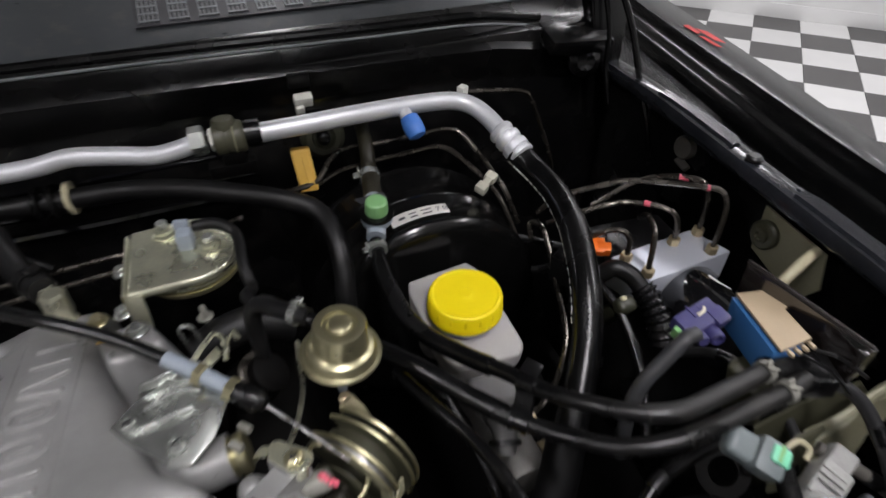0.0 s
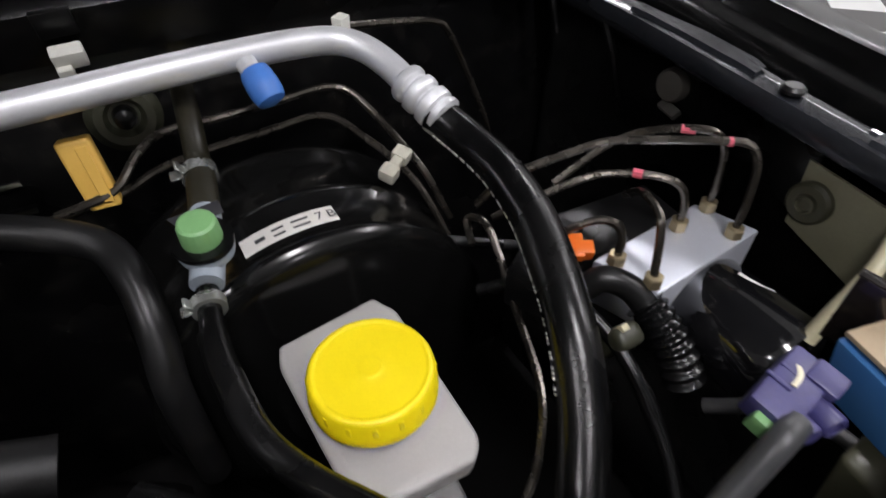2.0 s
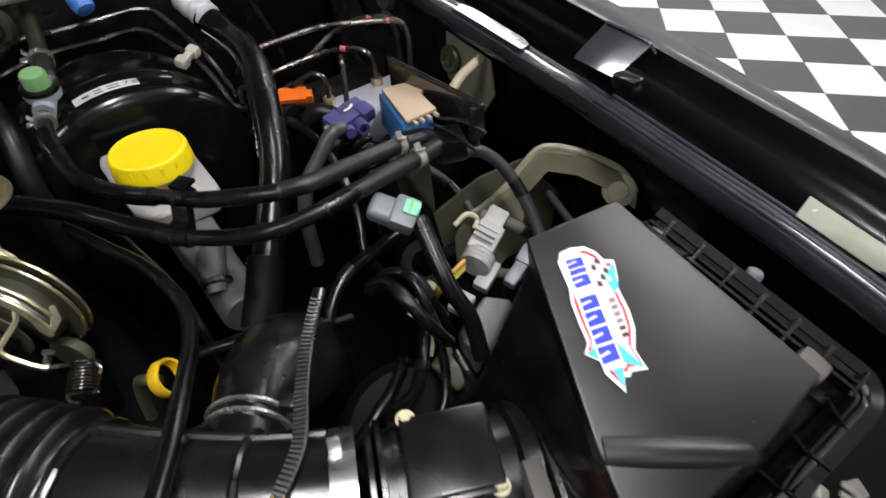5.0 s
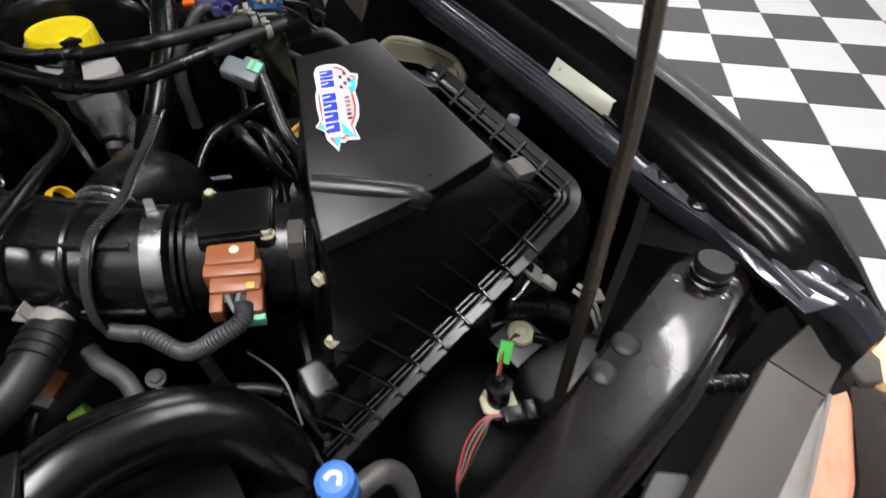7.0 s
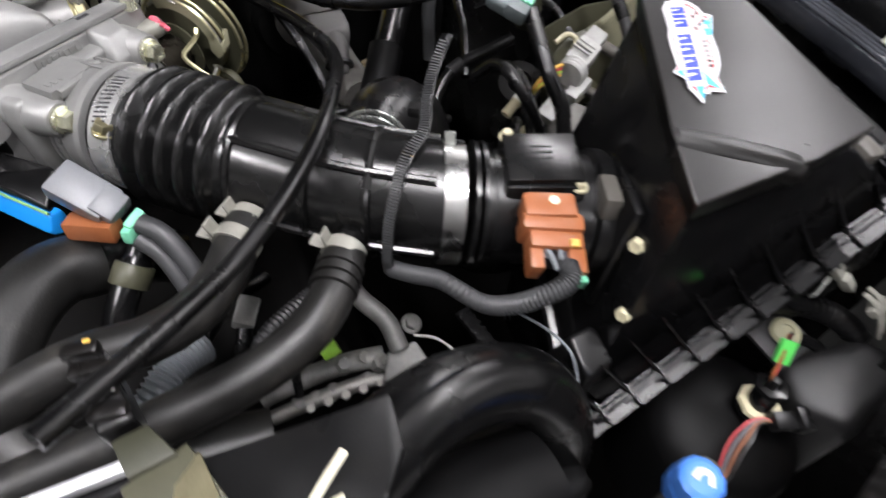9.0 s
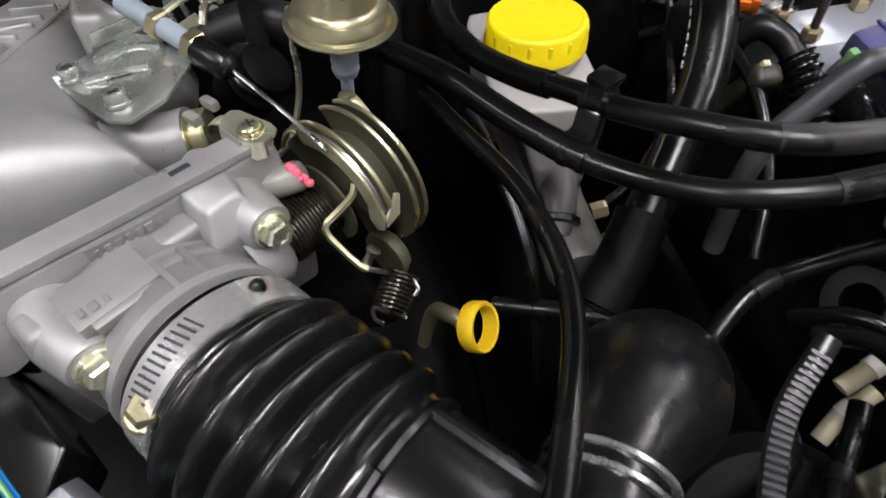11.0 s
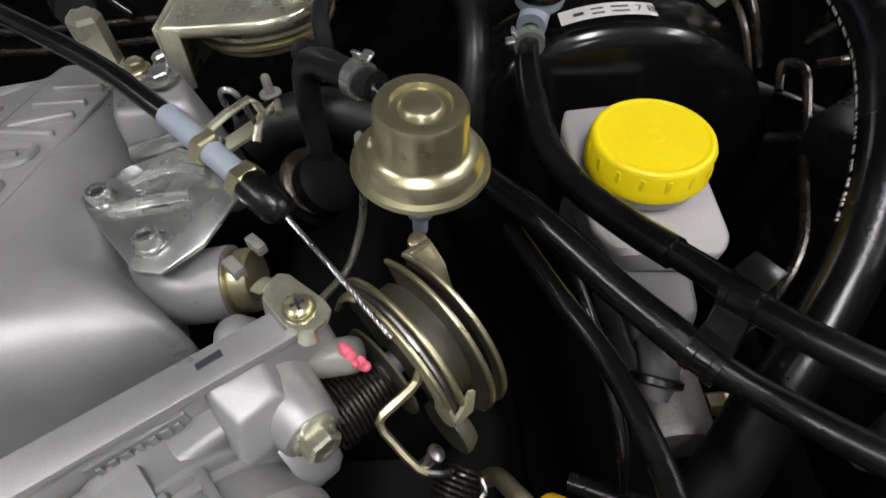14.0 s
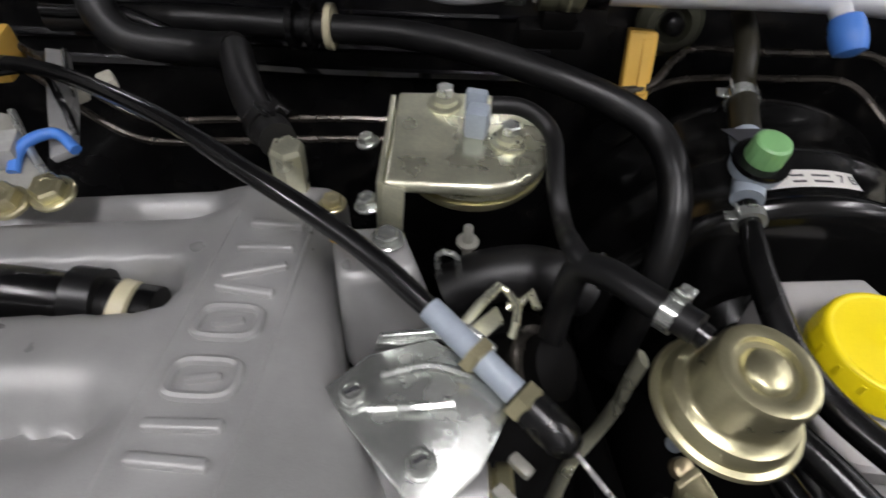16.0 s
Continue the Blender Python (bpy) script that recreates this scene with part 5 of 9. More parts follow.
tie = thing("cable_tie", (0.09, -0.02, 1.0), "long ribbed black cable tie round the duct", "cable tie")
tp = [(0.158, 0.053, 1.047), (0.139, 0.036, 1.036), (0.122, 0.012, 1.0335), (0.1075, -0.0125, 1.0335), (0.0868, -0.0308, 1.0335), (0.0755, -0.0425, 1.0245), (0.0672, -0.0498, 1.0075), (0.0638, -0.0535, 0.988), (0.066, -0.050, 0.966)]
part("strap", sweep(bmesh.new(), spline(tp, 14), 0.0036, 8, True, 0.35), PLASTIC, tie)
tl = spline(tp, 12)
for k in range(3, len(tl) - 3, 1):
    d = (tl[k + 1] - tl[k - 1]).normalized()
    nrm = V((-0.42, -0.5, 0.75))
    nrm = (nrm - d * nrm.dot(d)).normalized()
    part("tooth", block(tl[k] + nrm * 0.0017, (0.0011, 0.0056, 0.0014), nrm, d, 0), GREY_SLEEVE, tie)
part("head", block((0.114, 0.012, 1.0295), (0.008, 0.008, 0.007), (0, 0, 1), (0.6, 0.7, 0), 0.0015), PLASTIC, tie)
part("tie_mark", block((0.0895, -0.0285, 1.0345), (0.003, 0.006, 0.0008), (0, 0, 1), (0.6, 0.7, 0), 0), YELLOW_BOX, tie)


# ---------- intake manifold and throttle body ----------
def right_edge(y):
    t = [(0.40, -0.128), (0.346, -0.128), (0.267, -0.115), (0.247, -0.108), (0.198, -0.085), (0.17, -0.055), (0.10, -0.05)]
    for (ya, xa), (yb, xb) in zip(t, t[1:]):
        if ya >= y >= yb:
            return xa + (xb - xa) * (ya - y) / (ya - yb)
    return t[-1][1]


def crown_height(x, y):
    z = 1.0705 - 0.16 * (y - 0.18) - 0.6 * max(0, 0.17 - y) ** 1.5
    if x < -0.172:
        d = -0.172 - x
        k = min(1, d / 0.03)
        k = k * k * (3 - 2 * k)
        ph = (y - 0.2485) / 0.064
        z -= k * 0.022 * (1 - abs(math.cos(math.pi * ph))) ** 1.5 + 0.11 * d * k
        if abs(y - 0.2805) < 0.024 and d > 0.012:
            g = max(0, 1 - (abs(y - 0.2805) / 0.0155) ** 4) * min(1, (d - 0.012) / 0.02)
            z -= 0.045 * g
    if x > -0.128:
        z -= 0.13 * (x + 0.128)
    return z


man = thing("intake_manifold", (-0.2, 0.24, 0.9), "grey cast aluminium intake manifold with raised bars", "intake manifold")


def manifold():
    NA, NB = 90, 84
    bm = bmesh.new()
    rows = []
    for j in range(NB + 1):
        b = j / NB
        row = []
        for i in range(NA + 1):
            a = i / NA
            front = 0.10 + 0.075 * max(0, (a - 0.35) / 0.65) ** 1.6
            y = 0.368 + (front - 0.368) * b
            x = -0.45 + (right_edge(y) + 0.45) * a
            e = min(right_edge(y) - x, (y - front) * 1.0, (0.368 - y))
            q = max(0, 1 - e / 0.022)
            z = crown_height(x, y) - 0.024 * (1 - math.sqrt(max(0, 1 - q * q)))
            row.append(bm.verts.new((x, y, z)))
        rows.append(row)
    for p, q in zip(rows, rows[1:]):
        for k in range(NA):
            bm.faces.new((p[k], p[k + 1], q[k + 1], q[k]))
    edge = [v for v in rows[0]] + [r[-1] for r in rows[1:]] + rows[-1][-2::-1] + [r[0] for r in rows[-2:0:-1]]
    low = [bm.verts.new((v.co.x, v.co.y, 0.99)) for v in edge]
    for k in range(len(edge)):
        m = (k + 1) % len(edge)
        bm.faces.new((edge[k], edge[m], low[m], low[k]))
    part("casting", bm, CAST, man, "dull grey cast aluminium", angle=70)
    # raised plain bars and rounded frames on the crown, six groups
    def on_crown(x, y):
        return V((x, y, crown_height(x, y) + 0.0006))
    for xa, ya, xb, yb in ((-0.166, 0.183, -0.14, 0.182), (-0.166, 0.2, -0.14, 0.1985), (-0.166, 0.2115, -0.14, 0.212), (-0.165, 0.2765, -0.14, 0.2725), (-0.165, 0.2815, -0.139, 0.2905), (-0.164, 0.3015, -0.139, 0.302), (-0.163, 0.319, -0.138, 0.3185)):
        a, b = on_crown(xa, ya), on_crown(xb, yb)
        part("raised_bar", block((a + b) / 2, ((b - a).length, 0.0044, 0.0046), (0, 0.16, 1), b - a, 0.0015, 3), CAST, man)
    for cy in (0.2305, 0.257):
        ring = []
        for k in range(41):
            a = 2 * math.pi * k / 40
            ring.append(on_crown(-0.1535 + 0.0118 * math.copysign(abs(math.cos(a)) ** 0.55, math.cos(a)), cy + 0.0078 * math.copysign(abs(math.sin(a)) ** 0.55, math.sin(a))))
        part("raised_frame", sweep(bmesh.new(), ring, 0.0021, 8), CAST, man)
        part("raised_bar", block(on_crown(-0.1535, cy), (0.012, 0.003, 0.004), (0, 0.16, 1), (1, 0.2, 0), 0.0013), CAST, man)
    # slight step either side of the bars
    for dx in (-0.019, 0.019):
        part("raised_edge", tube([(-0.1535 + dx, yy, crown_height(-0.1535 + dx, yy) - 0.0004) for yy in (0.33, 0.3, 0.26, 0.22, 0.175)], 0.0011, 6, 6), CAST, man)
    hx = part("hex_fitting", lathe([(0.0088, 0.0), (0.0088, 0.026), (0.0075, 0.0285), (0.004, 0.0285)], (-0.152, 0.3535, 1.042), (0.05, -0.05, 1), 6), PALE_ZINC, man, "yellow zinc hexagon fitting", angle=20)
    part("fitting_collar", lathe([(0.0085, -0.004), (0.0085, 0.0), (0.007, 0.001)], (-0.152, 0.3535, 1.042), (0.05, -0.05, 1), 20), GOLD_DULL, hx)
    screw("boss_bolt", (-0.128, 0.337, 1.046), (0, 0, 1), 0.005, 0.006, man, 0.007, GOLD_DULL)
    # idle-air block at the side
    blk = part("air_block", solid([(-0.122, 0.305, 1.064), (-0.092, 0.309, 1.064), (-0.082, 0.286, 1.06), (-0.115, 0.278, 1.06), (-0.122, 0.305, 1.0), (-0.075, 0.31, 1.0), (-0.07, 0.272, 1.0), (-0.115, 0.27, 1.0)], 0.005), CAST, man, "pale cast air valve block")
    part("block_mark", block((-0.112, 0.296, 1.0655), (0.014, 0.007, 0.0006), (0, 0, 1), (1, -0.3, 0), 0), YELLOW_BOX, blk)
    screw("bolt", (-0.096, 0.2985, 1.064), (0, 0, 1), 0.0055, 0.005, blk, 0.0075)
    part("neck", tube([(-0.092, 0.21, 1.03), (-0.07, 0.203, 1.033), (-0.052, 0.203, 1.035)], 0.0145, 24, 6), CAST, man)
    ring = part("gold_plug", lathe([(0.0122, -0.004), (0.0126, -0.003), (0.0126, -0.0005), (0.0106, 0.0003), (0.0106, 0.0014), (0.0126, 0.0022), (0.0126, 0.0068), (0.0115, 0.0078), (0.007, 0.008)], (-0.051, 0.203, 1.035), (1, 0.02, 0.12), 32), GOLD, man, "yellow zinc ringed plug")
    # dark conduit lying in the slot between the runners
    part("slot_sleeve", tube([(-0.46, 0.289, 1.03), (-0.34, 0.286, 1.034), (-0.26, 0.283, 1.035), (-0.2, 0.28, 1.028)], 0.0125, 18, 6), RUBBER, man, "black sleeve between the runners")
    part("slot_ring", lathe([(0.0125, -0.004), (0.0142, -0.003), (0.0142, 0.003), (0.0125, 0.004)], (-0.214, 0.279, 1.031), (1, -0.05, -0.3), 26), CREAM, man, "cream ring on the sleeve")
    part("slot_collar", tube([(-0.235, 0.282, 1.036), (-0.222, 0.2815, 1.035)], 0.0142, 18, 4), PLASTIC, man)


manifold()

DT, ST, UP = V((0.66, -0.751, 0)).normalized(), V((0.751, 0.66, 0)).normalized(), V((0, 0, 1))
A0 = V((-0.040, 0.101, 1.008))
tb = thing("throttle_assembly", (-0.06, 0.13, 0.95), "grey cast throttle body with a gold cable quadrant", "throttle body")


def at_tb(s, n, z):
    """A place by the throttle body: across, towards the duct, height."""
    return V((A0.x, A0.y, 0)) + ST * s + DT * n + UP * z


def throttle():
    part("flange_bar", solid([at_tb(s, n + dn, z) for s, n in ((-0.052, -0.064), (0.07, -0.046)) for dn in (0, 0.012) for z in (0.96, 1.05)] + [at_tb(0.075, -0.046, 1.0), at_tb(0.075, -0.036, 1.0)], 0.004), CAST, tb)
    part("bar_lip", block(at_tb(0.01, -0.049, 1.0525), (0.122, 0.0135, 0.004), UP, ST + DT * 0.148, 0.0012), CAST, tb)
    part("bar_slot", block((-0.045, 0.1588, 1.0546), (0.0085, 0.0028, 0.0006), UP, ST + DT * 0.1, 0.0002, 1), INK, tb)
    part("ball_boss", lathe([(0.0088, -0.02), (0.0085, -0.004), (0.0072, 0.001), (0.005, 0.0035), (0.002, 0.0045)], (-0.044, 0.1735, 1.0445), (-0.35, -0.1, 1), 24), CAST, tb)
    part("flange", solid([at_tb(s, n, z) for s in (-0.04, 0.054) for n in (-0.046, -0.03) for z in (0.965, 1.042)] + [at_tb(s, n, 1.03) for s in (-0.044, 0.058) for n in (-0.046, -0.03)], 0.004), CAST_ROUGH, tb)
    part("barrel", lathe([(0.036, -0.045), (0.0355, -0.018), (0.037, -0.016), (0.037, -0.006), (0.034, -0.004), (0.034, 0.004)], A0, DT, 44), CAST_ROUGH, tb)
    part("barrel_bead", lathe([(0.0372, -0.0075), (0.0384, -0.007), (0.0384, -0.003), (0.0372, -0.0025)], A0, DT, 44), CAST, tb)
    pad = part("cast_pad", block(at_tb(-0.012, -0.0275, 1.0425), (0.03, 0.02, 0.0075), (UP + DT * 0.1).normalized(), ST, 0.0007, 2), CAST_ROUGH, tb)
    part("cast_pad", block(at_tb(-0.012, -0.0165, 1.0422), (0.022, 0.0035, 0.005), (UP + DT * 0.2).normalized(), ST, 0.0008), CAST_ROUGH, tb)
    for k in range(6):
        part("raised_bar", block(at_tb(-0.023 + 0.0044 * k, -0.0225, 1.0467 - 0.0005 * k), (0.0022 + 0.0008 * (k % 2), 0.0045, 0.0007), UP, ST, 0.0003, 1), CAST_ROUGH, pad)
    strip = part("cast_pad", block(at_tb(0.0055, -0.0432, 1.0448), (0.03, 0.0014, 0.007), UP, ST + DT * 0.148, 0.0005), CAST_ROUGH, tb)
    for k in range(7):
        part("raised_bar", block(at_tb(-0.006 + 0.0038 * k, -0.0434 + 0.00056 * k, 1.0448), (0.0016 + 0.0007 * (k % 3), 0.0008, 0.0042), UP, ST + DT * 0.148, 0.0002, 1), CAST_ROUGH, strip)
    for n0 in (-0.029, -0.0235):
        part("barrel_step", lathe([(0.0352, n0), (0.0366, n0 + 0.0006), (0.0366, n0 + 0.0026), (0.0352, n0 + 0.0034)], A0, DT, 44), CAST, tb)
    part("cast_rib", block(at_tb(0.014, -0.016, 1.0412), (0.0028, 0.02, 0.004), (UP + ST * 0.4).normalized(), ST, 0.0006), CAST_ROUGH, tb)
    part("cast_rib", block(at_tb(0.004, -0.016, 1.0445), (0.0025, 0.018, 0.003), UP, ST, 0.0006), CAST_ROUGH, tb)
    for s, z in ((0.0457, 1.032), (-0.030, 1.03)):
        b = part("boss", lathe([(0.0135, -0.05), (0.0125, -0.03), (0.0105, -0.0165), (0.0098, -0.0155)], at_tb(s, 0, z), DT, 24), CAST, tb)
        part("bolt_head", hexhead(at_tb(s, -0.0155, z), DT, 0.0064, 0.0078, 0.0082), PALE_ZINC, b, "pale zinc hexagon bolt", angle=20)
    part("boss", lathe([(0.011, -0.01), (0.011, 0.012), (0.009, 0.014)], at_tb(-0.05, -0.056, 1.03), UP + ST * -0.3, 22), CAST, tb)
    # top wedge behind the upper bolt
    part("web", solid([at_tb(0.028, -0.045, 1.052), at_tb(0.048, -0.045, 1.052), at_tb(0.044, -0.027, 1.047), at_tb(0.03, -0.027, 1.046), at_tb(0.024, -0.02, 1.034), at_tb(0.05, -0.02, 1.034), at_tb(0.02, -0.045, 1.0), at_tb(0.056, -0.045, 1.0), at_tb(0.055, -0.022, 1.0)], 0.0016), CAST, tb)
    # small saddle plate screwed to the bar's end, with a leg curled round the plug
    rim = [(-0.0315, 0.1795), (-0.0298, 0.1868), (-0.0275, 0.1893), (-0.0235, 0.1885), (-0.0105, 0.1775), (-0.0078, 0.1735), (-0.0085, 0.1695), (-0.0125, 0.1658), (-0.0175, 0.1655), (-0.022, 0.168)]
    bk = part("screw_bracket", plate([(x, y, 1.0555) for x, y in rim], (0, 0, 0.0019), 0.0009), PALE_ZINC, tb, "pale zinc saddle bracket")
    part("bracket_lip", plate([(-0.0218, 0.1678, 1.057), (-0.0175, 0.1654, 1.057), (-0.0125, 0.1657, 1.057), (-0.0128, 0.1652, 1.0495), (-0.0175, 0.1648, 1.0485), (-0.0215, 0.167, 1.0495)], (0.0006, 0.0014, 0), 0.0005), PALE_ZINC, bk)
    part("bracket_leg", tube([(-0.0305, 0.184, 1.0565), (-0.0345, 0.187, 1.0545), (-0.0375, 0.1915, 1.0475), (-0.039, 0.195, 1.036)], 0.0036, 8, 6, 0.22), PALE_ZINC, bk)
    part("bracket_leg", plate([(-0.0318, 0.1795, 1.0565), (-0.0222, 0.168, 1.0565), (-0.0262, 0.1665, 1.044), (-0.0325, 0.174, 1.04)], (0.0012, 0.001, 0), 0.0005), CAST_ROUGH, bk)
    sc_ = V((-0.018, 0.1738, 1.0573))
    part("screw_head", lathe([(0.0056, 0), (0.0056, 0.0011), (0.0045, 0.0013), (0.0045, 0.0024), (0.0034, 0.0034), (0.001, 0.0036)], sc_, UP, 24), GOLD, bk, "gold zinc cross screw")
    part("cross_slot", block(sc_ + UP * 0.0036, (0.005, 0.0009, 0.0006), UP, ST + DT * 0.3, 0), INK, bk)
    part("cross_slot", block(sc_ + UP * 0.0036, (0.0009, 0.005, 0.0006), UP, ST + DT * 0.3, 0), INK, bk)
    # return spring, shaft and quadrant
    C = at_tb(0.066, -0.026, 1.012)
    coil = []
    for k in range(14 * 12 + 1):
        a = 2 * math.pi * k / 12
        coil.append(C + ST * (-0.014 + 0.026 * k / 168) + (DT * math.cos(a) + UP * math.sin(a)) * 0.0135)
    part("shaft", lathe([(0.009, -0.03), (0.009, 0.0), (0.005, 0.0), (0.005, 0.05)], C, ST, 20), CAST_ROUGH, tb)
    part("return_spring", sweep(bmesh.new(), coil, 0.00085, 6), SPRING, tb, "dark coiled return spring")
    part("boss_pad", lathe([(0.017, -0.032), (0.017, -0.02), (0.014, -0.016)], C, ST, 26), CAST_ROUGH, tb)

    def disc(off, r0, mat, name, label="", lo=-70, hi=200, r1=0.006, w=0.0012):
        bm = bmesh.new()
        ring = []
        n = 40
        inner = []
        for k in range(n + 1):
            a = radians(lo + (hi - lo) * k / n)
            o = DT * math.cos(a) + UP * math.sin(a)
            ring.append(C + ST * off + o * r0)
            inner.append(C + ST * off + o * r1)
        pts = ring + inner[::-1]
        return part(name, plate(pts, (ST * w)[:], 0), mat, tb, label)
    def by_shaft(s, n, z):
        return C + ST * s + DT * n + UP * z
    disc(0.0175, 0.0368, OLIVE_LIGHT, "quadrant", "olive zinc cable quadrant", 22, 112, 0.029)
    disc(0.0135, 0.02, OLIVE, "spring_seat", "", -60, 200)
    def rim(off, r, lo, hi, w=0.0012, mat=None):
        return sweep(bmesh.new(), [C + ST * (off + 0.0005) + (DT * math.cos(radians(lo + (hi - lo) * k / 32)) + UP * math.sin(radians(lo + (hi - lo) * k / 32))) * r for k in range(33)], w, 8)
    # olive faces and dark drum carry the shade; only the rims keep gold
    for off, r, lo, hi, face in ((0.0232, 0.0362, 14, 140, OLIVE_LIGHT), (0.0362, 0.0365, -70, 122, OLIVE), (0.0421, 0.0365, -70, 116, OLIVE)):
        fl = disc(off, r, face, "quadrant_flange", "zinc flange with its shade in the olive face, bright gold rim", lo, hi, 0.0285 if off < 0.03 else 0.024, 0.001)
        part("flange_rim", rim(off, r, lo, hi), GOLD, fl, "bright gold rim")
    part("quadrant_rim", rim(0.0177, 0.0364, 24, 112, 0.0009), GOLD, tb, "bright gold edge")
    disc(0.0195, 0.0325, OLIVE, "quadrant_groove", "", 8, 150, 0.008, 0.0034)
    disc(0.0374, 0.0315, DARK, "quadrant_groove", "", -60, 136, 0.008, 0.0045)
    disc(0.0247, 0.026, OLIVE, "quadrant_drum", "added dark drum holding the shade between the rims", -60, 170, 0.008, 0.0114)
    # bent copper-gold tip where the quadrant's edge starts
    part("quadrant_tip", tube([by_shaft(0.0176, -0.0118, 0.0342), by_shaft(0.0165, -0.0142, 0.0345), by_shaft(0.0145, -0.0175, 0.031), by_shaft(0.0132, -0.02, 0.0245)], 0.0022, 8, 6, 0.5), GOLD, tb)
    arc = [C + ST * 0.0212 + (DT * math.cos(radians(a)) + UP * math.sin(radians(a))) * 0.0338 for a in range(16, 132, 8)]
    part("wire_in_groove", sweep(bmesh.new(), arc, 0.0014, 8), STEEL, tb)
    part("stop_tab", plate([by_shaft(0.0175, n, z) for n, z in ((0.0282, 0.021), (0.0338, 0.0142), (0.0362, 0.0085), (0.0345, 0.001), (0.03, -0.002), (0.0255, 0.003), (0.0262, 0.012))], (ST * 0.0014)[:], 0.0004), OLIVE_LIGHT, tb, "pale olive stop tab")
    part("stop_tooth", plate([by_shaft(0.0182, 0.0348, 0.009), by_shaft(0.0182, 0.035, 0.0035), by_shaft(0.0255, 0.0362, 0.0075), by_shaft(0.0285, 0.0345, 0.0165), by_shaft(0.0262, 0.0335, 0.0175), by_shaft(0.0235, 0.0345, 0.0118)], (DT * 0.0014)[:], 0.0005), OLIVE_LIGHT, tb)
    ss = part("stop_screw", lathe([(0.0066, -0.013), (0.0068, -0.004), (0.0068, 0.006), (0.0058, 0.0085), (0.0035, 0.0095)], V((-0.0105, 0.1695, 1.0325)), V((0.87, -0.05, 0.28)), 20), CLAMP_GREY, tb, "dull grey stop screw boss")
    part("stop_rubber", tube([(-0.0265, 0.1665, 1.027), (-0.0205, 0.168, 1.03), (-0.0185, 0.1685, 1.031)], 0.0062, 14, 4), RUBBER, tb)
    random.seed(31)
    for at, r_ in (((-0.0055, 0.1675, 1.0402), 0.0026), ((-0.0042, 0.1662, 1.0388), 0.0024), ((-0.0068, 0.1688, 1.0405), 0.0018), ((-0.0018, 0.1655, 1.0355), 0.0023), ((0.0002, 0.1648, 1.0335), 0.0021), ((-0.0028, 0.1642, 1.0368), 0.0016)):
        part("pink_mark", lathe([(r_, -0.001), (r_ * (0.85 + 0.2 * random.random()), 0.0004), (r_ * 0.5, 0.0012), (0.0002, 0.0014)], at, (0.4, -0.5, 0.75), 9), PINK, ss, "pink paint mark")
    wire = [V((0.0185, 0.1645, 1.0295)), V((0.017, 0.162, 1.026)), V((0.0145, 0.1595, 1.0245)), V((0.0045, 0.1525, 1.0205)), V((0.0032, 0.1508, 1.0185)), V((0.0045, 0.1485, 1.0155)), V((0.0115, 0.142, 1.0085)), V((0.016, 0.1385, 1.005)), V((0.0188, 0.1375, 1.0035))]
    part("spring_hook", sweep(bmesh.new(), wire, 0.0019, 6, True, 0.8), GOLD, tb, "bent gold zinc hook wire", angle=25)
    part("hook_pin", lathe([(0.0022, -0.004), (0.0022, 0.0062), (0.0034, 0.0064), (0.0034, 0.0078), (0.0015, 0.0084)], (0.0185, 0.1405, 1.0045), (0.55, 0.2, 0.8), 14), STEEL, tb)
    low = []
    sa, sb_ = V((0.0325, 0.1445, 0.986)), V((0.0245, 0.1285, 0.98))
    ea, eb, ew = frame_of(sb_ - sa)
    for k in range(9 * 12 + 1):
        a = 2 * math.pi * k / 12
        low.append(sa.lerp(sb_, k / 108) + (ea * math.cos(a) + eb * math.sin(a)) * 0.0082)
    part("lower_spring", sweep(bmesh.new(), low, 0.0009, 6), SPRING, tb, "dark coiled spring")
    part("spring_tail", tube([low[0], (0.038, 0.139, 0.989), (0.0395, 0.135, 0.987), (0.0375, 0.1325, 0.985)], 0.001, 6, 6), STEEL, tb)
    part("spring_tail", tube([low[-1], (0.019, 0.129, 0.985), (0.018, 0.126, 0.981), (0.022, 0.123, 0.98)], 0.001, 6, 6), STEEL, tb)
    part("spring_tail", tube([(0.0188, 0.1375, 1.0035), (0.024, 0.138, 1.0), (0.027, 0.1405, 0.995)], 0.0013, 6, 4), STEEL, tb)
    part("roller", lathe([(0.013, -0.003), (0.0135, 0.0), (0.0115, 0.004), (0.004, 0.006)], by_shaft(0.026, 0.024, -0.03), ST, 28), OLIVE, tb)
    # position sensor with plugs
    sb = part("position_sensor", solid([(-0.128, 0.090, 1.011), (-0.096, 0.0525, 1.004), (-0.124, 0.117, 1.012), (-0.086, 0.073, 1.015), (-0.127, 0.091, 0.985), (-0.095, 0.054, 0.98), (-0.124, 0.117, 0.985), (-0.086, 0.073, 0.985)], 0.002), PLASTIC_GLOSS, tb, "black throttle position sensor")
    part("sensor_cap", solid([(-0.126, 0.114, 1.018), (-0.116, 0.119, 1.018), (-0.108, 0.108, 1.018), (-0.118, 0.103, 1.018), (-0.126, 0.114, 1.005), (-0.108, 0.108, 1.005)], 0.0015), PLASTIC, sb)
    part("sensor_edge", solid([(-0.130, 0.0895, 1.008), (-0.0965, 0.0495, 1.001), (-0.1335, 0.0855, 0.998), (-0.1, 0.0455, 0.99), (-0.124, 0.094, 1.006), (-0.09, 0.054, 0.999), (-0.124, 0.094, 0.985), (-0.09, 0.054, 0.982)], 0.0015), AZURE, sb, "bright blue plastic edge")
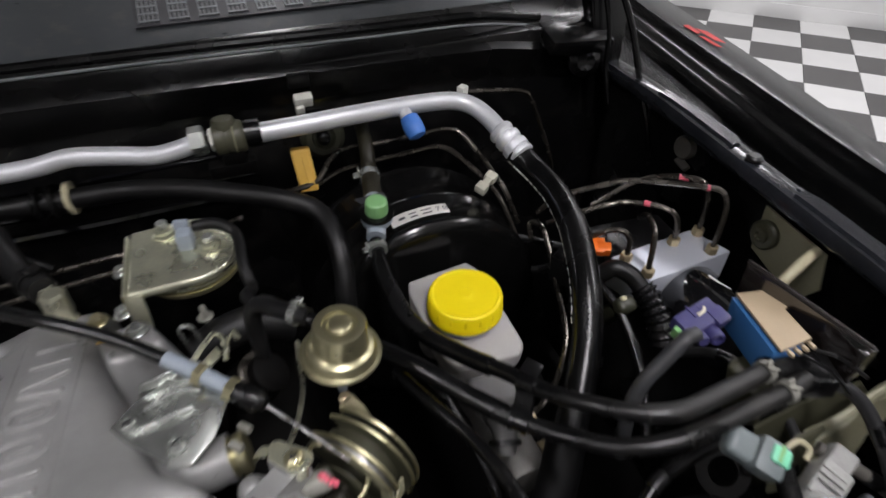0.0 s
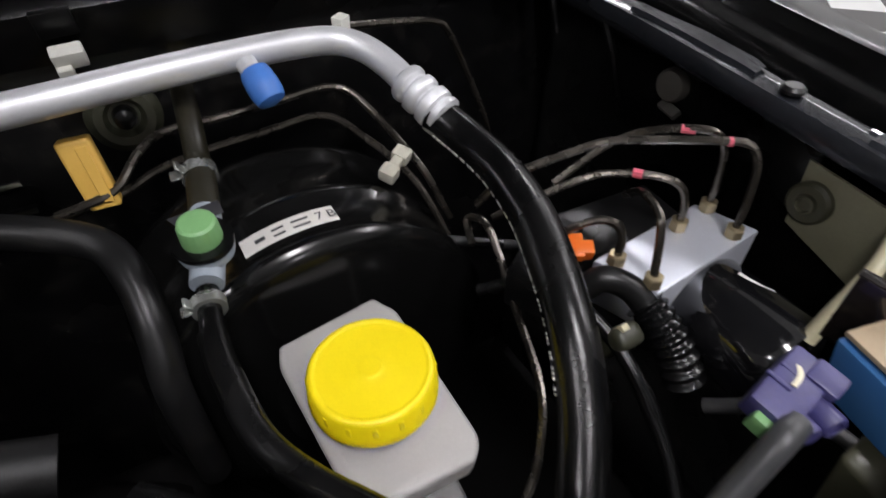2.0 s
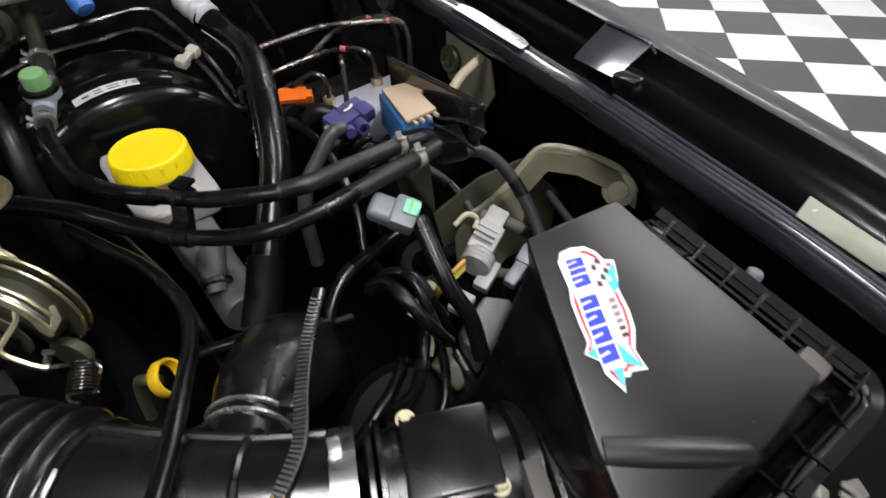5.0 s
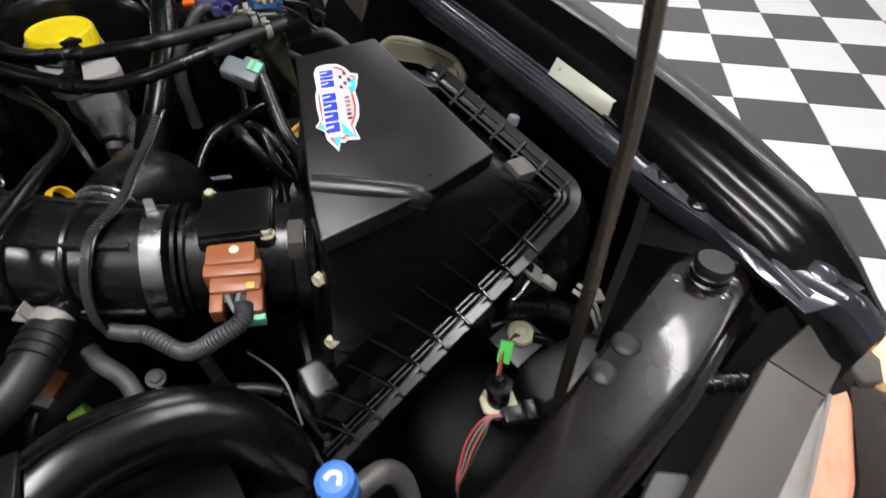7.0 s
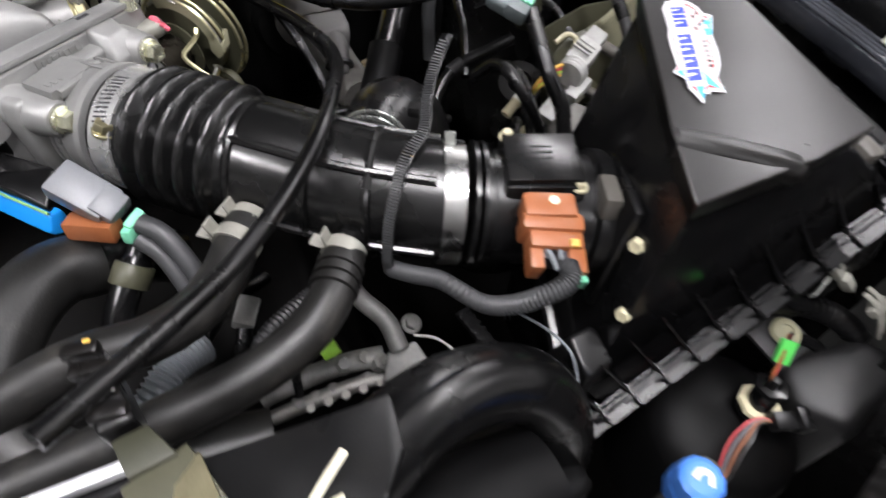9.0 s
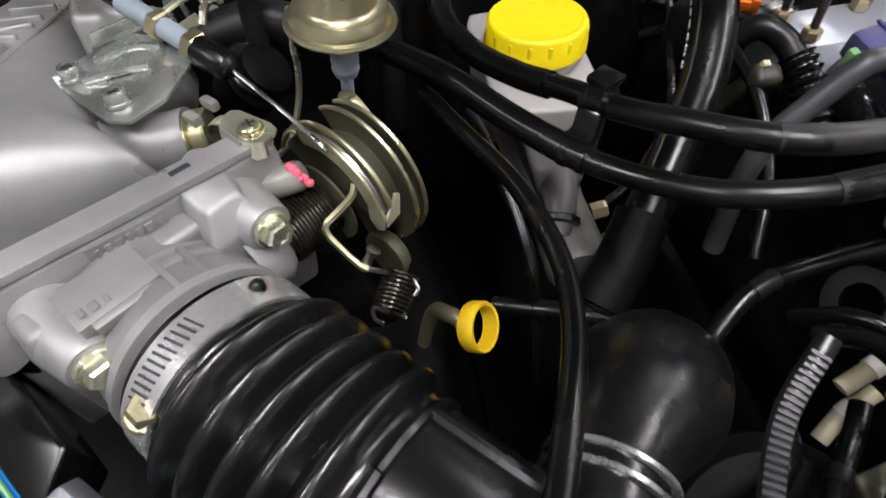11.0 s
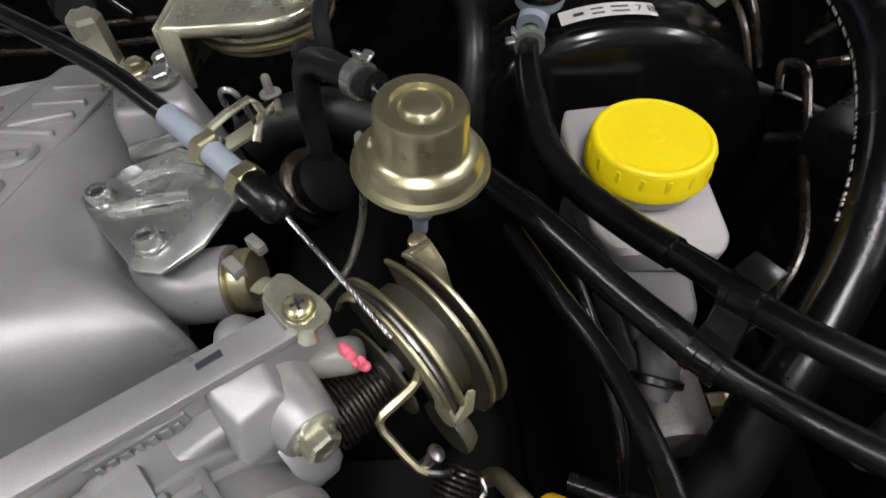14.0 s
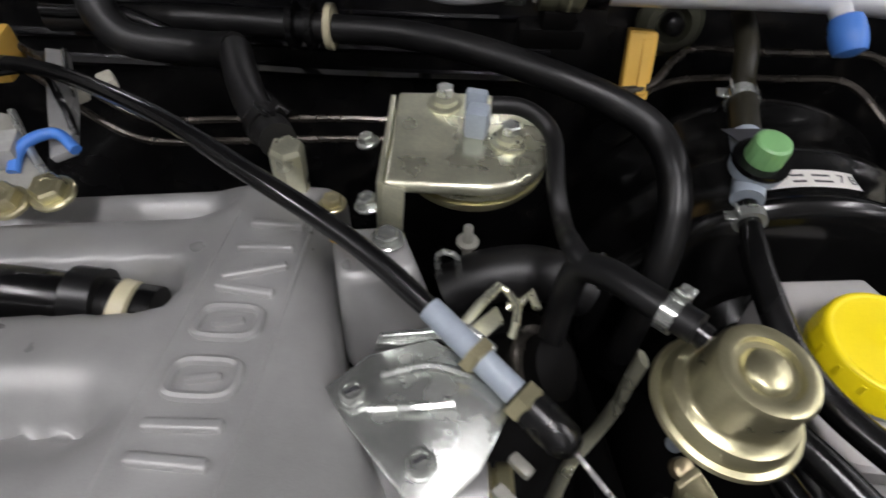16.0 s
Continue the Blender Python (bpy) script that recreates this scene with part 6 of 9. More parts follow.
    part("sensor_gasket", tube([(-0.1305, 0.0897, 1.0095), (-0.113, 0.069, 1.006), (-0.0963, 0.0498, 1.0025)], 0.0009, 6, 4), GREEN, sb)
    part("sensor_lever", tube([(-0.14, 0.098, 1.0), (-0.134, 0.104, 1.006), (-0.128, 0.108, 1.01)], 0.0015, 8, 5), ZINC, sb)
    u_, v_ = V((0.019, -0.019, -0.015)), V((-0.011, -0.015, -0.006))
    n_ = u_.cross(v_).normalized()
    n_ = n_ if n_.z > 0 else -n_
    g = part("grey_plug", block(V((-0.071, 0.0365, 1.023)) - n_ * 0.0075, (0.032, 0.021, 0.015), n_, u_, 0.0024), MID_PLUG, sb, "grey wiring plug")
    part("plug_step", block(V((-0.062, 0.0275, 1.016)) - n_ * 0.005, (0.014, 0.017, 0.013), n_, u_, 0.002), MID_PLUG, g)
    part("plug_lock", block(V((-0.0535, 0.019, 1.009)) - n_ * 0.006, (0.0055, 0.013, 0.009), n_, u_, 0.002), MINT, g)
    b = part("rust_plug", block((-0.0755, 0.029, 1.0015), (0.028, 0.012, 0.012), (0.05, 0.1, 1), (0.83, -0.55, -0.03), 0.002), BROWN, sb, "rust-brown wiring plug")
    part("plug_lock", block((-0.0585, 0.0175, 1.0), (0.006, 0.0105, 0.009), (0.05, 0.1, 1), (0.83, -0.55, -0.03), 0.002), MINT, b)
    part("loom", tube([(-0.052, 0.018, 1.004), (-0.043, 0.008, 1.0), (-0.036, -0.008, 0.985), (-0.034, -0.022, 0.965)], 0.0055, 12, 6), GREY_SLEEVE, g)
    part("loom", tube([(-0.056, 0.013, 0.998), (-0.048, 0.003, 0.99), (-0.043, -0.012, 0.975), (-0.042, -0.024, 0.955)], 0.005, 12, 6), GREY_SLEEVE, b)


throttle()

cab = thing("throttle_cable", (-0.1, 0.25, 1.05), "black sheathed throttle cable with a bare steel wire end", "cable")
CABLE = [(-0.52, 0.50, 1.01), (-0.40, 0.455, 1.045), (-0.30, 0.405, 1.075), (-0.21, 0.345, 1.094), (-0.15, 0.303, 1.095), (-0.105, 0.276, 1.086), (-0.074, 0.2535, 1.0755)]
part("sheath", tube(CABLE, 0.0042, 14, 10), PLASTIC_GLOSS, cab)
d = (V((-0.023, 0.208, 1.061)) - V((-0.074, 0.2535, 1.0755))).normalized()
p0 = V((-0.076, 0.2552, 1.076))
part("ferrule", tube([p0, p0 + d * 0.042], 0.0049, 16, 4), PALE_BLUE, cab, "pale grey-blue ferrule")
part("lock_nut", hexhead(p0 + d * 0.021, d, 0.0075, 0.0055), GOLD_DULL, cab, angle=20)
part("lock_nut", hexhead(p0 + d * 0.042, d, 0.0078, 0.007), GOLD, cab, angle=20)
part("boot", lathe([(0.0068, 0), (0.0072, 0.008), (0.0066, 0.016), (0.0042, 0.0195), (0.0025, 0.0205)], p0 + d * 0.048, d, 24), RUBBER, cab, "black rubber boot")
w0 = p0 + d * 0.066
rope = spline([w0, w0.lerp(V((0.0105, 0.1675, 1.0475)), 0.5) + V((0, 0, 0.001)), V((0.0105, 0.1675, 1.0475))], 60)
ra, rb, rw = frame_of(V((0.0105, 0.1675, 1.0475)) - w0)
for k in range(4):
    strand = [p + (ra * math.cos(i * 0.33 + k * math.pi / 2) + rb * math.sin(i * 0.33 + k * math.pi / 2)) * 0.0006 for i, p in enumerate(rope)]
    part("wire_strand", sweep(bmesh.new(), strand, 0.0005, 6), STEEL, cab, "bare twisted steel strand")

cbk = thing("cable_bracket", (-0.08, 0.225, 1.04), "folded zinc plated cable bracket with two screws", "bracket")
part("sheet", plate([(-0.114, 0.231, 1.054), (-0.098, 0.245, 1.057), (-0.075, 0.25, 1.062), (-0.052, 0.237, 1.062), (-0.047, 0.224, 1.058), (-0.057, 0.205, 1.054), (-0.07, 0.193, 1.053), (-0.08, 0.195, 1.053)], (0, 0, 0.0022), 0.001), ZINC, cbk)
part("upright", plate([(-0.097, 0.2475, 1.057), (-0.073, 0.2525, 1.061), (-0.055, 0.24, 1.061), (-0.052, 0.24, 1.074), (-0.062, 0.2475, 1.076), (-0.094, 0.248, 1.067)], (0.0005, 0.002, 0), 0.0008), ZINC, cbk)
part("pressed_rib", tube([(-0.095, 0.224, 1.0575), (-0.08, 0.224, 1.0605), (-0.066, 0.226, 1.0605)], 0.0022, 8, 5), ZINC, cbk)
part("pressed_rib", tube([(-0.092, 0.236, 1.0595), (-0.075, 0.239, 1.063), (-0.06, 0.235, 1.064)], 0.002, 8, 5), ZINC, cbk)
for p in ((-0.1015, 0.229, 1.057), (-0.0765, 0.206, 1.0565)):
    s = part("screw", lathe([(0.0058, 0), (0.0058, 0.0012), (0.0047, 0.0014), (0.0047, 0.005), (0.004, 0.006), (0.003, 0.006), (0.0026, 0.0045)], p, (0, 0, 1), 24), ZINC, cbk)
    part("screw_recess", block(V(p) + V((0, 0, 0.0055)), (0.0046, 0.0012, 0.0008), (0, 0, 1), (1, 0.6, 0), 0), INK, s)
hk = [V((-0.066, 0.25, 1.062)), V((-0.064, 0.2529, 1.068)), V((-0.057, 0.263, 1.069)), V((-0.0494, 0.2723, 1.069)), V((-0.0458, 0.2695, 1.068)), V((-0.0423, 0.2636, 1.067)), V((-0.0435, 0.257, 1.066)), V((-0.0448, 0.2532, 1.062))]
part("hook", sweep(bmesh.new(), hk, 0.0021, 8, True, 0.8), PALE_ZINC, cbk, "angular zinc wire hook", angle=30)
part("hook", sweep(bmesh.new(), [V((-0.046, 0.2655, 1.064)), V((-0.0405, 0.2665, 1.067)), V((-0.0373, 0.2696, 1.069)), V((-0.0353, 0.2627, 1.068))], 0.0019, 8, True, 0.8), PALE_ZINC, cbk, angle=30)
part("hook_tab", plate([(-0.07, 0.251, 1.056), (-0.05, 0.268, 1.06), (-0.047, 0.262, 1.058), (-0.066, 0.244, 1.056)], (0, 0, 0.002), 0.0006), PALE_ZINC, cbk)
part("clip_frame", tube([(-0.074, 0.308, 1.028), (-0.074, 0.302, 1.052), (-0.066, 0.3, 1.053), (-0.064, 0.305, 1.028)], 0.0016, 8, 4), ZINC, cbk)
part("stud", lathe([(0.0024, -0.016), (0.0024, -0.004), (0.0058, -0.0036), (0.0058, -0.0022), (0.0026, -0.002), (0.0024, 0.0075), (0.0016, 0.0085)], (-0.06, 0.328, 1.036), (0, 0, 1), 14), CLAMP_GREY, cbk)

damp = thing("pressure_damper", (0.023, 0.225, 1.03), "gold zinc plated round pressure damper can", "damper")
part("can", lathe([(0.0215, -0.0285), (0.0245, -0.0277), (0.0252, -0.0264), (0.0246, -0.025), (0.0226, -0.0244), (0.0222, -0.0225), (0.0205, -0.0192), (0.0172, -0.0182), (0.0162, -0.0165), (0.0160, -0.0025), (0.0150, -0.0005), (0.0130, 0.0), (0.0105, -0.0004), (0.0098, -0.0022), (0.0078, -0.0024), (0.0068, -0.0008), (0.0062, -0.0003)], (0.0245, 0.223, 1.0985), (0.08, -0.06, 1), 56), GOLD, damp, "gold zinc stepped can", angle=45)
part("lower_shell", lathe([(0.008, -0.036), (0.012, -0.0335), (0.0215, -0.0285)], (0.0245, 0.223, 1.0985), (0.08, -0.06, 1), 40), GOLD_DULL, damp)
part("stud", lathe([(0.0032, -0.066), (0.0032, -0.0555), (0.0055, -0.0548), (0.0062, -0.0525), (0.0068, -0.051), (0.0062, -0.049), (0.0068, -0.047), (0.0064, -0.045), (0.007, -0.043), (0.0072, -0.034)], (0.0245, 0.223, 1.0985), (0.08, -0.06, 1), 20), PALE_BLUE, damp)
part("nut", lathe([(0.003, -0.003), (0.004, -0.0024), (0.0043, 0.0), (0.004, 0.0022), (0.003, 0.0028)], (0.0185, 0.2165, 1.0365), (0.1, -0.3, 0.9), 20), BRASS, damp, "round brass nut")
part("pillar", plate([(0.0135, 0.2105, 1.0395), (0.023, 0.2165, 1.0395), (0.028, 0.208, 1.0365), (0.0305, 0.198, 1.033), (0.0285, 0.193, 1.018), (0.0175, 0.1965, 1.012), (0.014, 0.2045, 1.03)], (0.001, -0.0022, 0), 0.001), GOLD_DULL, damp)
part("strap", tube([(-0.001, 0.2405, 1.072), (-0.003, 0.238, 1.055), (-0.0035, 0.237, 1.043), (-0.0072, 0.2345, 1.026), (-0.0155, 0.2275, 1.008), (-0.0245, 0.2125, 1.0085), (-0.03, 0.2, 1.012)], 0.0042, 8, 7, 0.4), PALE_ZINC, damp, "thin folded zinc strap")
part("inlet", tube([(0.012, 0.236, 1.092), (0.004, 0.243, 1.094)], 0.0045, 14, 4), RUBBER, damp)

vh = thing("damper_hose", (-0.02, 0.27, 1.06), "short black rubber vacuum hose with a steel clamp", "hose")
part("hose", tube([(0.009, 0.238, 1.0945), (-0.004, 0.251, 1.093), (-0.014, 0.263, 1.09), (-0.021, 0.27, 1.084), (-0.024, 0.27, 1.07), (-0.025, 0.268, 1.03)], 0.0056, 14, 8), RUBBER_MATT, vh)
part("hose", tube([(-0.02, 0.267, 1.087), (-0.024, 0.28, 1.086), (-0.021, 0.305, 1.07), (-0.0235, 0.323, 1.076), (-0.023, 0.3485, 1.082), (-0.0285, 0.3585, 1.0865), (-0.0387, 0.3645, 1.089), (-0.052, 0.366, 1.0885)], 0.0042, 12, 8), RUBBER_MATT, vh)
clamp_ears((0.0025, 0.2445, 1.0938), (1, -1, 0.1), (0.3, 0.3, 1), 0.006, vh, material=ZINC)
for k in range(3):
    part("wire_wrap", lathe([(0.0058, -0.0007), (0.0066, 0), (0.0058, 0.0007)], V((-0.0165, 0.268, 1.0868)) + V((0.003, -0.003, 0.0008)) * k, (1, -1, 0.2), 18), PLASTIC_GLOSS, vh)

dash = thing("diaphragm_unit", (-0.06, 0.355, 1.04), "gold zinc diaphragm housing with two screws", "diaphragm")


def diaphragm():
    pts = [(-0.099, 0.394), (-0.1, 0.321)]
    c, r = (-0.064, 0.358), 0.038
    for k in range(15):
        a = radians(-78 + k * 11.5)
        pts.append((c[0] + 0.004 + r * math.cos(a), c[1] + r * math.sin(a)))
    part("cover", plate([(x, y, 1.0765) for x, y in pts], (0, 0, -0.007), 0.003, 3), PALE_ZINC, dash, "folded gold zinc cover", angle=50)
    for z, r_ in ((1.066, 0.0365), (1.0615, 0.037), (1.057, 0.034)):
        part("layer", lathe([(r_ - 0.002, -0.0016), (r_, -0.001), (r_, 0.001), (r_ - 0.002, 0.0016)], (c[0] + 0.004, c[1] + 0.002, z), (0, 0, 1), 40), GOLD if z < 1.065 else PALE_ZINC, dash)
    part("side_leg", plate([(-0.1, 0.392, 1.0755), (-0.1, 0.322, 1.0755), (-0.102, 0.325, 1.04), (-0.102, 0.39, 1.03)], (-0.003, 0, 0), 0.001), PALE_ZINC, dash)
    part("front_leg", plate([(-0.1, 0.321, 1.0755), (-0.09, 0.319, 1.0745), (-0.092, 0.318, 1.045), (-0.102, 0.319, 1.045)], (0, 0.0025, 0), 0.001), PALE_ZINC, dash)
    for p in ((-0.0745, 0.383, 1.0765), (-0.0428, 0.3535, 1.0765)):
        part("screw_seat", lathe([(0.0092, 0), (0.009, 0.0012), (0.0068, 0.002), (0.0066, 0.0042), (0.0055, 0.0048)], p, (0, 0, 1), 26), PALE_ZINC, dash)
        part("screw", hexhead(V(p) + V((0, 0, 0.005)), (0, 0, 1), 0.0045, 0.0055), ZINC, dash, angle=20)
    for p in ((-0.109, 0.332, 1.052), (-0.12, 0.405, 1.033)):
        screw("bolt", p, (-0.2, 0, 1), 0.0048, 0.006, dash, 0.007)
    part("hose_clip", block((-0.0585, 0.3605, 1.083), (0.0115, 0.012, 0.015), (0, 0, 1), (1, -0.2, 0), 0.003), PALE_BLUE, dash, "grey-blue plastic hose clip")
    part("hose_clip", block((-0.0592, 0.3685, 1.0885), (0.0105, 0.005, 0.012), (0, 0, 1), (1, -0.2, 0), 0.0016), PALE_BLUE, dash)


diaphragm()


# ---------- brake booster, master cylinder, reservoir ----------
boo = thing("brake_booster", (0.15, 0.42, 0.82), "round glossy black brake booster with a paper label", "brake booster")
BC = V((0.135, 0.0, 0.928))
part("shell", lathe([(0.107, -0.46), (0.1156, -0.455), (0.1168, -0.45), (0.1161, -0.444), (0.1136, -0.439), (0.1129, -0.41), (0.1158, -0.406), (0.1162, -0.402), (0.1153, -0.397), (0.1129, -0.394), (0.1129, -0.367), (0.1145, -0.364), (0.1134, -0.36), (0.1081, -0.356), (0.1006, -0.354), (0.0803, -0.351), (0.05, -0.348), (0.045, -0.335), (0.03, -0.33)], (BC.x, 0, BC.z), (0, -1, 0), 96), ENAMEL, boo, angle=50)


def booster_label():
    r = 0.1136
    rows = []
    for y in (0.3865, 0.372):
        rows.append([(BC.x + r * math.sin(radians(a)), y - 0.0005 * a * 0, BC.z + r * math.cos(radians(a))) for a in range(-17, 13, 2)])
    lab = part("label", loft(rows), LABEL_WHITE, boo, "white printed paper label")
    def spot(a, y, w, h):
        o = V((math.sin(radians(a)), 0, math.cos(radians(a))))
        part("print", block(V((BC.x, y, BC.z)) + o * (r + 0.0002), (w, h, 0.0002), o, V((1, 0, 0)), 0), INK, lab)
    spot(-11.5, 0.379, 0.006, 0.003)
    for k, (a, w) in enumerate(((-6, 0.007), (0.5, 0.01), (-6, 0.007), (0.5, 0.01))):
        spot(a, 0.3815 if k < 2 else 0.3765, w, 0.0014)
    for ch, a in (("7", 6.0), ("B", 9.6)):
        cu = bpy.data.curves.new("print", "FONT")
        cu.body, cu.size, cu.align_x, cu.align_y = ch, 0.0095, "CENTER", "CENTER"
        ob = new("print", cu)
        o = V((math.sin(radians(a)), 0, math.cos(radians(a))))
        ax = V((0, 1, 0)).cross(o).normalized()
        m = Matrix((ax, V((0, 1, 0)), o)).transposed().to_4x4()
        m.translation = V((BC.x, 0.379, BC.z)) + o * (r + 0.0004) - origin_of(boo)
        cu.materials.append(INK)
        ob.parent = lab
        ob.matrix_local = m


booster_label()

mc = thing("master_cylinder", (0.135, 0.24, 0.93), "grey cast aluminium brake master cylinder", "master cylinder")
part("casting", lathe([(0.03, -0.325), (0.03, -0.318), (0.022, -0.315), (0.0215, -0.25), (0.019, -0.235), (0.019, -0.17), (0.017, -0.165)], (0.135, 0, 0.935), (0, -1, 0), 32), CAST_DIM, mc)
part("web", solid([(0.118, 0.235, 0.95), (0.152, 0.235, 0.95), (0.148, 0.17, 0.945), (0.122, 0.17, 0.945), (0.12, 0.2, 0.91), (0.15, 0.2, 0.91)], 0.004), CAST_DIM, mc)
for p in ((0.154, 0.21, 0.935), (0.154, 0.185, 0.935)):
    part("line_nut", hexhead(p, (1, 0, 0.2), 0.006, 0.012), BRASS, mc, angle=20)

res = thing("brake_fluid_reservoir", (0.13, 0.28, 0.95), "milky plastic brake fluid reservoir with a yellow cap", "reservoir")


def reservoir():
    body = solid([(0.099, 0.328, 1.012), (0.155, 0.333, 1.012), (0.162, 0.318, 1.012), (0.163, 0.236, 1.003), (0.155, 0.229, 1.002), (0.106, 0.232, 1.003), (0.099, 0.245, 1.004), (0.095, 0.315, 1.012),
                  (0.1, 0.326, 0.965), (0.155, 0.33, 0.965), (0.161, 0.318, 0.965), (0.162, 0.238, 0.985), (0.155, 0.231, 0.985), (0.107, 0.234, 0.985), (0.1, 0.246, 0.985)], 0.005, 3)
    part("tank", body, TANK, res, "milky white translucent plastic", angle=50)
    part("tank_foot", solid([(0.112, 0.258, 0.99), (0.15, 0.258, 0.99), (0.114, 0.21, 0.978), (0.148, 0.21, 0.978), (0.118, 0.255, 0.95), (0.146, 0.255, 0.95), (0.119, 0.204, 0.955), (0.142, 0.206, 0.955)], 0.004), TANK_DIM, res, "dusty milky plastic foot, its shade put into the colour", angle=50)
    part("outlet_port", tube([(0.131, 0.215, 0.966), (0.128, 0.196, 0.961), (0.1235, 0.183, 0.952)], lambda t: 0.0125 - 0.005 * t, 18, 5), TANK_DIM, res, "dusty plastic outlet port, its shade put into the colour")
    part("port_collar", lathe([(0.011, -0.002), (0.0125, -0.001), (0.0125, 0.002), (0.011, 0.003)], (0.1262, 0.19, 0.957), (-0.25, -0.75, -0.5), 22), PLASTIC, res)
    c = V((0.1298, 0.2778, 1.0125))
    part("neck", lathe([(0.026, -0.004), (0.026, 0.006)], c, (0, 0, 1), 40), TANK, res)
    cap = part("cap", lathe([(0.0285, 0.004), (0.0302, 0.0045), (0.0302, 0.0095), (0.0296, 0.0105), (0.0292, 0.0185), (0.0284, 0.0201), (0.0276, 0.0208), (0.0264, 0.0211), (0.0258, 0.0209), (0.0253, 0.0206), (0.0247, 0.0205), (0.02, 0.0205), (0.012, 0.0205), (0.0062, 0.0205), (0.0056, 0.0207), (0.005, 0.0209), (0.0042, 0.0209)], c, (0, 0, 1), 64), YELLOW, res, "bright yellow ridged screw cap", angle=45)
    for k in range(16):
        a = 2 * math.pi * k / 16
        o = V((math.cos(a), math.sin(a), 0))
        part("grip", block(c + o * 0.0291 + V((0, 0, 0.0142)), (0.0013, 0.003, 0.0072), (0, 0, 1), o, 0.0007, 1), YELLOW, cap)


reservoir()


# ---------- hoses ----------
def hose(name, label, pts, r, mat, parts=(), group="", n=16, sub=10):
    h = thing(name, pts[len(pts) // 2], label, "hose", group)
    part("tube", tube(pts, r, n, sub), mat, h)
    return h


H1 = [(0.087, 0.352, 1.06), (0.079, 0.345, 1.05), (0.074, 0.31, 1.047), (0.075, 0.275, 1.04), (0.085, 0.248, 1.035), (0.102, 0.22, 1.037), (0.12, 0.19, 1.045), (0.134, 0.163, 1.052), (0.152, 0.139, 1.06), (0.172, 0.122, 1.064), (0.193, 0.115, 1.066), (0.225, 0.117, 1.064), (0.262, 0.121, 1.06)]
h1 = hose("vacuum_hose", "glossy black rubber vacuum hose beside the reservoir", H1[1:], 0.0055, RUBBER)
part("sleeve", tube([(0.0745, 0.32, 1.048), (0.074, 0.3, 1.045), (0.077, 0.268, 1.039), (0.087, 0.245, 1.035), (0.103, 0.219, 1.037), (0.114, 0.2, 1.042)], 0.0066, 16, 8), RUBBER, h1)
part("dusty_end", tube(H1[9:], 0.0058, 16, 8), RUBBER_DUSTY, h1, "dusty grey rubber end")
clamp_ears((0.2605, 0.1208, 1.0602), (1, 0.1, -0.1), (0, -0.3, 1), 0.006, h1, material=CLAMP_GREY)
clamp_ears((0.0775, 0.336, 1.0495), (0.1, 1, 0.1), (-1, 0, 0.4), 0.007, h1, material=ZINC)
H2 = [(0.03, 0.268, 1.036), (0.048, 0.25, 1.036), (0.07, 0.222, 1.037), (0.092, 0.193, 1.033), (0.114, 0.165, 1.031), (0.138, 0.141, 1.033), (0.161, 0.118, 1.042), (0.192, 0.107, 1.049), (0.227, 0.106, 1.053), (0.268, 0.107, 1.055), (0.285, 0.11, 1.055)]
h2 = hose("vacuum_hose", "glossy black rubber hose clipped to its twin", H2, 0.0056, RUBBER)
part("sleeve", tube(H2[:5], 0.0069, 16, 8), RUBBER, h2)
part("dusty_end", tube(H2[7:], 0.0059, 16, 8), RUBBER_DUSTY, h2, "dusty grey rubber end")
clamp_ears((0.266, 0.1068, 1.0552), (1, 0.05, 0), (0, -0.2, 1), 0.0062, h2, material=CLAMP_GREY)

cl = thing("twin_hose_clip", (0.13, 0.16, 1.04), "black plastic clip holding two hoses", "clip")
for p, dd in (((0.1275, 0.1745, 1.0495), (0.55, -0.8, 0.3)), ((0.1165, 0.1625, 1.0312), (0.65, -0.75, 0.05))):
    part("jaw", lathe([(0.006, -0.006), (0.0074, -0.006), (0.0074, -0.003), (0.0068, -0.0026), (0.0068, 0.0026), (0.0074, 0.003), (0.0074, 0.006), (0.006, 0.006)], p, dd, 20), PLASTIC_GLOSS, cl)
    part("jaw_lip", block(V(p) + V((0.003, 0.004, 0.008)), (0.012, 0.012, 0.003), (0, 0, 1), dd, 0.0008), PLASTIC_GLOSS, cl)
part("web", block((0.122, 0.1685, 1.0405), (0.012, 0.008, 0.016), (0.3, 0.4, 0.9), (0.6, -0.75, 0), 0.002), PLASTIC_GLOSS, cl)

pcv = thing("check_valve", (0.087, 0.36, 1.05), "green capped check valve in the vacuum line", "valve")
part("upper_hose", tube([(0.108, 0.485, 1.085), (0.104, 0.455, 1.078), (0.1, 0.435, 1.066), (0.096, 0.415, 1.06), (0.092, 0.395, 1.057)], lambda t: 0.0068 if t < 0.55 else 0.0082, 16, 8), RUBBER_OLIVE, pcv, "olive brown rubber hose")
clamp_ears((0.0975, 0.4245, 1.061), (0.1, 1, 0.2), (-0.9, 0, 0.5), 0.0088, pcv, material=ZINC)
part("body", tube([(0.093, 0.4, 1.057), (0.087, 0.37, 1.055), (0.08, 0.348, 1.051)], 0.008, 18, 6), PALE_BLUE, pcv)
part("skirt", lathe([(0.013, 0.0), (0.0138, 0.004), (0.0128, 0.0075), (0.011, 0.008)], (0.086, 0.364, 1.057), (0.0, -0.15, 1), 28), PALE_BLUE, pcv)
part("seal", lathe([(0.0142, 0.0), (0.0146, 0.0015), (0.0142, 0.003), (0.011, 0.0035)], (0.086, 0.363, 1.0635), (0, -0.15, 1), 28), RUBBER, pcv)
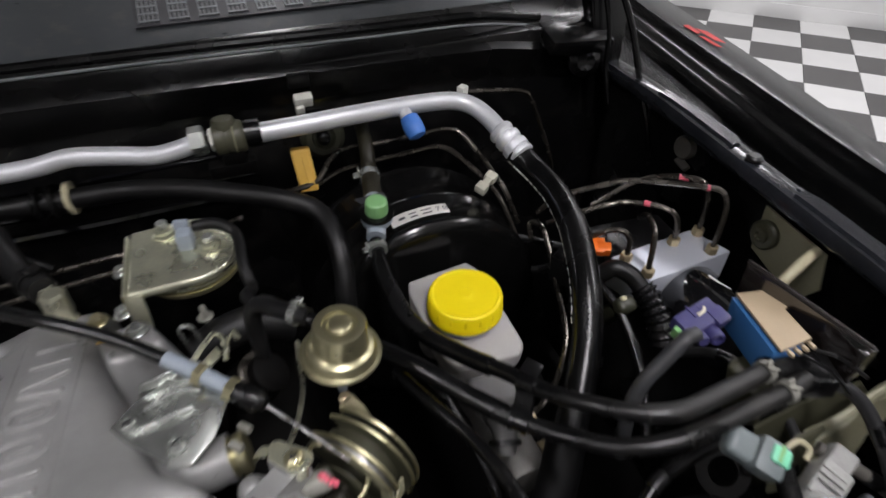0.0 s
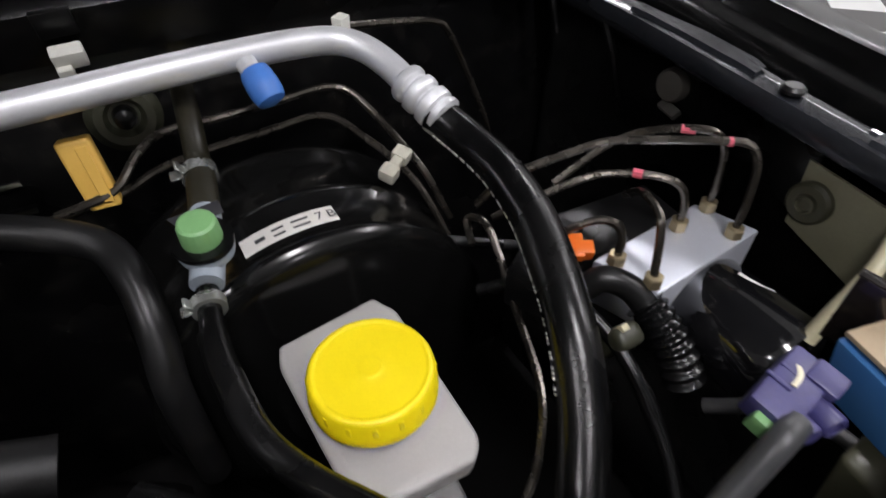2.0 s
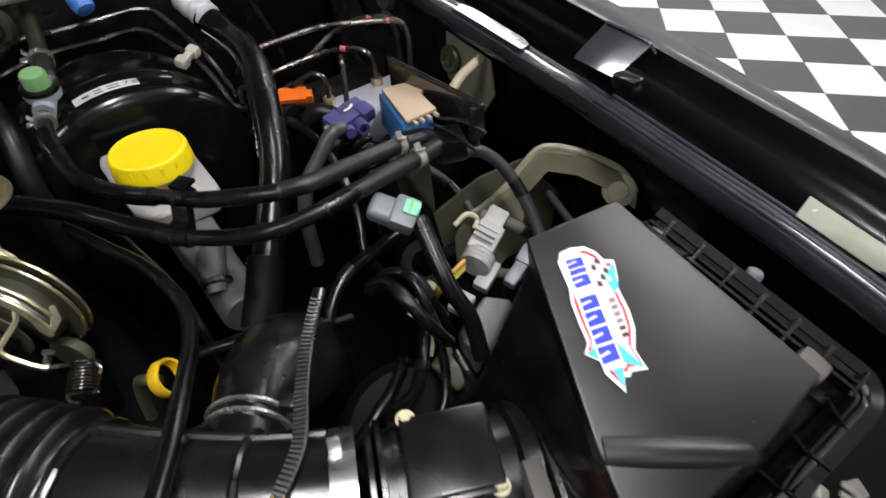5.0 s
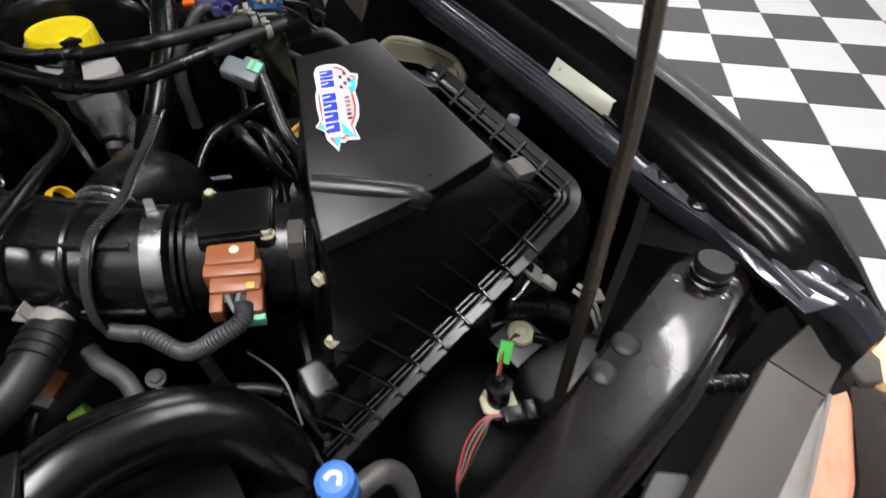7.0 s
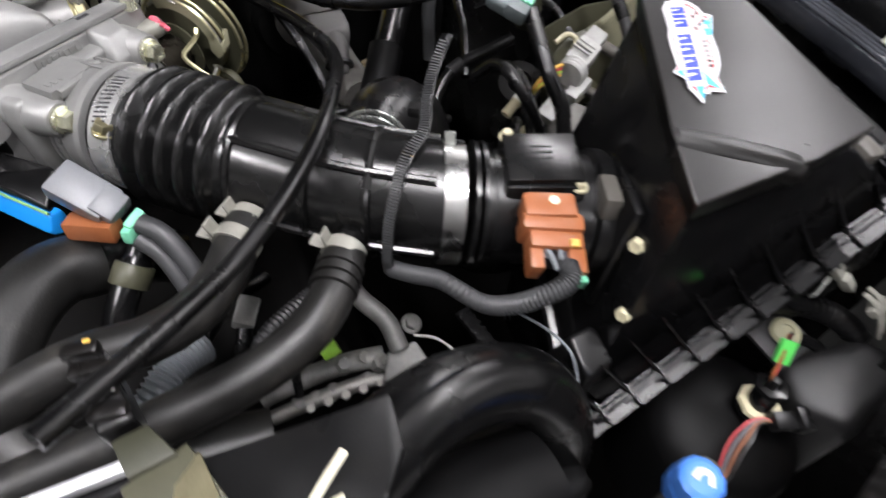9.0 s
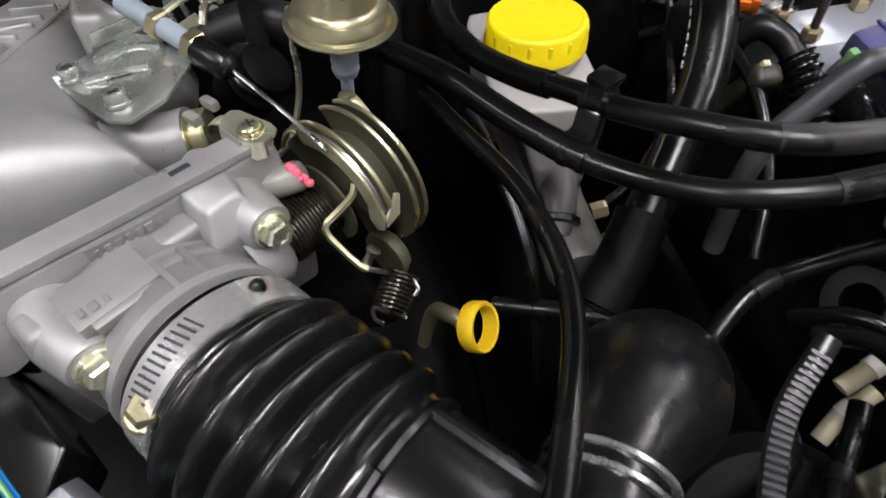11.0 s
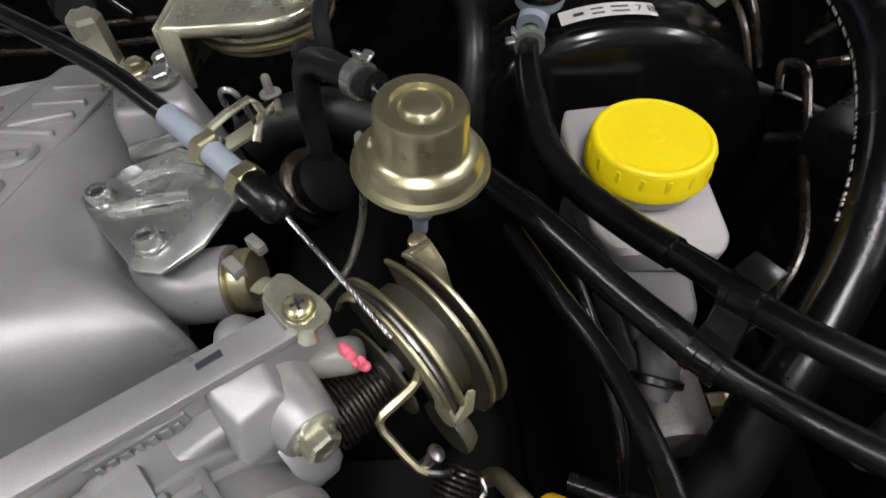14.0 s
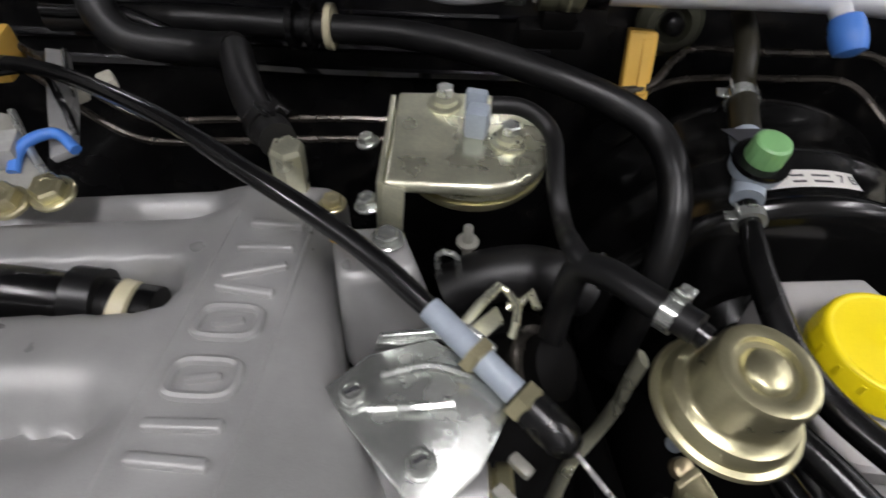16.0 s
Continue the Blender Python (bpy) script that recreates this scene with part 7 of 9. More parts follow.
part("cap", lathe([(0.0095, 0), (0.0097, 0.0018), (0.0094, 0.0095), (0.0088, 0.0116), (0.0075, 0.0125), (0.0045, 0.0129)], (0.086, 0.3625, 1.0662), (0, -0.15, 1), 18), GREEN, pcv, "moulded green cap", angle=15)
part("paper_tag", plate([(0.074, 0.389, 1.064), (0.1, 0.391, 1.064), (0.1, 0.377, 1.066), (0.078, 0.376, 1.066)], (0, 0, 0.0005), 0), INK, pcv)

ACP = [(-0.34, 0.475, 1.105), (-0.25, 0.475, 1.103), (-0.17, 0.475, 1.102), (-0.135, 0.472, 1.107), (-0.1, 0.468, 1.103), (-0.07, 0.463, 1.1), (-0.035, 0.459, 1.107)]
acp = thing("refrigerant_pipe", (0.1, 0.46, 1.09), "bright aluminium refrigerant pipe along the bulkhead", "pipe")
part("small_pipe", tube(ACP, 0.0078, 18, 8), MACHINED, acp)
part("main_pipe", tube([(0.012, 0.4545, 1.108), (0.05, 0.4535, 1.1085), (0.1, 0.456, 1.108), (0.15, 0.4595, 1.106), (0.185, 0.4615, 1.103), (0.203, 0.459, 1.1), (0.215, 0.449, 1.096), (0.2225, 0.434, 1.09), (0.226, 0.42, 1.085)], 0.0086, 22, 10), MACHINED, acp)
dC = V((0.012, -0.034, -0.016)).normalized()
part("crimp", lathe([(0.009, 0), (0.0114, 0.0008), (0.0124, 0.003), (0.0122, 0.0062), (0.0104, 0.0082), (0.0104, 0.0092), (0.0128, 0.0112), (0.013, 0.0145), (0.0126, 0.017), (0.0107, 0.0188), (0.0107, 0.0198), (0.013, 0.0218), (0.0132, 0.0255), (0.0128, 0.028), (0.011, 0.0295), (0.0126, 0.0315), (0.0126, 0.0345), (0.0106, 0.0362)], (0.226, 0.42, 1.085), dC, 30), MACHINED, acp, "crimped bright ferrule")
nv = part("service_port", tube([(0.143, 0.452, 1.104), (0.144, 0.444, 1.1)], 0.006, 14, 3), MACHINED, acp)
part("port_cap", lathe([(0.0062, 0), (0.0082, 0.0012), (0.0092, 0.005), (0.0091, 0.0075), (0.0096, 0.0085), (0.0094, 0.016), (0.0082, 0.0205), (0.003, 0.0225)], (0.1445, 0.4455, 1.1025), (0.12, -0.55, -0.5), 16), BLUE, nv, "blue plastic service cap")
part("black_sleeve", tube([(-0.012, 0.456, 1.109), (0.014, 0.4548, 1.1085)], 0.0118, 20, 3), RUBBER, acp)
un = part("union_block", lathe([(0.0105, -0.013), (0.0132, -0.012), (0.0138, -0.004), (0.0128, -0.0025), (0.0128, -0.001), (0.0138, 0.0005), (0.0138, 0.0095), (0.0125, 0.012), (0.0105, 0.013)], (-0.012, 0.4545, 1.1085), (1, -0.04, 0.0), 28), OLIVE, acp, "dull olive union collar")
part("union_foot", block((-0.012, 0.4535, 1.0935), (0.02, 0.018, 0.014), (0, -0.2, 1), (1, 0, 0), 0.003), DARK, un)
# thin pale ring stands in for a highlight on the collar
part("union_ring", lathe([(0.0138, -0.0008), (0.0144, 0), (0.0138, 0.0008)], (-0.008, 0.4543, 1.1085), (1, -0.04, 0.0), 28), OLIVE_LIGHT, un)
part("union_clip", lathe([(0.0095, 0), (0.0098, 0.005), (0.0085, 0.0085), (0.004, 0.0095)], (-0.014, 0.4555, 1.1175), (0, 0.1, 1), 16), OLIVE, un)
part("union_nut", hexhead((-0.045, 0.459, 1.108), (1, -0.05, 0.05), 0.0125, 0.014), ZINC, acp, angle=20)
part("union_nut", hexhead((-0.029, 0.458, 1.1075), (1, -0.05, 0.05), 0.0095, 0.008), WHITE, acp, angle=20)
part("union_stay", block((-0.015, 0.452, 1.082), (0.04, 0.012, 0.014), (0, -0.2, 1), (1, 0, 0), 0.003), DARK, acp)
part("pipe_clip", block((0.2085, 0.468, 1.104), (0.009, 0.008, 0.016), (0, -0.1, 1), (1, 0.6, 0), 0.001), WHITE, acp)

achose = hose("refrigerant_hose", "thick black refrigerant hose with printed dashes", [(0.234, 0.396, 1.071), (0.242, 0.372, 1.062), (0.244, 0.34, 1.058), (0.2385, 0.305, 1.054), (0.229, 0.275, 1.048), (0.218, 0.245, 1.036), (0.205, 0.218, 1.017), (0.188, 0.195, 1.0), (0.17, 0.174, 0.982), (0.15, 0.153, 0.962)], 0.0122, RUBBER, n=22)
line = spline([(0.236, 0.39, 1.068), (0.242, 0.372, 1.062), (0.244, 0.34, 1.058), (0.2385, 0.305, 1.054), (0.229, 0.275, 1.048), (0.218, 0.245, 1.036), (0.206, 0.22, 1.019)], 14)
random.seed(5)
for k in range(2, len(line) - 2):
    if k % 7 in (3, 6):
        continue
    dd = (line[k + 1] - line[k - 1]).normalized()
    o = V((-0.93, -0.1, -0.22))
    o = (o - dd * o.dot(dd)).normalized()
    part("print_dash", block(line[k] + o * 0.0121, (0.0009 + random.random() * 0.0012, 0.0019, 0.0005), o, dd, 0), WHITE, achose)
# low-gloss black on the lower pieces stands in for deep-bay shade
part("lower_sleeve", tube([(0.163, 0.168, 0.976), (0.15, 0.152, 0.962), (0.135, 0.137, 0.945)], 0.0145, 22, 6), TANK_BLACK, achose)
part("lower_pipe", tube([(0.135, 0.137, 0.945), (0.12, 0.12, 0.92), (0.11, 0.11, 0.87)], 0.0115, 18, 6), TANK_BLACK, achose)

heat = hose("heater_hose", "matt black thick heater hose curving to the bulkhead", [(-0.34, 0.49, 1.06), (-0.25, 0.487, 1.065), (-0.16, 0.48, 1.066), (-0.105, 0.468, 1.07), (-0.06, 0.447, 1.073), (-0.02, 0.426, 1.072), (0.018, 0.409, 1.066), (0.042, 0.395, 1.057), (0.05, 0.372, 1.047), (0.05, 0.35, 1.03), (0.046, 0.335, 1.0), (0.044, 0.33, 0.93)], 0.0088, RUBBER_MATT, n=20)
for k in range(3):
    x = -0.175 + 0.012 * k
    part("bellow_ring", lathe([(0.0088, -0.003), (0.0145, -0.002), (0.0145, 0.002), (0.0088, 0.003)], (x, 0.4815, 1.066), (1, -0.05, 0.02), 26), RUBBER if k < 2 else CREAM, heat)
manh = hose("breather_hose", "black rubber breather hose to the manifold fitting", [(-0.2, 0.44, 1.07), (-0.19, 0.415, 1.068), (-0.177, 0.39, 1.065), (-0.163, 0.37, 1.066), (-0.156, 0.358, 1.068)], 0.0095, RUBBER_MATT)
part("loop", tube([(-0.2, 0.44, 1.07), (-0.23, 0.455, 1.062), (-0.27, 0.45, 1.07), (-0.285, 0.46, 1.09), (-0.28, 0.48, 1.1)], 0.0105, 16, 8), RUBBER_MATT, manh)
clamp_ears((-0.166, 0.374, 1.0655), (0.5, -0.8, 0), (0.3, -0.3, 1), 0.0102, manh, material=PLASTIC_GLOSS)

lpc = hose("coolant_hose", "grey-black coolant hose with white spring clamps", [(0.0, -0.003, 0.998), (-0.01, -0.016, 0.997), (-0.022, -0.033, 0.996), (-0.04, -0.047, 0.995), (-0.063, -0.053, 0.995), (-0.1, -0.05, 0.994), (-0.16, -0.055, 0.98)], 0.0122, RUBBER_DUSTY, n=22)
clamp_ears((0.002, -0.002, 0.998), (0.7, 0.7, 0.02), (-0.7, 0.5, 0.7), 0.0108, lpc, material=CLAMP_GREY)
clamp_ears((-0.009, -0.014, 0.9975), (0.7, 0.75, 0.02), (-0.7, 0.5, 0.6), 0.0122, lpc, material=CLAMP_GREY)
lpd = hose("coolant_hose", "grey-black coolant hose running to the radiator", [(0.043, -0.042, 0.992), (0.036, -0.052, 0.992), (0.024, -0.068, 0.991), (0.005, -0.081, 0.988), (-0.02, -0.088, 0.985), (-0.05, -0.09, 0.982), (-0.085, -0.09, 0.98), (-0.16, -0.085, 0.97)], 0.0121, RUBBER_DUSTY, n=22)
clamp_ears((0.0415, -0.0435, 0.9925), (0.65, 0.75, 0.02), (-0.6, 0.5, 0.7), 0.0112, lpd, material=CLAMP_GREY)
for k in range(3):
    part("ribbed_end", lathe([(0.0118, -0.0025), (0.0134, -0.0018), (0.0134, 0.0018), (0.0118, 0.0025)], V((0.036, -0.052, 0.992)) + V((-0.004, -0.0055, 0)) * k, (0.6, 0.8, 0), 24), RUBBER_DUSTY, lpd)
big = hose("radiator_hose", "large matt black radiator hose", [(-0.086, 0.032, 0.972), (-0.104, 0.026, 0.98), (-0.12, 0.008, 0.984), (-0.134, -0.016, 0.982), (-0.142, -0.042, 0.974), (-0.13, -0.07, 0.958), (-0.095, -0.088, 0.945), (-0.03, -0.1, 0.93)], 0.019, RUBBER_DUSTY, n=26)
part("outlet", tube([(-0.05, 0.05, 0.94), (-0.07, 0.04, 0.962), (-0.09, 0.031, 0.974)], 0.018, 20, 5), RUBBER, big)

sc = thing("spring_hose_joint", (-0.06, 0.01, 0.95), "small black hose joint with a steel spring clip", "hose")
part("hose", tube([(-0.058, 0.022, 0.985), (-0.068, 0.012, 0.975), (-0.082, -0.002, 0.962), (-0.098, -0.02, 0.94)], lambda t: 0.0085 if 0.2 < t else 0.0072, 16, 8), PLASTIC_GLOSS, sc)
part("collar", lathe([(0.0105, -0.006), (0.011, -0.005), (0.011, 0.006), (0.0105, 0.007)], (-0.069, 0.011, 0.974), (0.65, 0.65, 0.6), 22), OLIVE, sc)

dcb = thing("duct_cable", (0.04, 0.0, 1.0), "long thin black cable looping over the duct", "cable")
part("cable", tube([(0.058, 0.235, 1.022), (0.072, 0.2, 1.022), (0.088, 0.165, 1.02), (0.096, 0.12, 1.022), (0.09, 0.08, 1.03), (0.075, 0.042, 1.04), (0.057, 0.006, 1.046), (0.034, -0.025, 1.046), (0.01, -0.049, 1.044), (-0.015, -0.069, 1.042), (-0.04, -0.09, 1.048), (-0.085, -0.125, 1.06)], 0.0046, 14, 10), RUBBER, dcb)

dip = thing("dipstick", (0.068, 0.122, 0.95), "yellow plastic ring handle of the oil dipstick", "dipstick")
RING_UP = V((0.1, 0.75, 0.65)).normalized()
RING_AX = RING_UP.cross(V((0.8, 0.3, -0.45))).normalized()
RING_AX = (RING_AX * (1 if RING_AX.z > 0 else -1) * math.cos(radians(24)) + V((0.87, -0.1, 0.0)).normalized() * math.sin(radians(24))).normalized()
part("ring", lathe([(0.0108, -0.0042), (0.0124, -0.0046), (0.0131, -0.003), (0.0131, 0.003), (0.0124, 0.0046), (0.0108, 0.0042), (0.0104, 0.0), (0.0108, -0.0042)], (0.0667, 0.1275, 0.957), RING_AX, 40, caps=False), YELLOW_DULL, dip, "flat yellow plastic ring", angle=50)
part("stem", tube([(0.061, 0.1365, 0.947), (0.054, 0.145, 0.945), (0.045, 0.16, 0.92), (0.03, 0.18, 0.8)], 0.0045, 10, 5), GOLD_DULL, dip)

# ---------- low pressure line by the radiator ----------
lp = thing("service_pipe", (0.14, -0.225, 0.93), "dull aluminium pipe with a blue service cap", "pipe")
part("pipe", tube([(0.105, -0.235, 0.90), (0.113, -0.232, 0.945), (0.125, -0.229, 0.96), (0.142, -0.226, 0.96), (0.157, -0.224, 0.953), (0.166, -0.226, 0.935), (0.168, -0.232, 0.9), (0.168, -0.235, 0.82)], 0.0068, 16, 8), CAST_DIM, lp)
part("port", tube([(0.133, -0.228, 0.962), (0.1305, -0.2275, 0.976)], 0.006, 12, 3), CAST_ROUGH, lp)
bc = part("cap", lathe([(0.0095, -0.004), (0.0108, 0.0), (0.0108, 0.008), (0.0098, 0.0095), (0.0105, 0.011), (0.0098, 0.0185), (0.007, 0.0205), (0.002, 0.021)], (0.1305, -0.2275, 0.975), (-0.03, -0.03, 1), 12), BLUE, lp, "blue plastic cap with a yellow chalk mark", angle=25)
part("chalk_mark", tube([(0.126, -0.2265, 0.9965), (0.13, -0.2255, 0.9968), (0.133, -0.2285, 0.9965), (0.13, -0.2325, 0.996)], 0.0013, 6, 5, 0.4), MARK, bc)
part("chalk_mark", tube([(0.128, -0.2385, 0.982), (0.1295, -0.2388, 0.982)], 0.0017, 6, 3), YELLOW_BOX, bc)

wt = thing("washer_tank", (0.27, -0.2, 0.8), "black plastic tank with a cream-ringed sensor", "tank")
part("tank", lathe([(0.056, -0.1), (0.056, -0.018), (0.053, -0.007), (0.045, 0.0), (0.03, 0.0045), (0.012, 0.007), (0.003, 0.0072)], (0.255, -0.2, 0.862), (0.05, -0.1, 1), 40), TANK_BLACK, wt)
part("sensor_ring", lathe([(0.0135, 0), (0.0145, 0.002), (0.0135, 0.006), (0.009, 0.007)], (0.268, -0.203, 0.872), (0.05, -0.1, 1), 28), RUBBER, wt)
part("sensor_seal", lathe([(0.0085, 0), (0.0142, 0), (0.0148, 0.0015), (0.0142, 0.0042), (0.0085, 0.0052)], (0.266, -0.2045, 0.879), (0.05, -0.1, 1), 8), CREAM, wt, "cream ring nut", angle=20)
sp = part("sensor_plug", lathe([(0.0088, 0), (0.0088, 0.017), (0.0075, 0.019), (0.005, 0.0195)], (0.266, -0.2045, 0.881), (0.06, 0.12, 1), 20), PLASTIC_GLOSS, wt, "black sensor plug")
part("plug_collar", lathe([(0.0088, 0), (0.0112, 0.001), (0.0112, 0.0045), (0.0065, 0.0055), (0.006, 0.002)], (0.267, -0.2025, 0.8985), (0.06, 0.12, 1), 6), PLASTIC_GLOSS, sp, angle=20)
part("plug_key", block((0.2675, -0.2015, 0.905), (0.006, 0.005, 0.009), (0.06, 0.12, 1), (1, 0.3, 0), 0.001), PLASTIC, sp)
for k, m in enumerate((BROWN, RED, PLASTIC)):
    part("wire", tube([(0.266 + 0.0018 * k, -0.2, 0.905), (0.271 + 0.0018 * k, -0.196, 0.912), (0.28, -0.1905, 0.921), (0.295 + 0.001 * k, -0.184, 0.916 + 0.001 * k), (0.305, -0.182, 0.908)], 0.0009, 6, 5), m, sp)
part("tag", block((0.281, -0.191, 0.9185), (0.0095, 0.0045, 0.0165), (0.55, 0.4, 0.75), (0.7, -0.5, 0), 0.0006), TAPE_GREEN, wt, "bright green tape tag")
part("base_plate", block((0.31, -0.178, 0.893), (0.036, 0.032, 0.004), (-0.1, -0.2, 1), (1, 0.1, 0), 0.001), SLEEVE, wt)
part("plate_rim", block((0.318, -0.163, 0.896), (0.04, 0.003, 0.008), (-0.1, -0.2, 1), (1, -0.35, 0), 0.0006), SLEEVE, wt)
part("base_bolt", lathe([(0.0108, 0), (0.0112, 0.0015), (0.0095, 0.0035), (0.005, 0.004), (0.0046, 0.0028), (0.001, 0.0027)], (0.3125, -0.177, 0.898), (-0.1, -0.2, 1), 22), OLIVE_LIGHT, wt, "dusty pale rubber plug")
part("hose", tube([(0.318, -0.184, 0.897), (0.328, -0.195, 0.893), (0.331, -0.208, 0.88), (0.328, -0.22, 0.86)], 0.0045, 12, 6), RUBBER, wt)
for k, m in enumerate((RED, MID_PLUG, BROWN, PLASTIC)):
    part("loop_wire", tube([(0.262, -0.2185 - 0.001 * k, 0.8865), (0.25, -0.212 - 0.0012 * k, 0.8895), (0.238, -0.2115 - 0.003 * k, 0.8865), (0.227, -0.2145 - 0.0034 * k, 0.8805), (0.2165, -0.221 - 0.003 * k, 0.874), (0.207, -0.229 - 0.001 * k, 0.868), (0.203, -0.236, 0.855)], 0.00085, 6, 6), m, wt)
part("small_plug", block((0.266, -0.2215, 0.8865), (0.018, 0.012, 0.01), (0.1, -0.2, 1), (0.9, -0.4, 0), 0.0015), PLASTIC, wt)
part("small_plug", block((0.276, -0.2265, 0.888), (0.008, 0.015, 0.012), (0.1, -0.2, 1), (0.9, -0.4, 0), 0.0012), PLASTIC, wt)
part("shoulder", solid([(0.30, -0.19, 0.888), (0.35, -0.205, 0.905), (0.37, -0.235, 0.905), (0.30, -0.25, 0.89), (0.285, -0.215, 0.885), (0.37, -0.25, 0.8), (0.29, -0.25, 0.8), (0.35, -0.19, 0.82), (0.29, -0.19, 0.82)], 0.008, 4), RUBBER_MATT, wt, "dusty grey-black plastic shoulder", angle=60)

tb = thing("strap_tie", (0.356, -0.196, 0.917), "white plastic strap holding a hose to the inner wing", "tie")
part("saddle", block((0.358, -0.197, 0.926), (0.016, 0.007, 0.006), (0.2, -0.5, 0.9), (0.9, 0.4, 0.1), 0.0012), CLAMP_GREY, tb)
for k in range(2):
    part("strap", tube([(0.352 + 0.007 * k, -0.188 + 0.002 * k, 0.934), (0.3545 + 0.007 * k, -0.196 + 0.002 * k, 0.931), (0.358 + 0.007 * k, -0.205 + 0.002 * k, 0.92), (0.36 + 0.007 * k, -0.212 + 0.002 * k, 0.906)], 0.0022, 8, 5, 0.6), CLAMP_GREY, tb)
part("foot", block((0.374, -0.195, 0.917), (0.014, 0.012, 0.006), (0.2, -0.3, 0.9), (0.9, -0.4, 0.1), 0.002), CLAMP_GREY, tb)
ch = hose("corrugated_hose", "black corrugated plastic hose below the air filter", [(0.31, -0.158, 0.915), (0.326, -0.166, 0.912), (0.344, -0.177, 0.906), (0.358, -0.19, 0.898), (0.365, -0.205, 0.89)], 0.0078, PLASTIC)
cl2 = spline([V(p) for p in ((0.31, -0.158, 0.915), (0.326, -0.166, 0.912), (0.344, -0.177, 0.906), (0.358, -0.19, 0.898), (0.365, -0.205, 0.89))], 8)
for k in range(1, len(cl2) - 2, 2):
    part("ring", lathe([(0.0075, -0.0009), (0.0091, -0.0006), (0.0091, 0.0006), (0.0075, 0.0009)], cl2[k], cl2[k + 1] - cl2[k - 1], 20), PLASTIC, ch)


# ---------- brake unit, plugs, wiring on the wing side ----------
mod = thing("brake_modulator", (0.34, 0.27, 0.96), "pale aluminium brake modulator block with brass line nuts", "brake modulator")
part("block", plate([(0.283, 0.295, 1.006), (0.296, 0.255, 1.006), (0.391, 0.26, 1.006), (0.378, 0.30, 1.006)], (0, 0, -0.035), 0.0022), ABS_ALU, mod)
part("motor", lathe([(0.03, 0), (0.032, 0.003), (0.032, 0.06), (0.03, 0.066), (0.012, 0.068)], (0.345, 0.258, 0.972), (-0.05, -1, 0.04), 40), PAINT, mod, "black glossy motor can")
part("motor_mark", tube([(0.35, 0.243, 1.0042), (0.351, 0.236, 1.004), (0.3535, 0.2285, 1.0032), (0.357, 0.223, 1.0018)], 0.0015, 6, 5, 0.4), LABEL_WHITE, mod)
part("valve_body", block((0.318, 0.32, 0.985), (0.1, 0.045, 0.035), (0, 0, 1), (1, -0.1, 0), 0.004), PLASTIC, mod)
for p in ((0.3785, 0.2915, 1.006), (0.3715, 0.2655, 1.006), (0.3475, 0.2885, 1.006), (0.2925, 0.286, 1.006), (0.2975, 0.262, 1.006)):
    part("line_nut", hexhead(p, (0, 0, 1), 0.0058, 0.008, 0.0045), BRASS, mod, angle=20)


def line_pipe(pts, mark=None):
    t = thing("brake_line", pts[0], "thin dark steel brake pipe", "pipe", "brake pipes")
    part("pipe", tube(pts, 0.0026, 8, 8), STEEL_DARK, t)
    if mark:
        part("pink_band", tube(mark, 0.0029, 8, 3), PINK, t, "pink paint band")
    return t


line_pipe([(0.3785, 0.2915, 1.01), (0.379, 0.292, 1.03), (0.3785, 0.296, 1.052), (0.372, 0.302, 1.062), (0.36, 0.318, 1.06), (0.348, 0.335, 1.052), (0.335, 0.348, 1.04), (0.318, 0.353, 1.028), (0.3, 0.356, 1.018)], [(0.366, 0.31, 1.0612), (0.361, 0.3165, 1.0603)])
line_pipe([(0.3715, 0.2655, 1.01), (0.374, 0.267, 1.03), (0.3765, 0.272, 1.054), (0.373, 0.279, 1.065), (0.362, 0.289, 1.066), (0.335, 0.313, 1.063), (0.315, 0.331, 1.059), (0.29, 0.337, 1.056), (0.25, 0.343, 1.05), (0.236, 0.352, 1.03)], [(0.366, 0.2855, 1.066), (0.364, 0.287, 1.066)])
line_pipe([(0.3475, 0.2885, 1.01), (0.347, 0.289, 1.026), (0.344, 0.294, 1.038), (0.336, 0.308, 1.04), (0.32, 0.33, 1.034), (0.305, 0.338, 1.03), (0.275, 0.342, 1.026), (0.245, 0.348, 1.018)], [(0.332, 0.313, 1.0393), (0.329, 0.318, 1.0388)])
line_pipe([(0.2925, 0.286, 1.01), (0.2935, 0.287, 1.026), (0.2905, 0.293, 1.034), (0.283, 0.302, 1.032), (0.268, 0.312, 1.02), (0.255, 0.32, 1.0)])
line_pipe([(0.2975, 0.262, 1.01), (0.303, 0.27, 1.034), (0.307, 0.278, 1.044), (0.318, 0.3, 1.04), (0.33, 0.32, 1.02)])
UPL = [(0.02, 0.452, 1.045), (0.052, 0.452, 1.05), (0.07, 0.47, 1.058), (0.088, 0.484, 1.06), (0.12, 0.481, 1.061), (0.16, 0.478, 1.063), (0.192, 0.4775, 1.064), (0.208, 0.472, 1.06), (0.218, 0.455, 1.048), (0.226, 0.43, 1.034), (0.232, 0.408, 1.02), (0.24, 0.39, 0.99)]
line_pipe(UPL)
line_pipe([(0.0, 0.462, 1.036), (0.05, 0.46, 1.041), (0.078, 0.472, 1.043), (0.11, 0.47, 1.048), (0.15, 0.475, 1.046), (0.18, 0.473, 1.048), (0.195, 0.466, 1.045), (0.205, 0.448, 1.038), (0.215, 0.425, 1.03), (0.224, 0.4, 1.015), (0.232, 0.38, 0.985)])
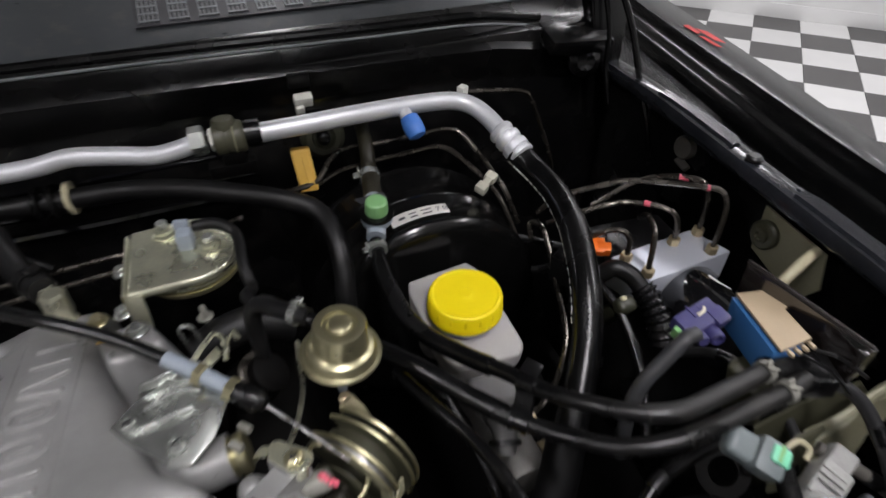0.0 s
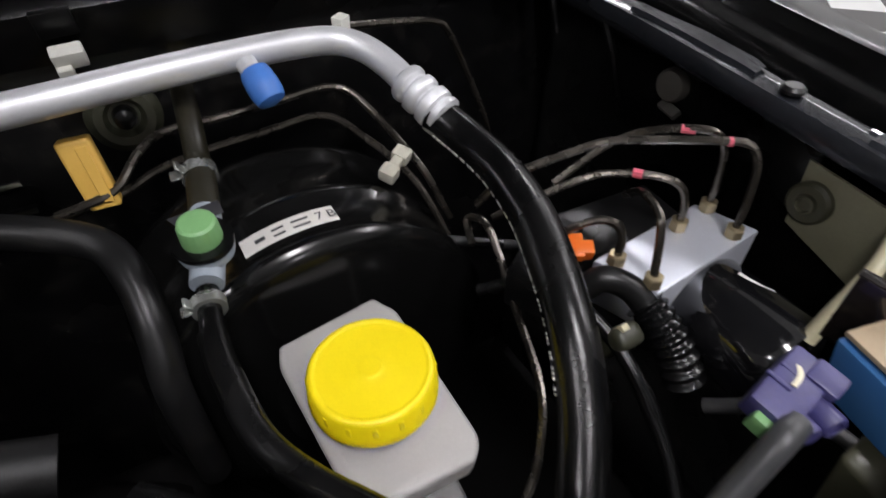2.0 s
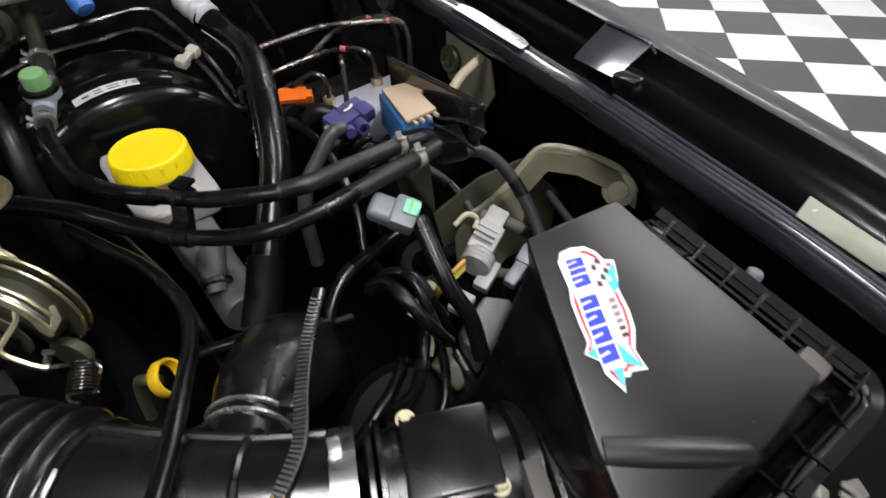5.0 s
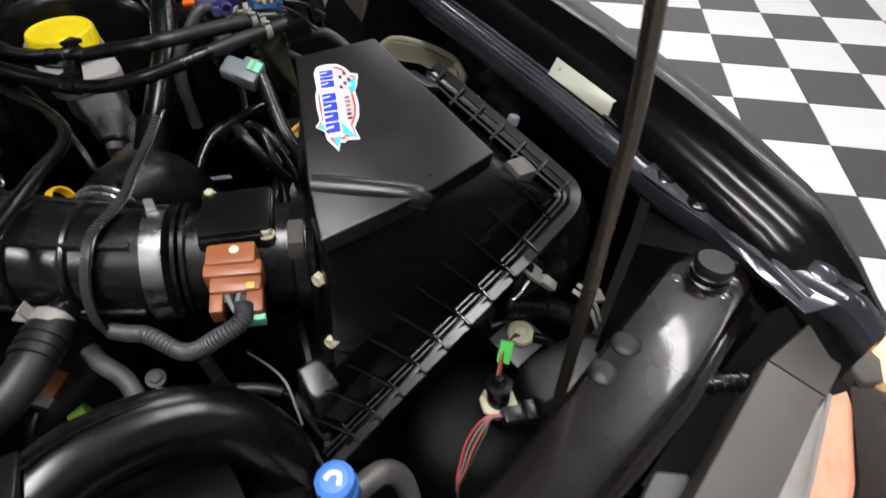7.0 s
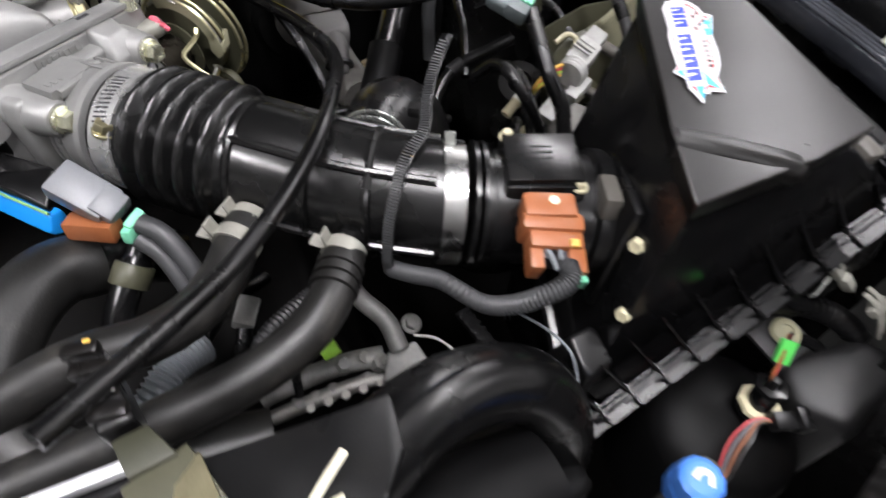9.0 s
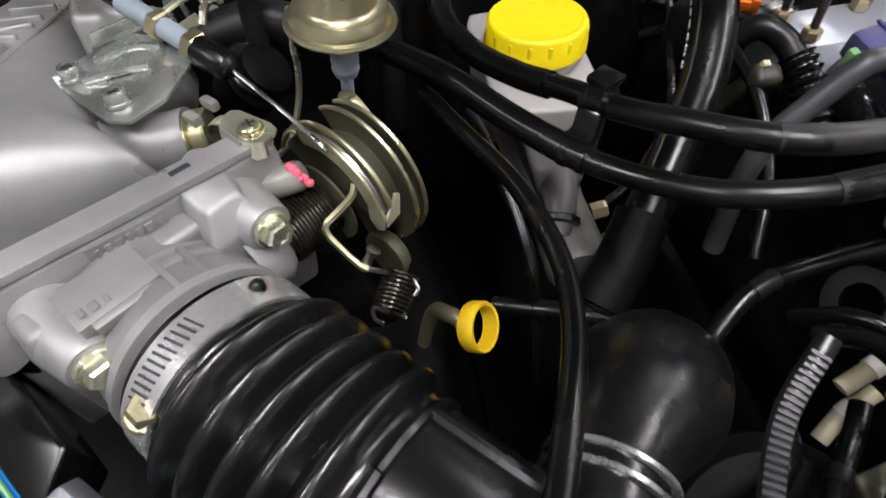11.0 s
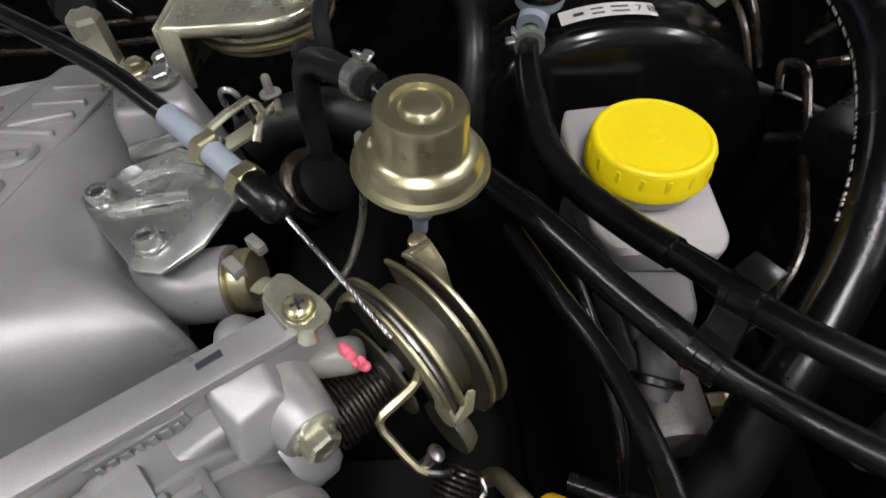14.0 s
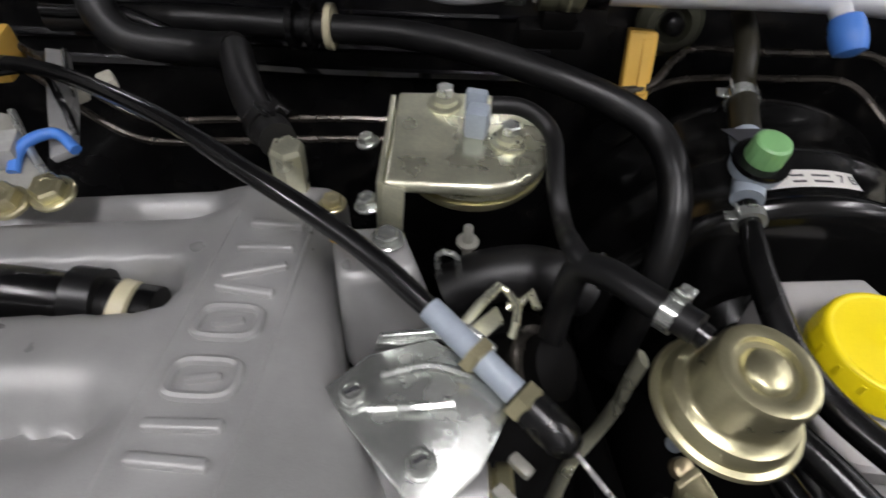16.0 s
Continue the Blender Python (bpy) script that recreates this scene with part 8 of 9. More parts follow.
line_pipe([(0.21, 0.47, 1.104), (0.235, 0.478, 1.098), (0.265, 0.482, 1.092), (0.284, 0.48, 1.088), (0.293, 0.478, 1.08), (0.31, 0.475, 1.04), (0.325, 0.472, 1.0), (0.33, 0.47, 0.97)])
line_pipe([(0.232, 0.35, 1.0), (0.238, 0.365, 1.008), (0.243, 0.352, 1.012), (0.24, 0.33, 1.0), (0.232, 0.3, 0.985), (0.216, 0.255, 0.975), (0.197, 0.23, 0.962), (0.18, 0.218, 0.948), (0.16, 0.212, 0.935)])
line_pipe([(-0.42, 0.49, 1.05), (-0.37, 0.475, 1.052), (-0.32, 0.452, 1.043), (-0.3, 0.442, 1.035), (-0.27, 0.44, 1.018), (-0.23, 0.448, 1.014), (-0.15, 0.455, 1.014), (-0.09, 0.46, 1.012), (-0.02, 0.464, 1.02)])
line_pipe([(-0.42, 0.48, 1.045), (-0.37, 0.465, 1.046), (-0.325, 0.443, 1.036), (-0.305, 0.433, 1.026), (-0.27, 0.428, 1.01), (-0.22, 0.437, 1.005), (-0.14, 0.446, 1.004), (-0.06, 0.452, 1.0)])
for p, ax in (((0.2115, 0.4115, 1.0335), (0.4, -0.9, -0.3)), ((-0.302, 0.4455, 1.037), (0.5, -0.4, -0.5))):
    t = thing("pipe_clip", p, "small cream plastic clip joining two brake pipes", "clip", "brake pipe clips")
    pv = V(p)
    for s in (-1, 1):
        part("jaw", block(pv + V((0.0075 * s, 0.0055 * s, 0.001 * s)), (0.0105, 0.0115, 0.0095), (0, -0.3, 1), (0.8, 0.55, 0), 0.0022), CLIP_CREAM, t)
    part("bridge", block(pv, (0.01, 0.007, 0.0065), (0, -0.3, 1), (0.8, 0.55, 0), 0.0012), CLIP_CREAM, t)

oc = thing("orange_plug", (0.265, 0.3, 1.0), "bright orange plastic plug lock", "plug")
part("lock", block((0.266, 0.306, 1.016), (0.026, 0.016, 0.008), (-0.2, -0.3, 1), (0.85, -0.5, 0), 0.0018), ORANGE, oc)
part("lock_tail", block((0.276, 0.2985, 1.015), (0.012, 0.009, 0.0105), (-0.2, -0.3, 1), (0.85, -0.5, 0), 0.0012), ORANGE, oc)
part("body", block((0.262, 0.314, 0.998), (0.06, 0.028, 0.03), (0, 0, 1), (0.85, 0.5, 0), 0.003), PLASTIC, oc)

cor = thing("modulator_loom", (0.28, 0.25, 0.96), "ribbed black sleeve beside the modulator", "wiring")
part("bend", tube([(0.266, 0.284, 1.0), (0.276, 0.279, 1.008), (0.287, 0.268, 1.004), (0.292, 0.256, 0.995)], 0.008, 14, 8), RUBBER_MATT, cor)
part("sleeve", sweep(bmesh.new(), spline([(0.2905, 0.258, 0.998), (0.2935, 0.246, 0.99), (0.296, 0.233, 0.978), (0.297, 0.221, 0.962)], 24), rib_radius(0.0096, 0.0026, 8), 16), PLASTIC_GLOSS, cor)
part("plug", block((0.266, 0.2565, 0.979), (0.019, 0.014, 0.046), (0.1, -0.5, 0.9), (1, 0, 0), 0.006, 4), OLIVE_PANEL, cor, "dusty olive grey plug")
part("plug_tag", block((0.2645, 0.253, 0.9955), (0.005, 0.004, 0.018), (0.1, -0.5, 0.9), (1, 0, 0), 0.0008), CREAM, cor)

rel = thing("relay_tray", (0.3, 0.14, 1.03), "plug and relay group on a dark metal tray", "relay tray")
part("tray", plate([(0.2945, 0.181, 1.088), (0.312, 0.1, 1.08), (0.314, 0.1, 1.045), (0.297, 0.181, 1.05)], (0.0025, 0.0006, 0), 0.0008), SUPPORT_PAINT, rel, "dark metal tray side")
part("tray_lip", tube([(0.2965, 0.182, 1.0885), (0.3145, 0.0995, 1.0805)], 0.0018, 8, 4), SUPPORT_PAINT, rel)
part("tray_end", block((0.3125, 0.101, 1.066), (0.012, 0.004, 0.026), (0, 0, 1), (1, 0, 0), 0.001), SUPPORT_PAINT, rel)
rl = part("tan_cover", plate([(0.281, 0.171, 1.0745), (0.302, 0.166, 1.0745), (0.3045, 0.149, 1.0745), (0.298, 0.1475, 1.0745), (0.295, 0.123, 1.0745), (0.269, 0.1225, 1.0745)], (0, 0, -0.0025), 0.0008), TAN, rel, "tan brown flat cover")
for k in range(4):
    part("prong", block((0.274 + 0.0058 * k, 0.1195, 1.0725), (0.0025, 0.0045, 0.0025), (0, 0, 1), (1, 0, 0), 0.0004, 1), TAN, rl)
part("blue_relay", plate([(0.2785, 0.1715, 1.071), (0.2985, 0.167, 1.071), (0.293, 0.1245, 1.071), (0.2665, 0.1245, 1.071)], (-0.004, -0.006, -0.022), 0.0015), BLUE_DEEP, rel, "deep blue relay body")
pp = part("violet_plug", block((0.249, 0.1683, 1.0635), (0.0315, 0.017, 0.0125), (-0.1, -0.2, 1), (0.95, 0.15, 0), 0.002), PURPLE, rel, "dusty violet plug with a chalk mark")
part("plug_step", block((0.2605, 0.1635, 1.066), (0.011, 0.0125, 0.0105), (-0.1, -0.2, 1), (0.95, 0.15, 0), 0.0018), PURPLE, pp)
part("plug_tube", lathe([(0.0048, -0.006), (0.0052, -0.005), (0.0052, 0.005), (0.0045, 0.006), (0.003, 0.006), (0.0028, 0.002)], (0.2525, 0.156, 1.0615), (-0.2, -0.95, 0.1), 18), PURPLE, pp)
part("plug_tube", lathe([(0.004, -0.005), (0.0043, -0.004), (0.0043, 0.004), (0.0036, 0.005)], (0.2435, 0.1575, 1.0605), (-0.2, -0.95, 0.1), 16), PURPLE, pp)
for k in range(3):
    part("plug_rib", block((0.2445 + 0.007 * k, 0.1715 - 0.0004 * k, 1.0702), (0.0018, 0.0095, 0.0016), (-0.1, -0.2, 1), (0.95, 0.15, 0), 0.0005, 1), PURPLE, pp)
part("plug_latch", block((0.2585, 0.1725, 1.0705), (0.0075, 0.0065, 0.0022), (-0.1, -0.2, 1), (0.95, 0.15, 0), 0.0008), PURPLE, pp)
part("chalk_mark", tube([(0.2465, 0.1672, 1.0706), (0.2515, 0.1682, 1.0708), (0.2545, 0.1705, 1.071), (0.2555, 0.1735, 1.0706)], 0.001, 6, 5, 0.4), MARK, pp)
part("green_lock", block((0.2325, 0.165, 1.0592), (0.004, 0.0095, 0.0095), (-0.1, -0.2, 1), (0.95, 0.15, 0), 0.0012), GREEN, pp, "dull green lock")
part("loom", tube([(0.24, 0.1585, 1.064), (0.2297, 0.1573, 1.0638), (0.216, 0.156, 1.05), (0.2021, 0.1545, 1.0332), (0.195, 0.151, 1.01), (0.193, 0.145, 0.97)], 0.0052, 12, 6), GREY_SLEEVE, pp)
part("tray_leg", solid([(0.262, 0.145, 1.04), (0.285, 0.145, 1.045), (0.285, 0.12, 1.045), (0.265, 0.115, 1.03), (0.275, 0.14, 0.98), (0.29, 0.12, 0.98)], 0.003), OLIVE, rel)
for a, b in (((0.285, 0.119, 1.068), (0.305, 0.092, 1.05)), ((0.292, 0.118, 1.07), (0.315, 0.094, 1.06))):
    part("wire", tube([a, ((a[0] + b[0]) / 2, (a[1] + b[1]) / 2, (a[2] + b[2]) / 2 + 0.004), b], 0.0013, 6, 5), PLASTIC, rel)
part("union", tube([(0.263, 0.121, 1.06), (0.28, 0.122, 1.056), (0.292, 0.118, 1.05)], 0.0085, 16, 5), PLASTIC, rel)
part("union", block((0.296, 0.112, 1.05), (0.022, 0.024, 0.018), (0, 0, 1), (1, -0.4, 0), 0.003), PLASTIC, rel)

pb = thing("wing_bracket", (0.41, 0.22, 1.0), "olive coated bracket plate bolted to the inner wing", "bracket")
part("sheet", plate([(0.4135, 0.262, 1.05), (0.4105, 0.196, 1.045), (0.409, 0.186, 1.015), (0.4085, 0.2, 0.99), (0.4125, 0.258, 1.005)], (0.003, 0, 0), 0.001), OLIVE_LIGHT, pb)
part("bush", lathe([(0.0135, 0), (0.0135, 0.004), (0.0115, 0.006), (0.007, 0.0065), (0.006, 0.009), (0.0045, 0.0095), (0.0035, 0.007)], (0.4115, 0.249, 1.0275), (-1, 0, 0.1), 26), OLIVE, pb, "dusty olive rubber bush")
part("cream_pin", tube([(0.405, 0.201, 1.048), (0.39, 0.198, 1.045), (0.372, 0.1935, 1.04), (0.355, 0.1935, 1.018), (0.343, 0.1935, 1.0)], 0.0044, 14, 6), CREAM, pb, "cream plastic pin")
wb = thing("wall_bolt", (0.42, 0.372, 1.045), "round black rubber plug in the inner wing", "bolt")
part("head", lathe([(0.0125, 0), (0.0125, 0.005), (0.0105, 0.008), (0.004, 0.0085)], (0.4215, 0.372, 1.049), (-1, -0.1, 0.1), 24), GREY_TOP, wb)
part("clip", block((0.417, 0.368, 1.032), (0.018, 0.008, 0.006), (-0.6, 0, 0.8), (0.2, 1, 0), 0.0015), GREY_TOP, wb)

arm = thing("olive_arm", (0.39, 0.08, 0.95), "olive grey pressed steel arm bolted to the inner wing", "bracket")
AR = [V((0.422, 0.03, 0.992)), V((0.417, 0.046, 1.008)), V((0.4, 0.075, 1.017)), V((0.381, 0.097, 1.018)), V((0.362, 0.1, 1.006)), V((0.345, 0.1, 0.994)), V((0.32, 0.103, 0.98))]
lowr = [V((0.413, 0.02, 0.975)), V((0.4, 0.04, 0.985)), V((0.388, 0.062, 0.992)), V((0.374, 0.078, 0.994)), V((0.355, 0.078, 0.98)), V((0.34, 0.076, 0.95)), V((0.31, 0.076, 0.93))]
lowr = [a.lerp(b, 0.62) if k < 5 else b for k, (a, b) in enumerate(zip(AR, lowr))]
part("web", loft([[a, a.lerp(b, 0.12) + V((-0.003, -0.003, 0.001)), a.lerp(b, 0.5) + V((-0.002, -0.002, -0.003)), b] for a, b in zip(AR, lowr)], thick=0.003), OLIVE_LIGHT, arm)
part("edge_fold", tube(AR, 0.0028, 8, 6), OLIVE_LIGHT, arm)
part("bolt_pad", lathe([(0.0135, 0), (0.0135, 0.003), (0.012, 0.004), (0.008, 0.0045), (0.0075, 0.008), (0.004, 0.0085)], (0.4135, 0.04, 0.993), (-0.8, -0.4, 0.45), 24), OLIVE_LIGHT, arm)
part("body_plate", solid([(0.345, 0.1, 0.994), (0.31, 0.105, 0.985), (0.29, 0.1, 0.975), (0.285, 0.09, 0.94), (0.33, 0.08, 0.94), (0.345, 0.09, 0.97)], 0.003), OLIVE, arm)
part("tab", tube([(0.29, 0.098, 0.985), (0.302, 0.098, 0.99), (0.308, 0.092, 0.986), (0.302, 0.088, 0.982)], 0.0022, 8, 4), CREAM, arm)

part("back_plate", plate([(0.285, 0.118, 0.985), (0.33, 0.116, 1.0), (0.375, 0.112, 1.0), (0.41, 0.095, 0.955), (0.41, 0.1, 0.9), (0.3, 0.108, 0.9)], (0.002, 0.003, 0), 0.001), OLIVE, arm)
part("ring_eye", lathe([(0.011, -0.003), (0.02, -0.003), (0.021, 0), (0.02, 0.003), (0.011, 0.003), (0.011, -0.003)], (0.272, 0.116, 0.94), (-0.3, -0.5, 0.8), 24, caps=False), DARK, arm)
part("eye_link", tube([(0.285, 0.11, 0.945), (0.3, 0.1, 0.955), (0.31, 0.09, 0.958)], 0.006, 10, 4), DARK, arm)

gp = thing("green_lock_plug", (0.235, 0.08, 1.02), "grey-green plug with a mint green lock", "plug")
part("body", block((0.2295, 0.0945, 1.0358), (0.024, 0.0185, 0.0135), (-0.1, -0.45, 0.9), (0.58, -0.8, -0.15), 0.005, 4), TEAL_GREY, gp)
for k in range(3):
    part("body_rib", block(V((0.225, 0.1005, 1.0432)) + V((0.0026, -0.0036, -0.0006)) * k, (0.0012, 0.012, 0.0014), (-0.1, -0.45, 0.9), (0.58, -0.8, -0.15), 0.0004, 1), TEAL_GREY, gp)
part("collar", block((0.2365, 0.084, 1.0352), (0.017, 0.022, 0.015), (-0.1, -0.45, 0.9), (0.58, -0.8, -0.15), 0.003), TEAL_GREY, gp)
part("lock", block((0.24, 0.0805, 1.041), (0.011, 0.0105, 0.006), (-0.1, -0.45, 0.9), (0.58, -0.8, -0.15), 0.002), MINT, gp)
part("lock_slot", block((0.24, 0.0803, 1.0442), (0.0025, 0.01, 0.0006), (-0.1, -0.45, 0.9), (0.58, -0.8, -0.15), 0), GREEN, gp)
part("loom", tube([(0.243, 0.078, 1.033), (0.241, 0.066, 1.024), (0.238, 0.05, 1.013), (0.237, 0.036, 1.002), (0.24, 0.02, 0.985), (0.238, 0.006, 0.96)], 0.006, 14, 8), RUBBER, gp)

wp = thing("white_plug_cluster", (0.285, 0.07, 0.98), "pale grey plug cluster with yellow striped wires", "plug")
part("body", block((0.297, 0.071, 0.984), (0.026, 0.02, 0.02), (-0.2, -0.4, 0.9), (0.8, 0.4, 0), 0.0025), PALE_PLUG, wp)
part("body", block((0.312, 0.077, 0.992), (0.018, 0.016, 0.014), (-0.2, -0.4, 0.9), (0.8, 0.4, 0), 0.002), PALE_PLUG, wp)
part("ribbed_end", lathe([(0.0115, -0.008), (0.0125, -0.006), (0.0115, -0.004), (0.0125, -0.002), (0.0115, 0.0), (0.0125, 0.002), (0.0115, 0.004)], (0.284, 0.063, 0.98), (0.8, 0.4, 0.1), 20), PALE_PLUG, wp)
for k in range(4):
    part("rib", block((0.29 + 0.005 * k, 0.0655 + 0.0025 * k, 0.9955), (0.0016, 0.016, 0.003), (-0.2, -0.4, 0.9), (0.8, 0.4, 0), 0.0004, 1), PALE_PLUG, wp)
for at, sz, m in (((0.286, 0.055, 0.966), (0.024, 0.012, 0.012), PALE_PLUG), ((0.306, 0.045, 0.962), (0.02, 0.01, 0.012), MID_PLUG), ((0.264, 0.058, 0.948), (0.018, 0.016, 0.012), PALE_PLUG), ((0.271, 0.033, 0.942), (0.024, 0.018, 0.01), OLIVE_LIGHT), ((0.322, 0.05, 0.968), (0.016, 0.012, 0.012), MID_PLUG)):
    part("small_body", block(at, sz, (-0.25, -0.3, 0.9), (0.85, 0.3 + 8 * (at[1] - 0.05), 0.1), 0.002), m, wp)
for k, m in enumerate((YELLOW_BOX, LIME, RED, YELLOW_BOX)):
    part("wire", tube([(0.268, 0.06, 0.982 + 0.003 * k), (0.256, 0.056, 0.984 + 0.003 * k), (0.244, 0.057, 0.978 + 0.002 * k), (0.236, 0.06, 0.96)], 0.0014, 6, 5), m, wp)
part("lower_block", solid([(0.235, 0.03, 0.962), (0.27, 0.04, 0.97), (0.29, 0.03, 0.96), (0.24, 0.005, 0.955), (0.24, 0.02, 0.92), (0.28, 0.02, 0.92), (0.265, 0.045, 0.92)], 0.003), CAST_DIM, wp)
part("lower_block", solid([(0.215, 0.035, 0.94), (0.24, 0.04, 0.945), (0.245, 0.01, 0.94), (0.22, 0.01, 0.93), (0.225, 0.03, 0.9), (0.24, 0.02, 0.9)], 0.002), OLIVE, wp)
random.seed(11)
SLEEVES = [([(0.300, 0.105, 1.045), (0.318, 0.1, 1.04), (0.33, 0.085, 1.025), (0.333, 0.06, 1.0), (0.328, 0.035, 0.97), (0.32, 0.02, 0.92)], 0.0047, SLEEVE),
           ([(0.20, 0.08, 0.99), (0.207, 0.066, 1.005), (0.206, 0.045, 1.01), (0.212, 0.028, 0.995), (0.225, 0.024, 0.97)], 0.0042, RUBBER),
           ([(0.21, 0.1, 0.97), (0.22, 0.085, 0.99), (0.231, 0.07, 0.99), (0.236, 0.05, 0.97), (0.237, 0.035, 0.95), (0.237, 0.02, 0.92)], 0.0038, RUBBER),
           ([(0.225, 0.09, 0.98), (0.226, 0.07, 0.995), (0.225, 0.05, 0.985), (0.222, 0.03, 0.96), (0.212, 0.012, 0.94), (0.195, 0.0, 0.93)], 0.0036, RUBBER),
           ([(0.252, 0.078, 0.962), (0.24, 0.074, 0.958), (0.226, 0.07, 0.95)], 0.0044, CREAM),
           ([(0.232, 0.062, 0.948), (0.222, 0.05, 0.945), (0.208, 0.035, 0.94), (0.19, 0.02, 0.945), (0.165, 0.008, 0.965)], 0.0048, RUBBER),
           ([(0.258, 0.072, 0.93), (0.244, 0.068, 0.92), (0.231, 0.06, 0.908)], 0.0044, CREAM),
           ([(0.236, 0.03, 0.942), (0.232, 0.01, 0.935), (0.215, -0.01, 0.94), (0.2, -0.02, 0.945)], 0.0048, RUBBER),
           ([(0.26, 0.12, 0.985), (0.235, 0.12, 0.98), (0.2, 0.115, 0.975), (0.175, 0.1, 0.96), (0.16, 0.08, 0.94)], 0.005, RUBBER),
           ([(0.31, 0.09, 0.99), (0.325, 0.07, 0.985), (0.345, 0.05, 0.97), (0.36, 0.03, 0.95)], 0.005, GREY_TOP),
           ([(0.29, 0.06, 0.965), (0.31, 0.05, 0.955), (0.33, 0.03, 0.95), (0.345, 0.0, 0.94)], 0.004, GREY_TOP),
           ([(0.08, 0.235, 1.01), (0.088, 0.21, 1.0), (0.095, 0.185, 0.985), (0.1, 0.15, 0.96), (0.1, 0.12, 0.9)], 0.0035, RUBBER)]
for pts, r, m in SLEEVES:
    t = thing("wiring_sleeve", pts[0], {"cream_plastic": "cream tape wrapped wiring sleeve"}.get(m.name, "black taped wiring sleeve among the plugs"), "wiring", "wiring sleeves")
    part("sleeve", tube(pts, r, 12, 8), m, t)
    ln2 = spline(pts, 8)
    k2 = len(ln2) // 2
    part("tape_band", sweep(bmesh.new(), ln2[k2 - 2:k2 + 2], r + 0.0006, 12), PLASTIC if m.name != "cream_plastic" else WHITE, t)

yb = thing("amber_cover", (0.045, 0.46, 1.05), "amber yellow plastic cover hanging on the bulkhead", "cover")
part("shell", solid([(0.0345, 0.4625, 1.081), (0.0525, 0.4605, 1.081), (0.0535, 0.448, 1.042), (0.0365, 0.45, 1.042), (0.036, 0.474, 1.078), (0.053, 0.472, 1.078), (0.0545, 0.462, 1.04), (0.038, 0.464, 1.04)], 0.002), YELLOW_BOX, yb)
part("groove", plate([(0.0435, 0.4612, 1.077), (0.0495, 0.4603, 1.077), (0.0508, 0.449, 1.046), (0.045, 0.4498, 1.046)], (0, -0.0014, 0.0006), 0.0004, 1), YELLOW_BOX, yb)
pad = thing("white_pad", (0.058, 0.5, 1.1), "white plastic clip with a black strip on the bulkhead", "clip")
part("clip", block((0.059, 0.498, 1.111), (0.017, 0.009, 0.011), (0, -0.4, 0.9), (1, 0, 0), 0.0014), WHITE, pad)
part("clip_foot", block((0.0545, 0.4965, 1.1035), (0.008, 0.008, 0.009), (0, -0.4, 0.9), (1, 0, 0), 0.001), WHITE, pad)
part("strip", block((0.059, 0.508, 1.126), (0.02, 0.004, 0.016), (0, -0.3, 1), (1, 0, 0), 0.001), PLASTIC, pad)
gr = thing("bulkhead_grommet", (0.075, 0.5, 1.06), "round black rubber grommet in the bulkhead", "grommet", "bulkhead grommets")
part("ring", lathe([(0.022, 0), (0.022, 0.006), (0.017, 0.012), (0.012, 0.012), (0.009, 0.006)], (0.072, 0.505, 1.068), (0, -1, 0.2), 28), OLIVE_PANEL, gr, "dusty olive rubber ring")
part("core", lathe([(0.008, 0), (0.006, 0.016), (0.003, 0.017)], (0.072, 0.505, 1.068), (0, -1, 0.2), 18), RUBBER, gr)


# ---------- dark engine underneath ----------
eng = thing("engine_block", (0.0, 0.15, 0.6), "near-black engine block, the bay's shade in its colour", "engine")
# colour kept near black in place of the shade down here
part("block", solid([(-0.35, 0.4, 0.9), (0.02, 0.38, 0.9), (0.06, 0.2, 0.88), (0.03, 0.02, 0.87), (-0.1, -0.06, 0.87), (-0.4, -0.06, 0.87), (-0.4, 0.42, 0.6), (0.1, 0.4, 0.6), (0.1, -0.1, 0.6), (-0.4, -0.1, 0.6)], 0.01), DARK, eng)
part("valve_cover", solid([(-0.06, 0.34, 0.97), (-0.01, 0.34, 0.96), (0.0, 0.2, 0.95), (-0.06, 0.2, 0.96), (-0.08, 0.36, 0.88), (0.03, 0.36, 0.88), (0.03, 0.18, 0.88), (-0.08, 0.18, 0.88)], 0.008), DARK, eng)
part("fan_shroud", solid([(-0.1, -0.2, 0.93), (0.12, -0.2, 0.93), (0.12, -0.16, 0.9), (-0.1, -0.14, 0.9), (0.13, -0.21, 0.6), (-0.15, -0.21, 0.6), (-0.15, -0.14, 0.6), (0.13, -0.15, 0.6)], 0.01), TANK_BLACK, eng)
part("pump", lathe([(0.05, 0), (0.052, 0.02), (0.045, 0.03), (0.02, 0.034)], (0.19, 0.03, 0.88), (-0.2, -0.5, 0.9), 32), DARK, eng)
fr = thing("fuel_rail", (0.05, -0.04, 0.87), "grey cast fuel rail with small injectors", "fuel rail")
part("rail", tube([(-0.03, -0.054, 0.897), (-0.014, -0.0545, 0.9), (0.01, -0.057, 0.903), (0.03, -0.0605, 0.905), (0.05, -0.0665, 0.906)], 0.0072, 14, 6, 0.75), RAIL_GREY, fr, "dusty grey cast rail")
for k, (x, y) in enumerate(((0.024, -0.0615), (0.037, -0.063), (0.047, -0.0705))):
    part("rail_boss", lathe([(0.0066, -0.006), (0.006, 0.0005), (0.0042, 0.0022), (0.004, 0.0034)], (x, y, 0.908), (0.1 + 0.2 * k, -0.35, 0.9), 7), RAIL_GREY, fr, angle=20)
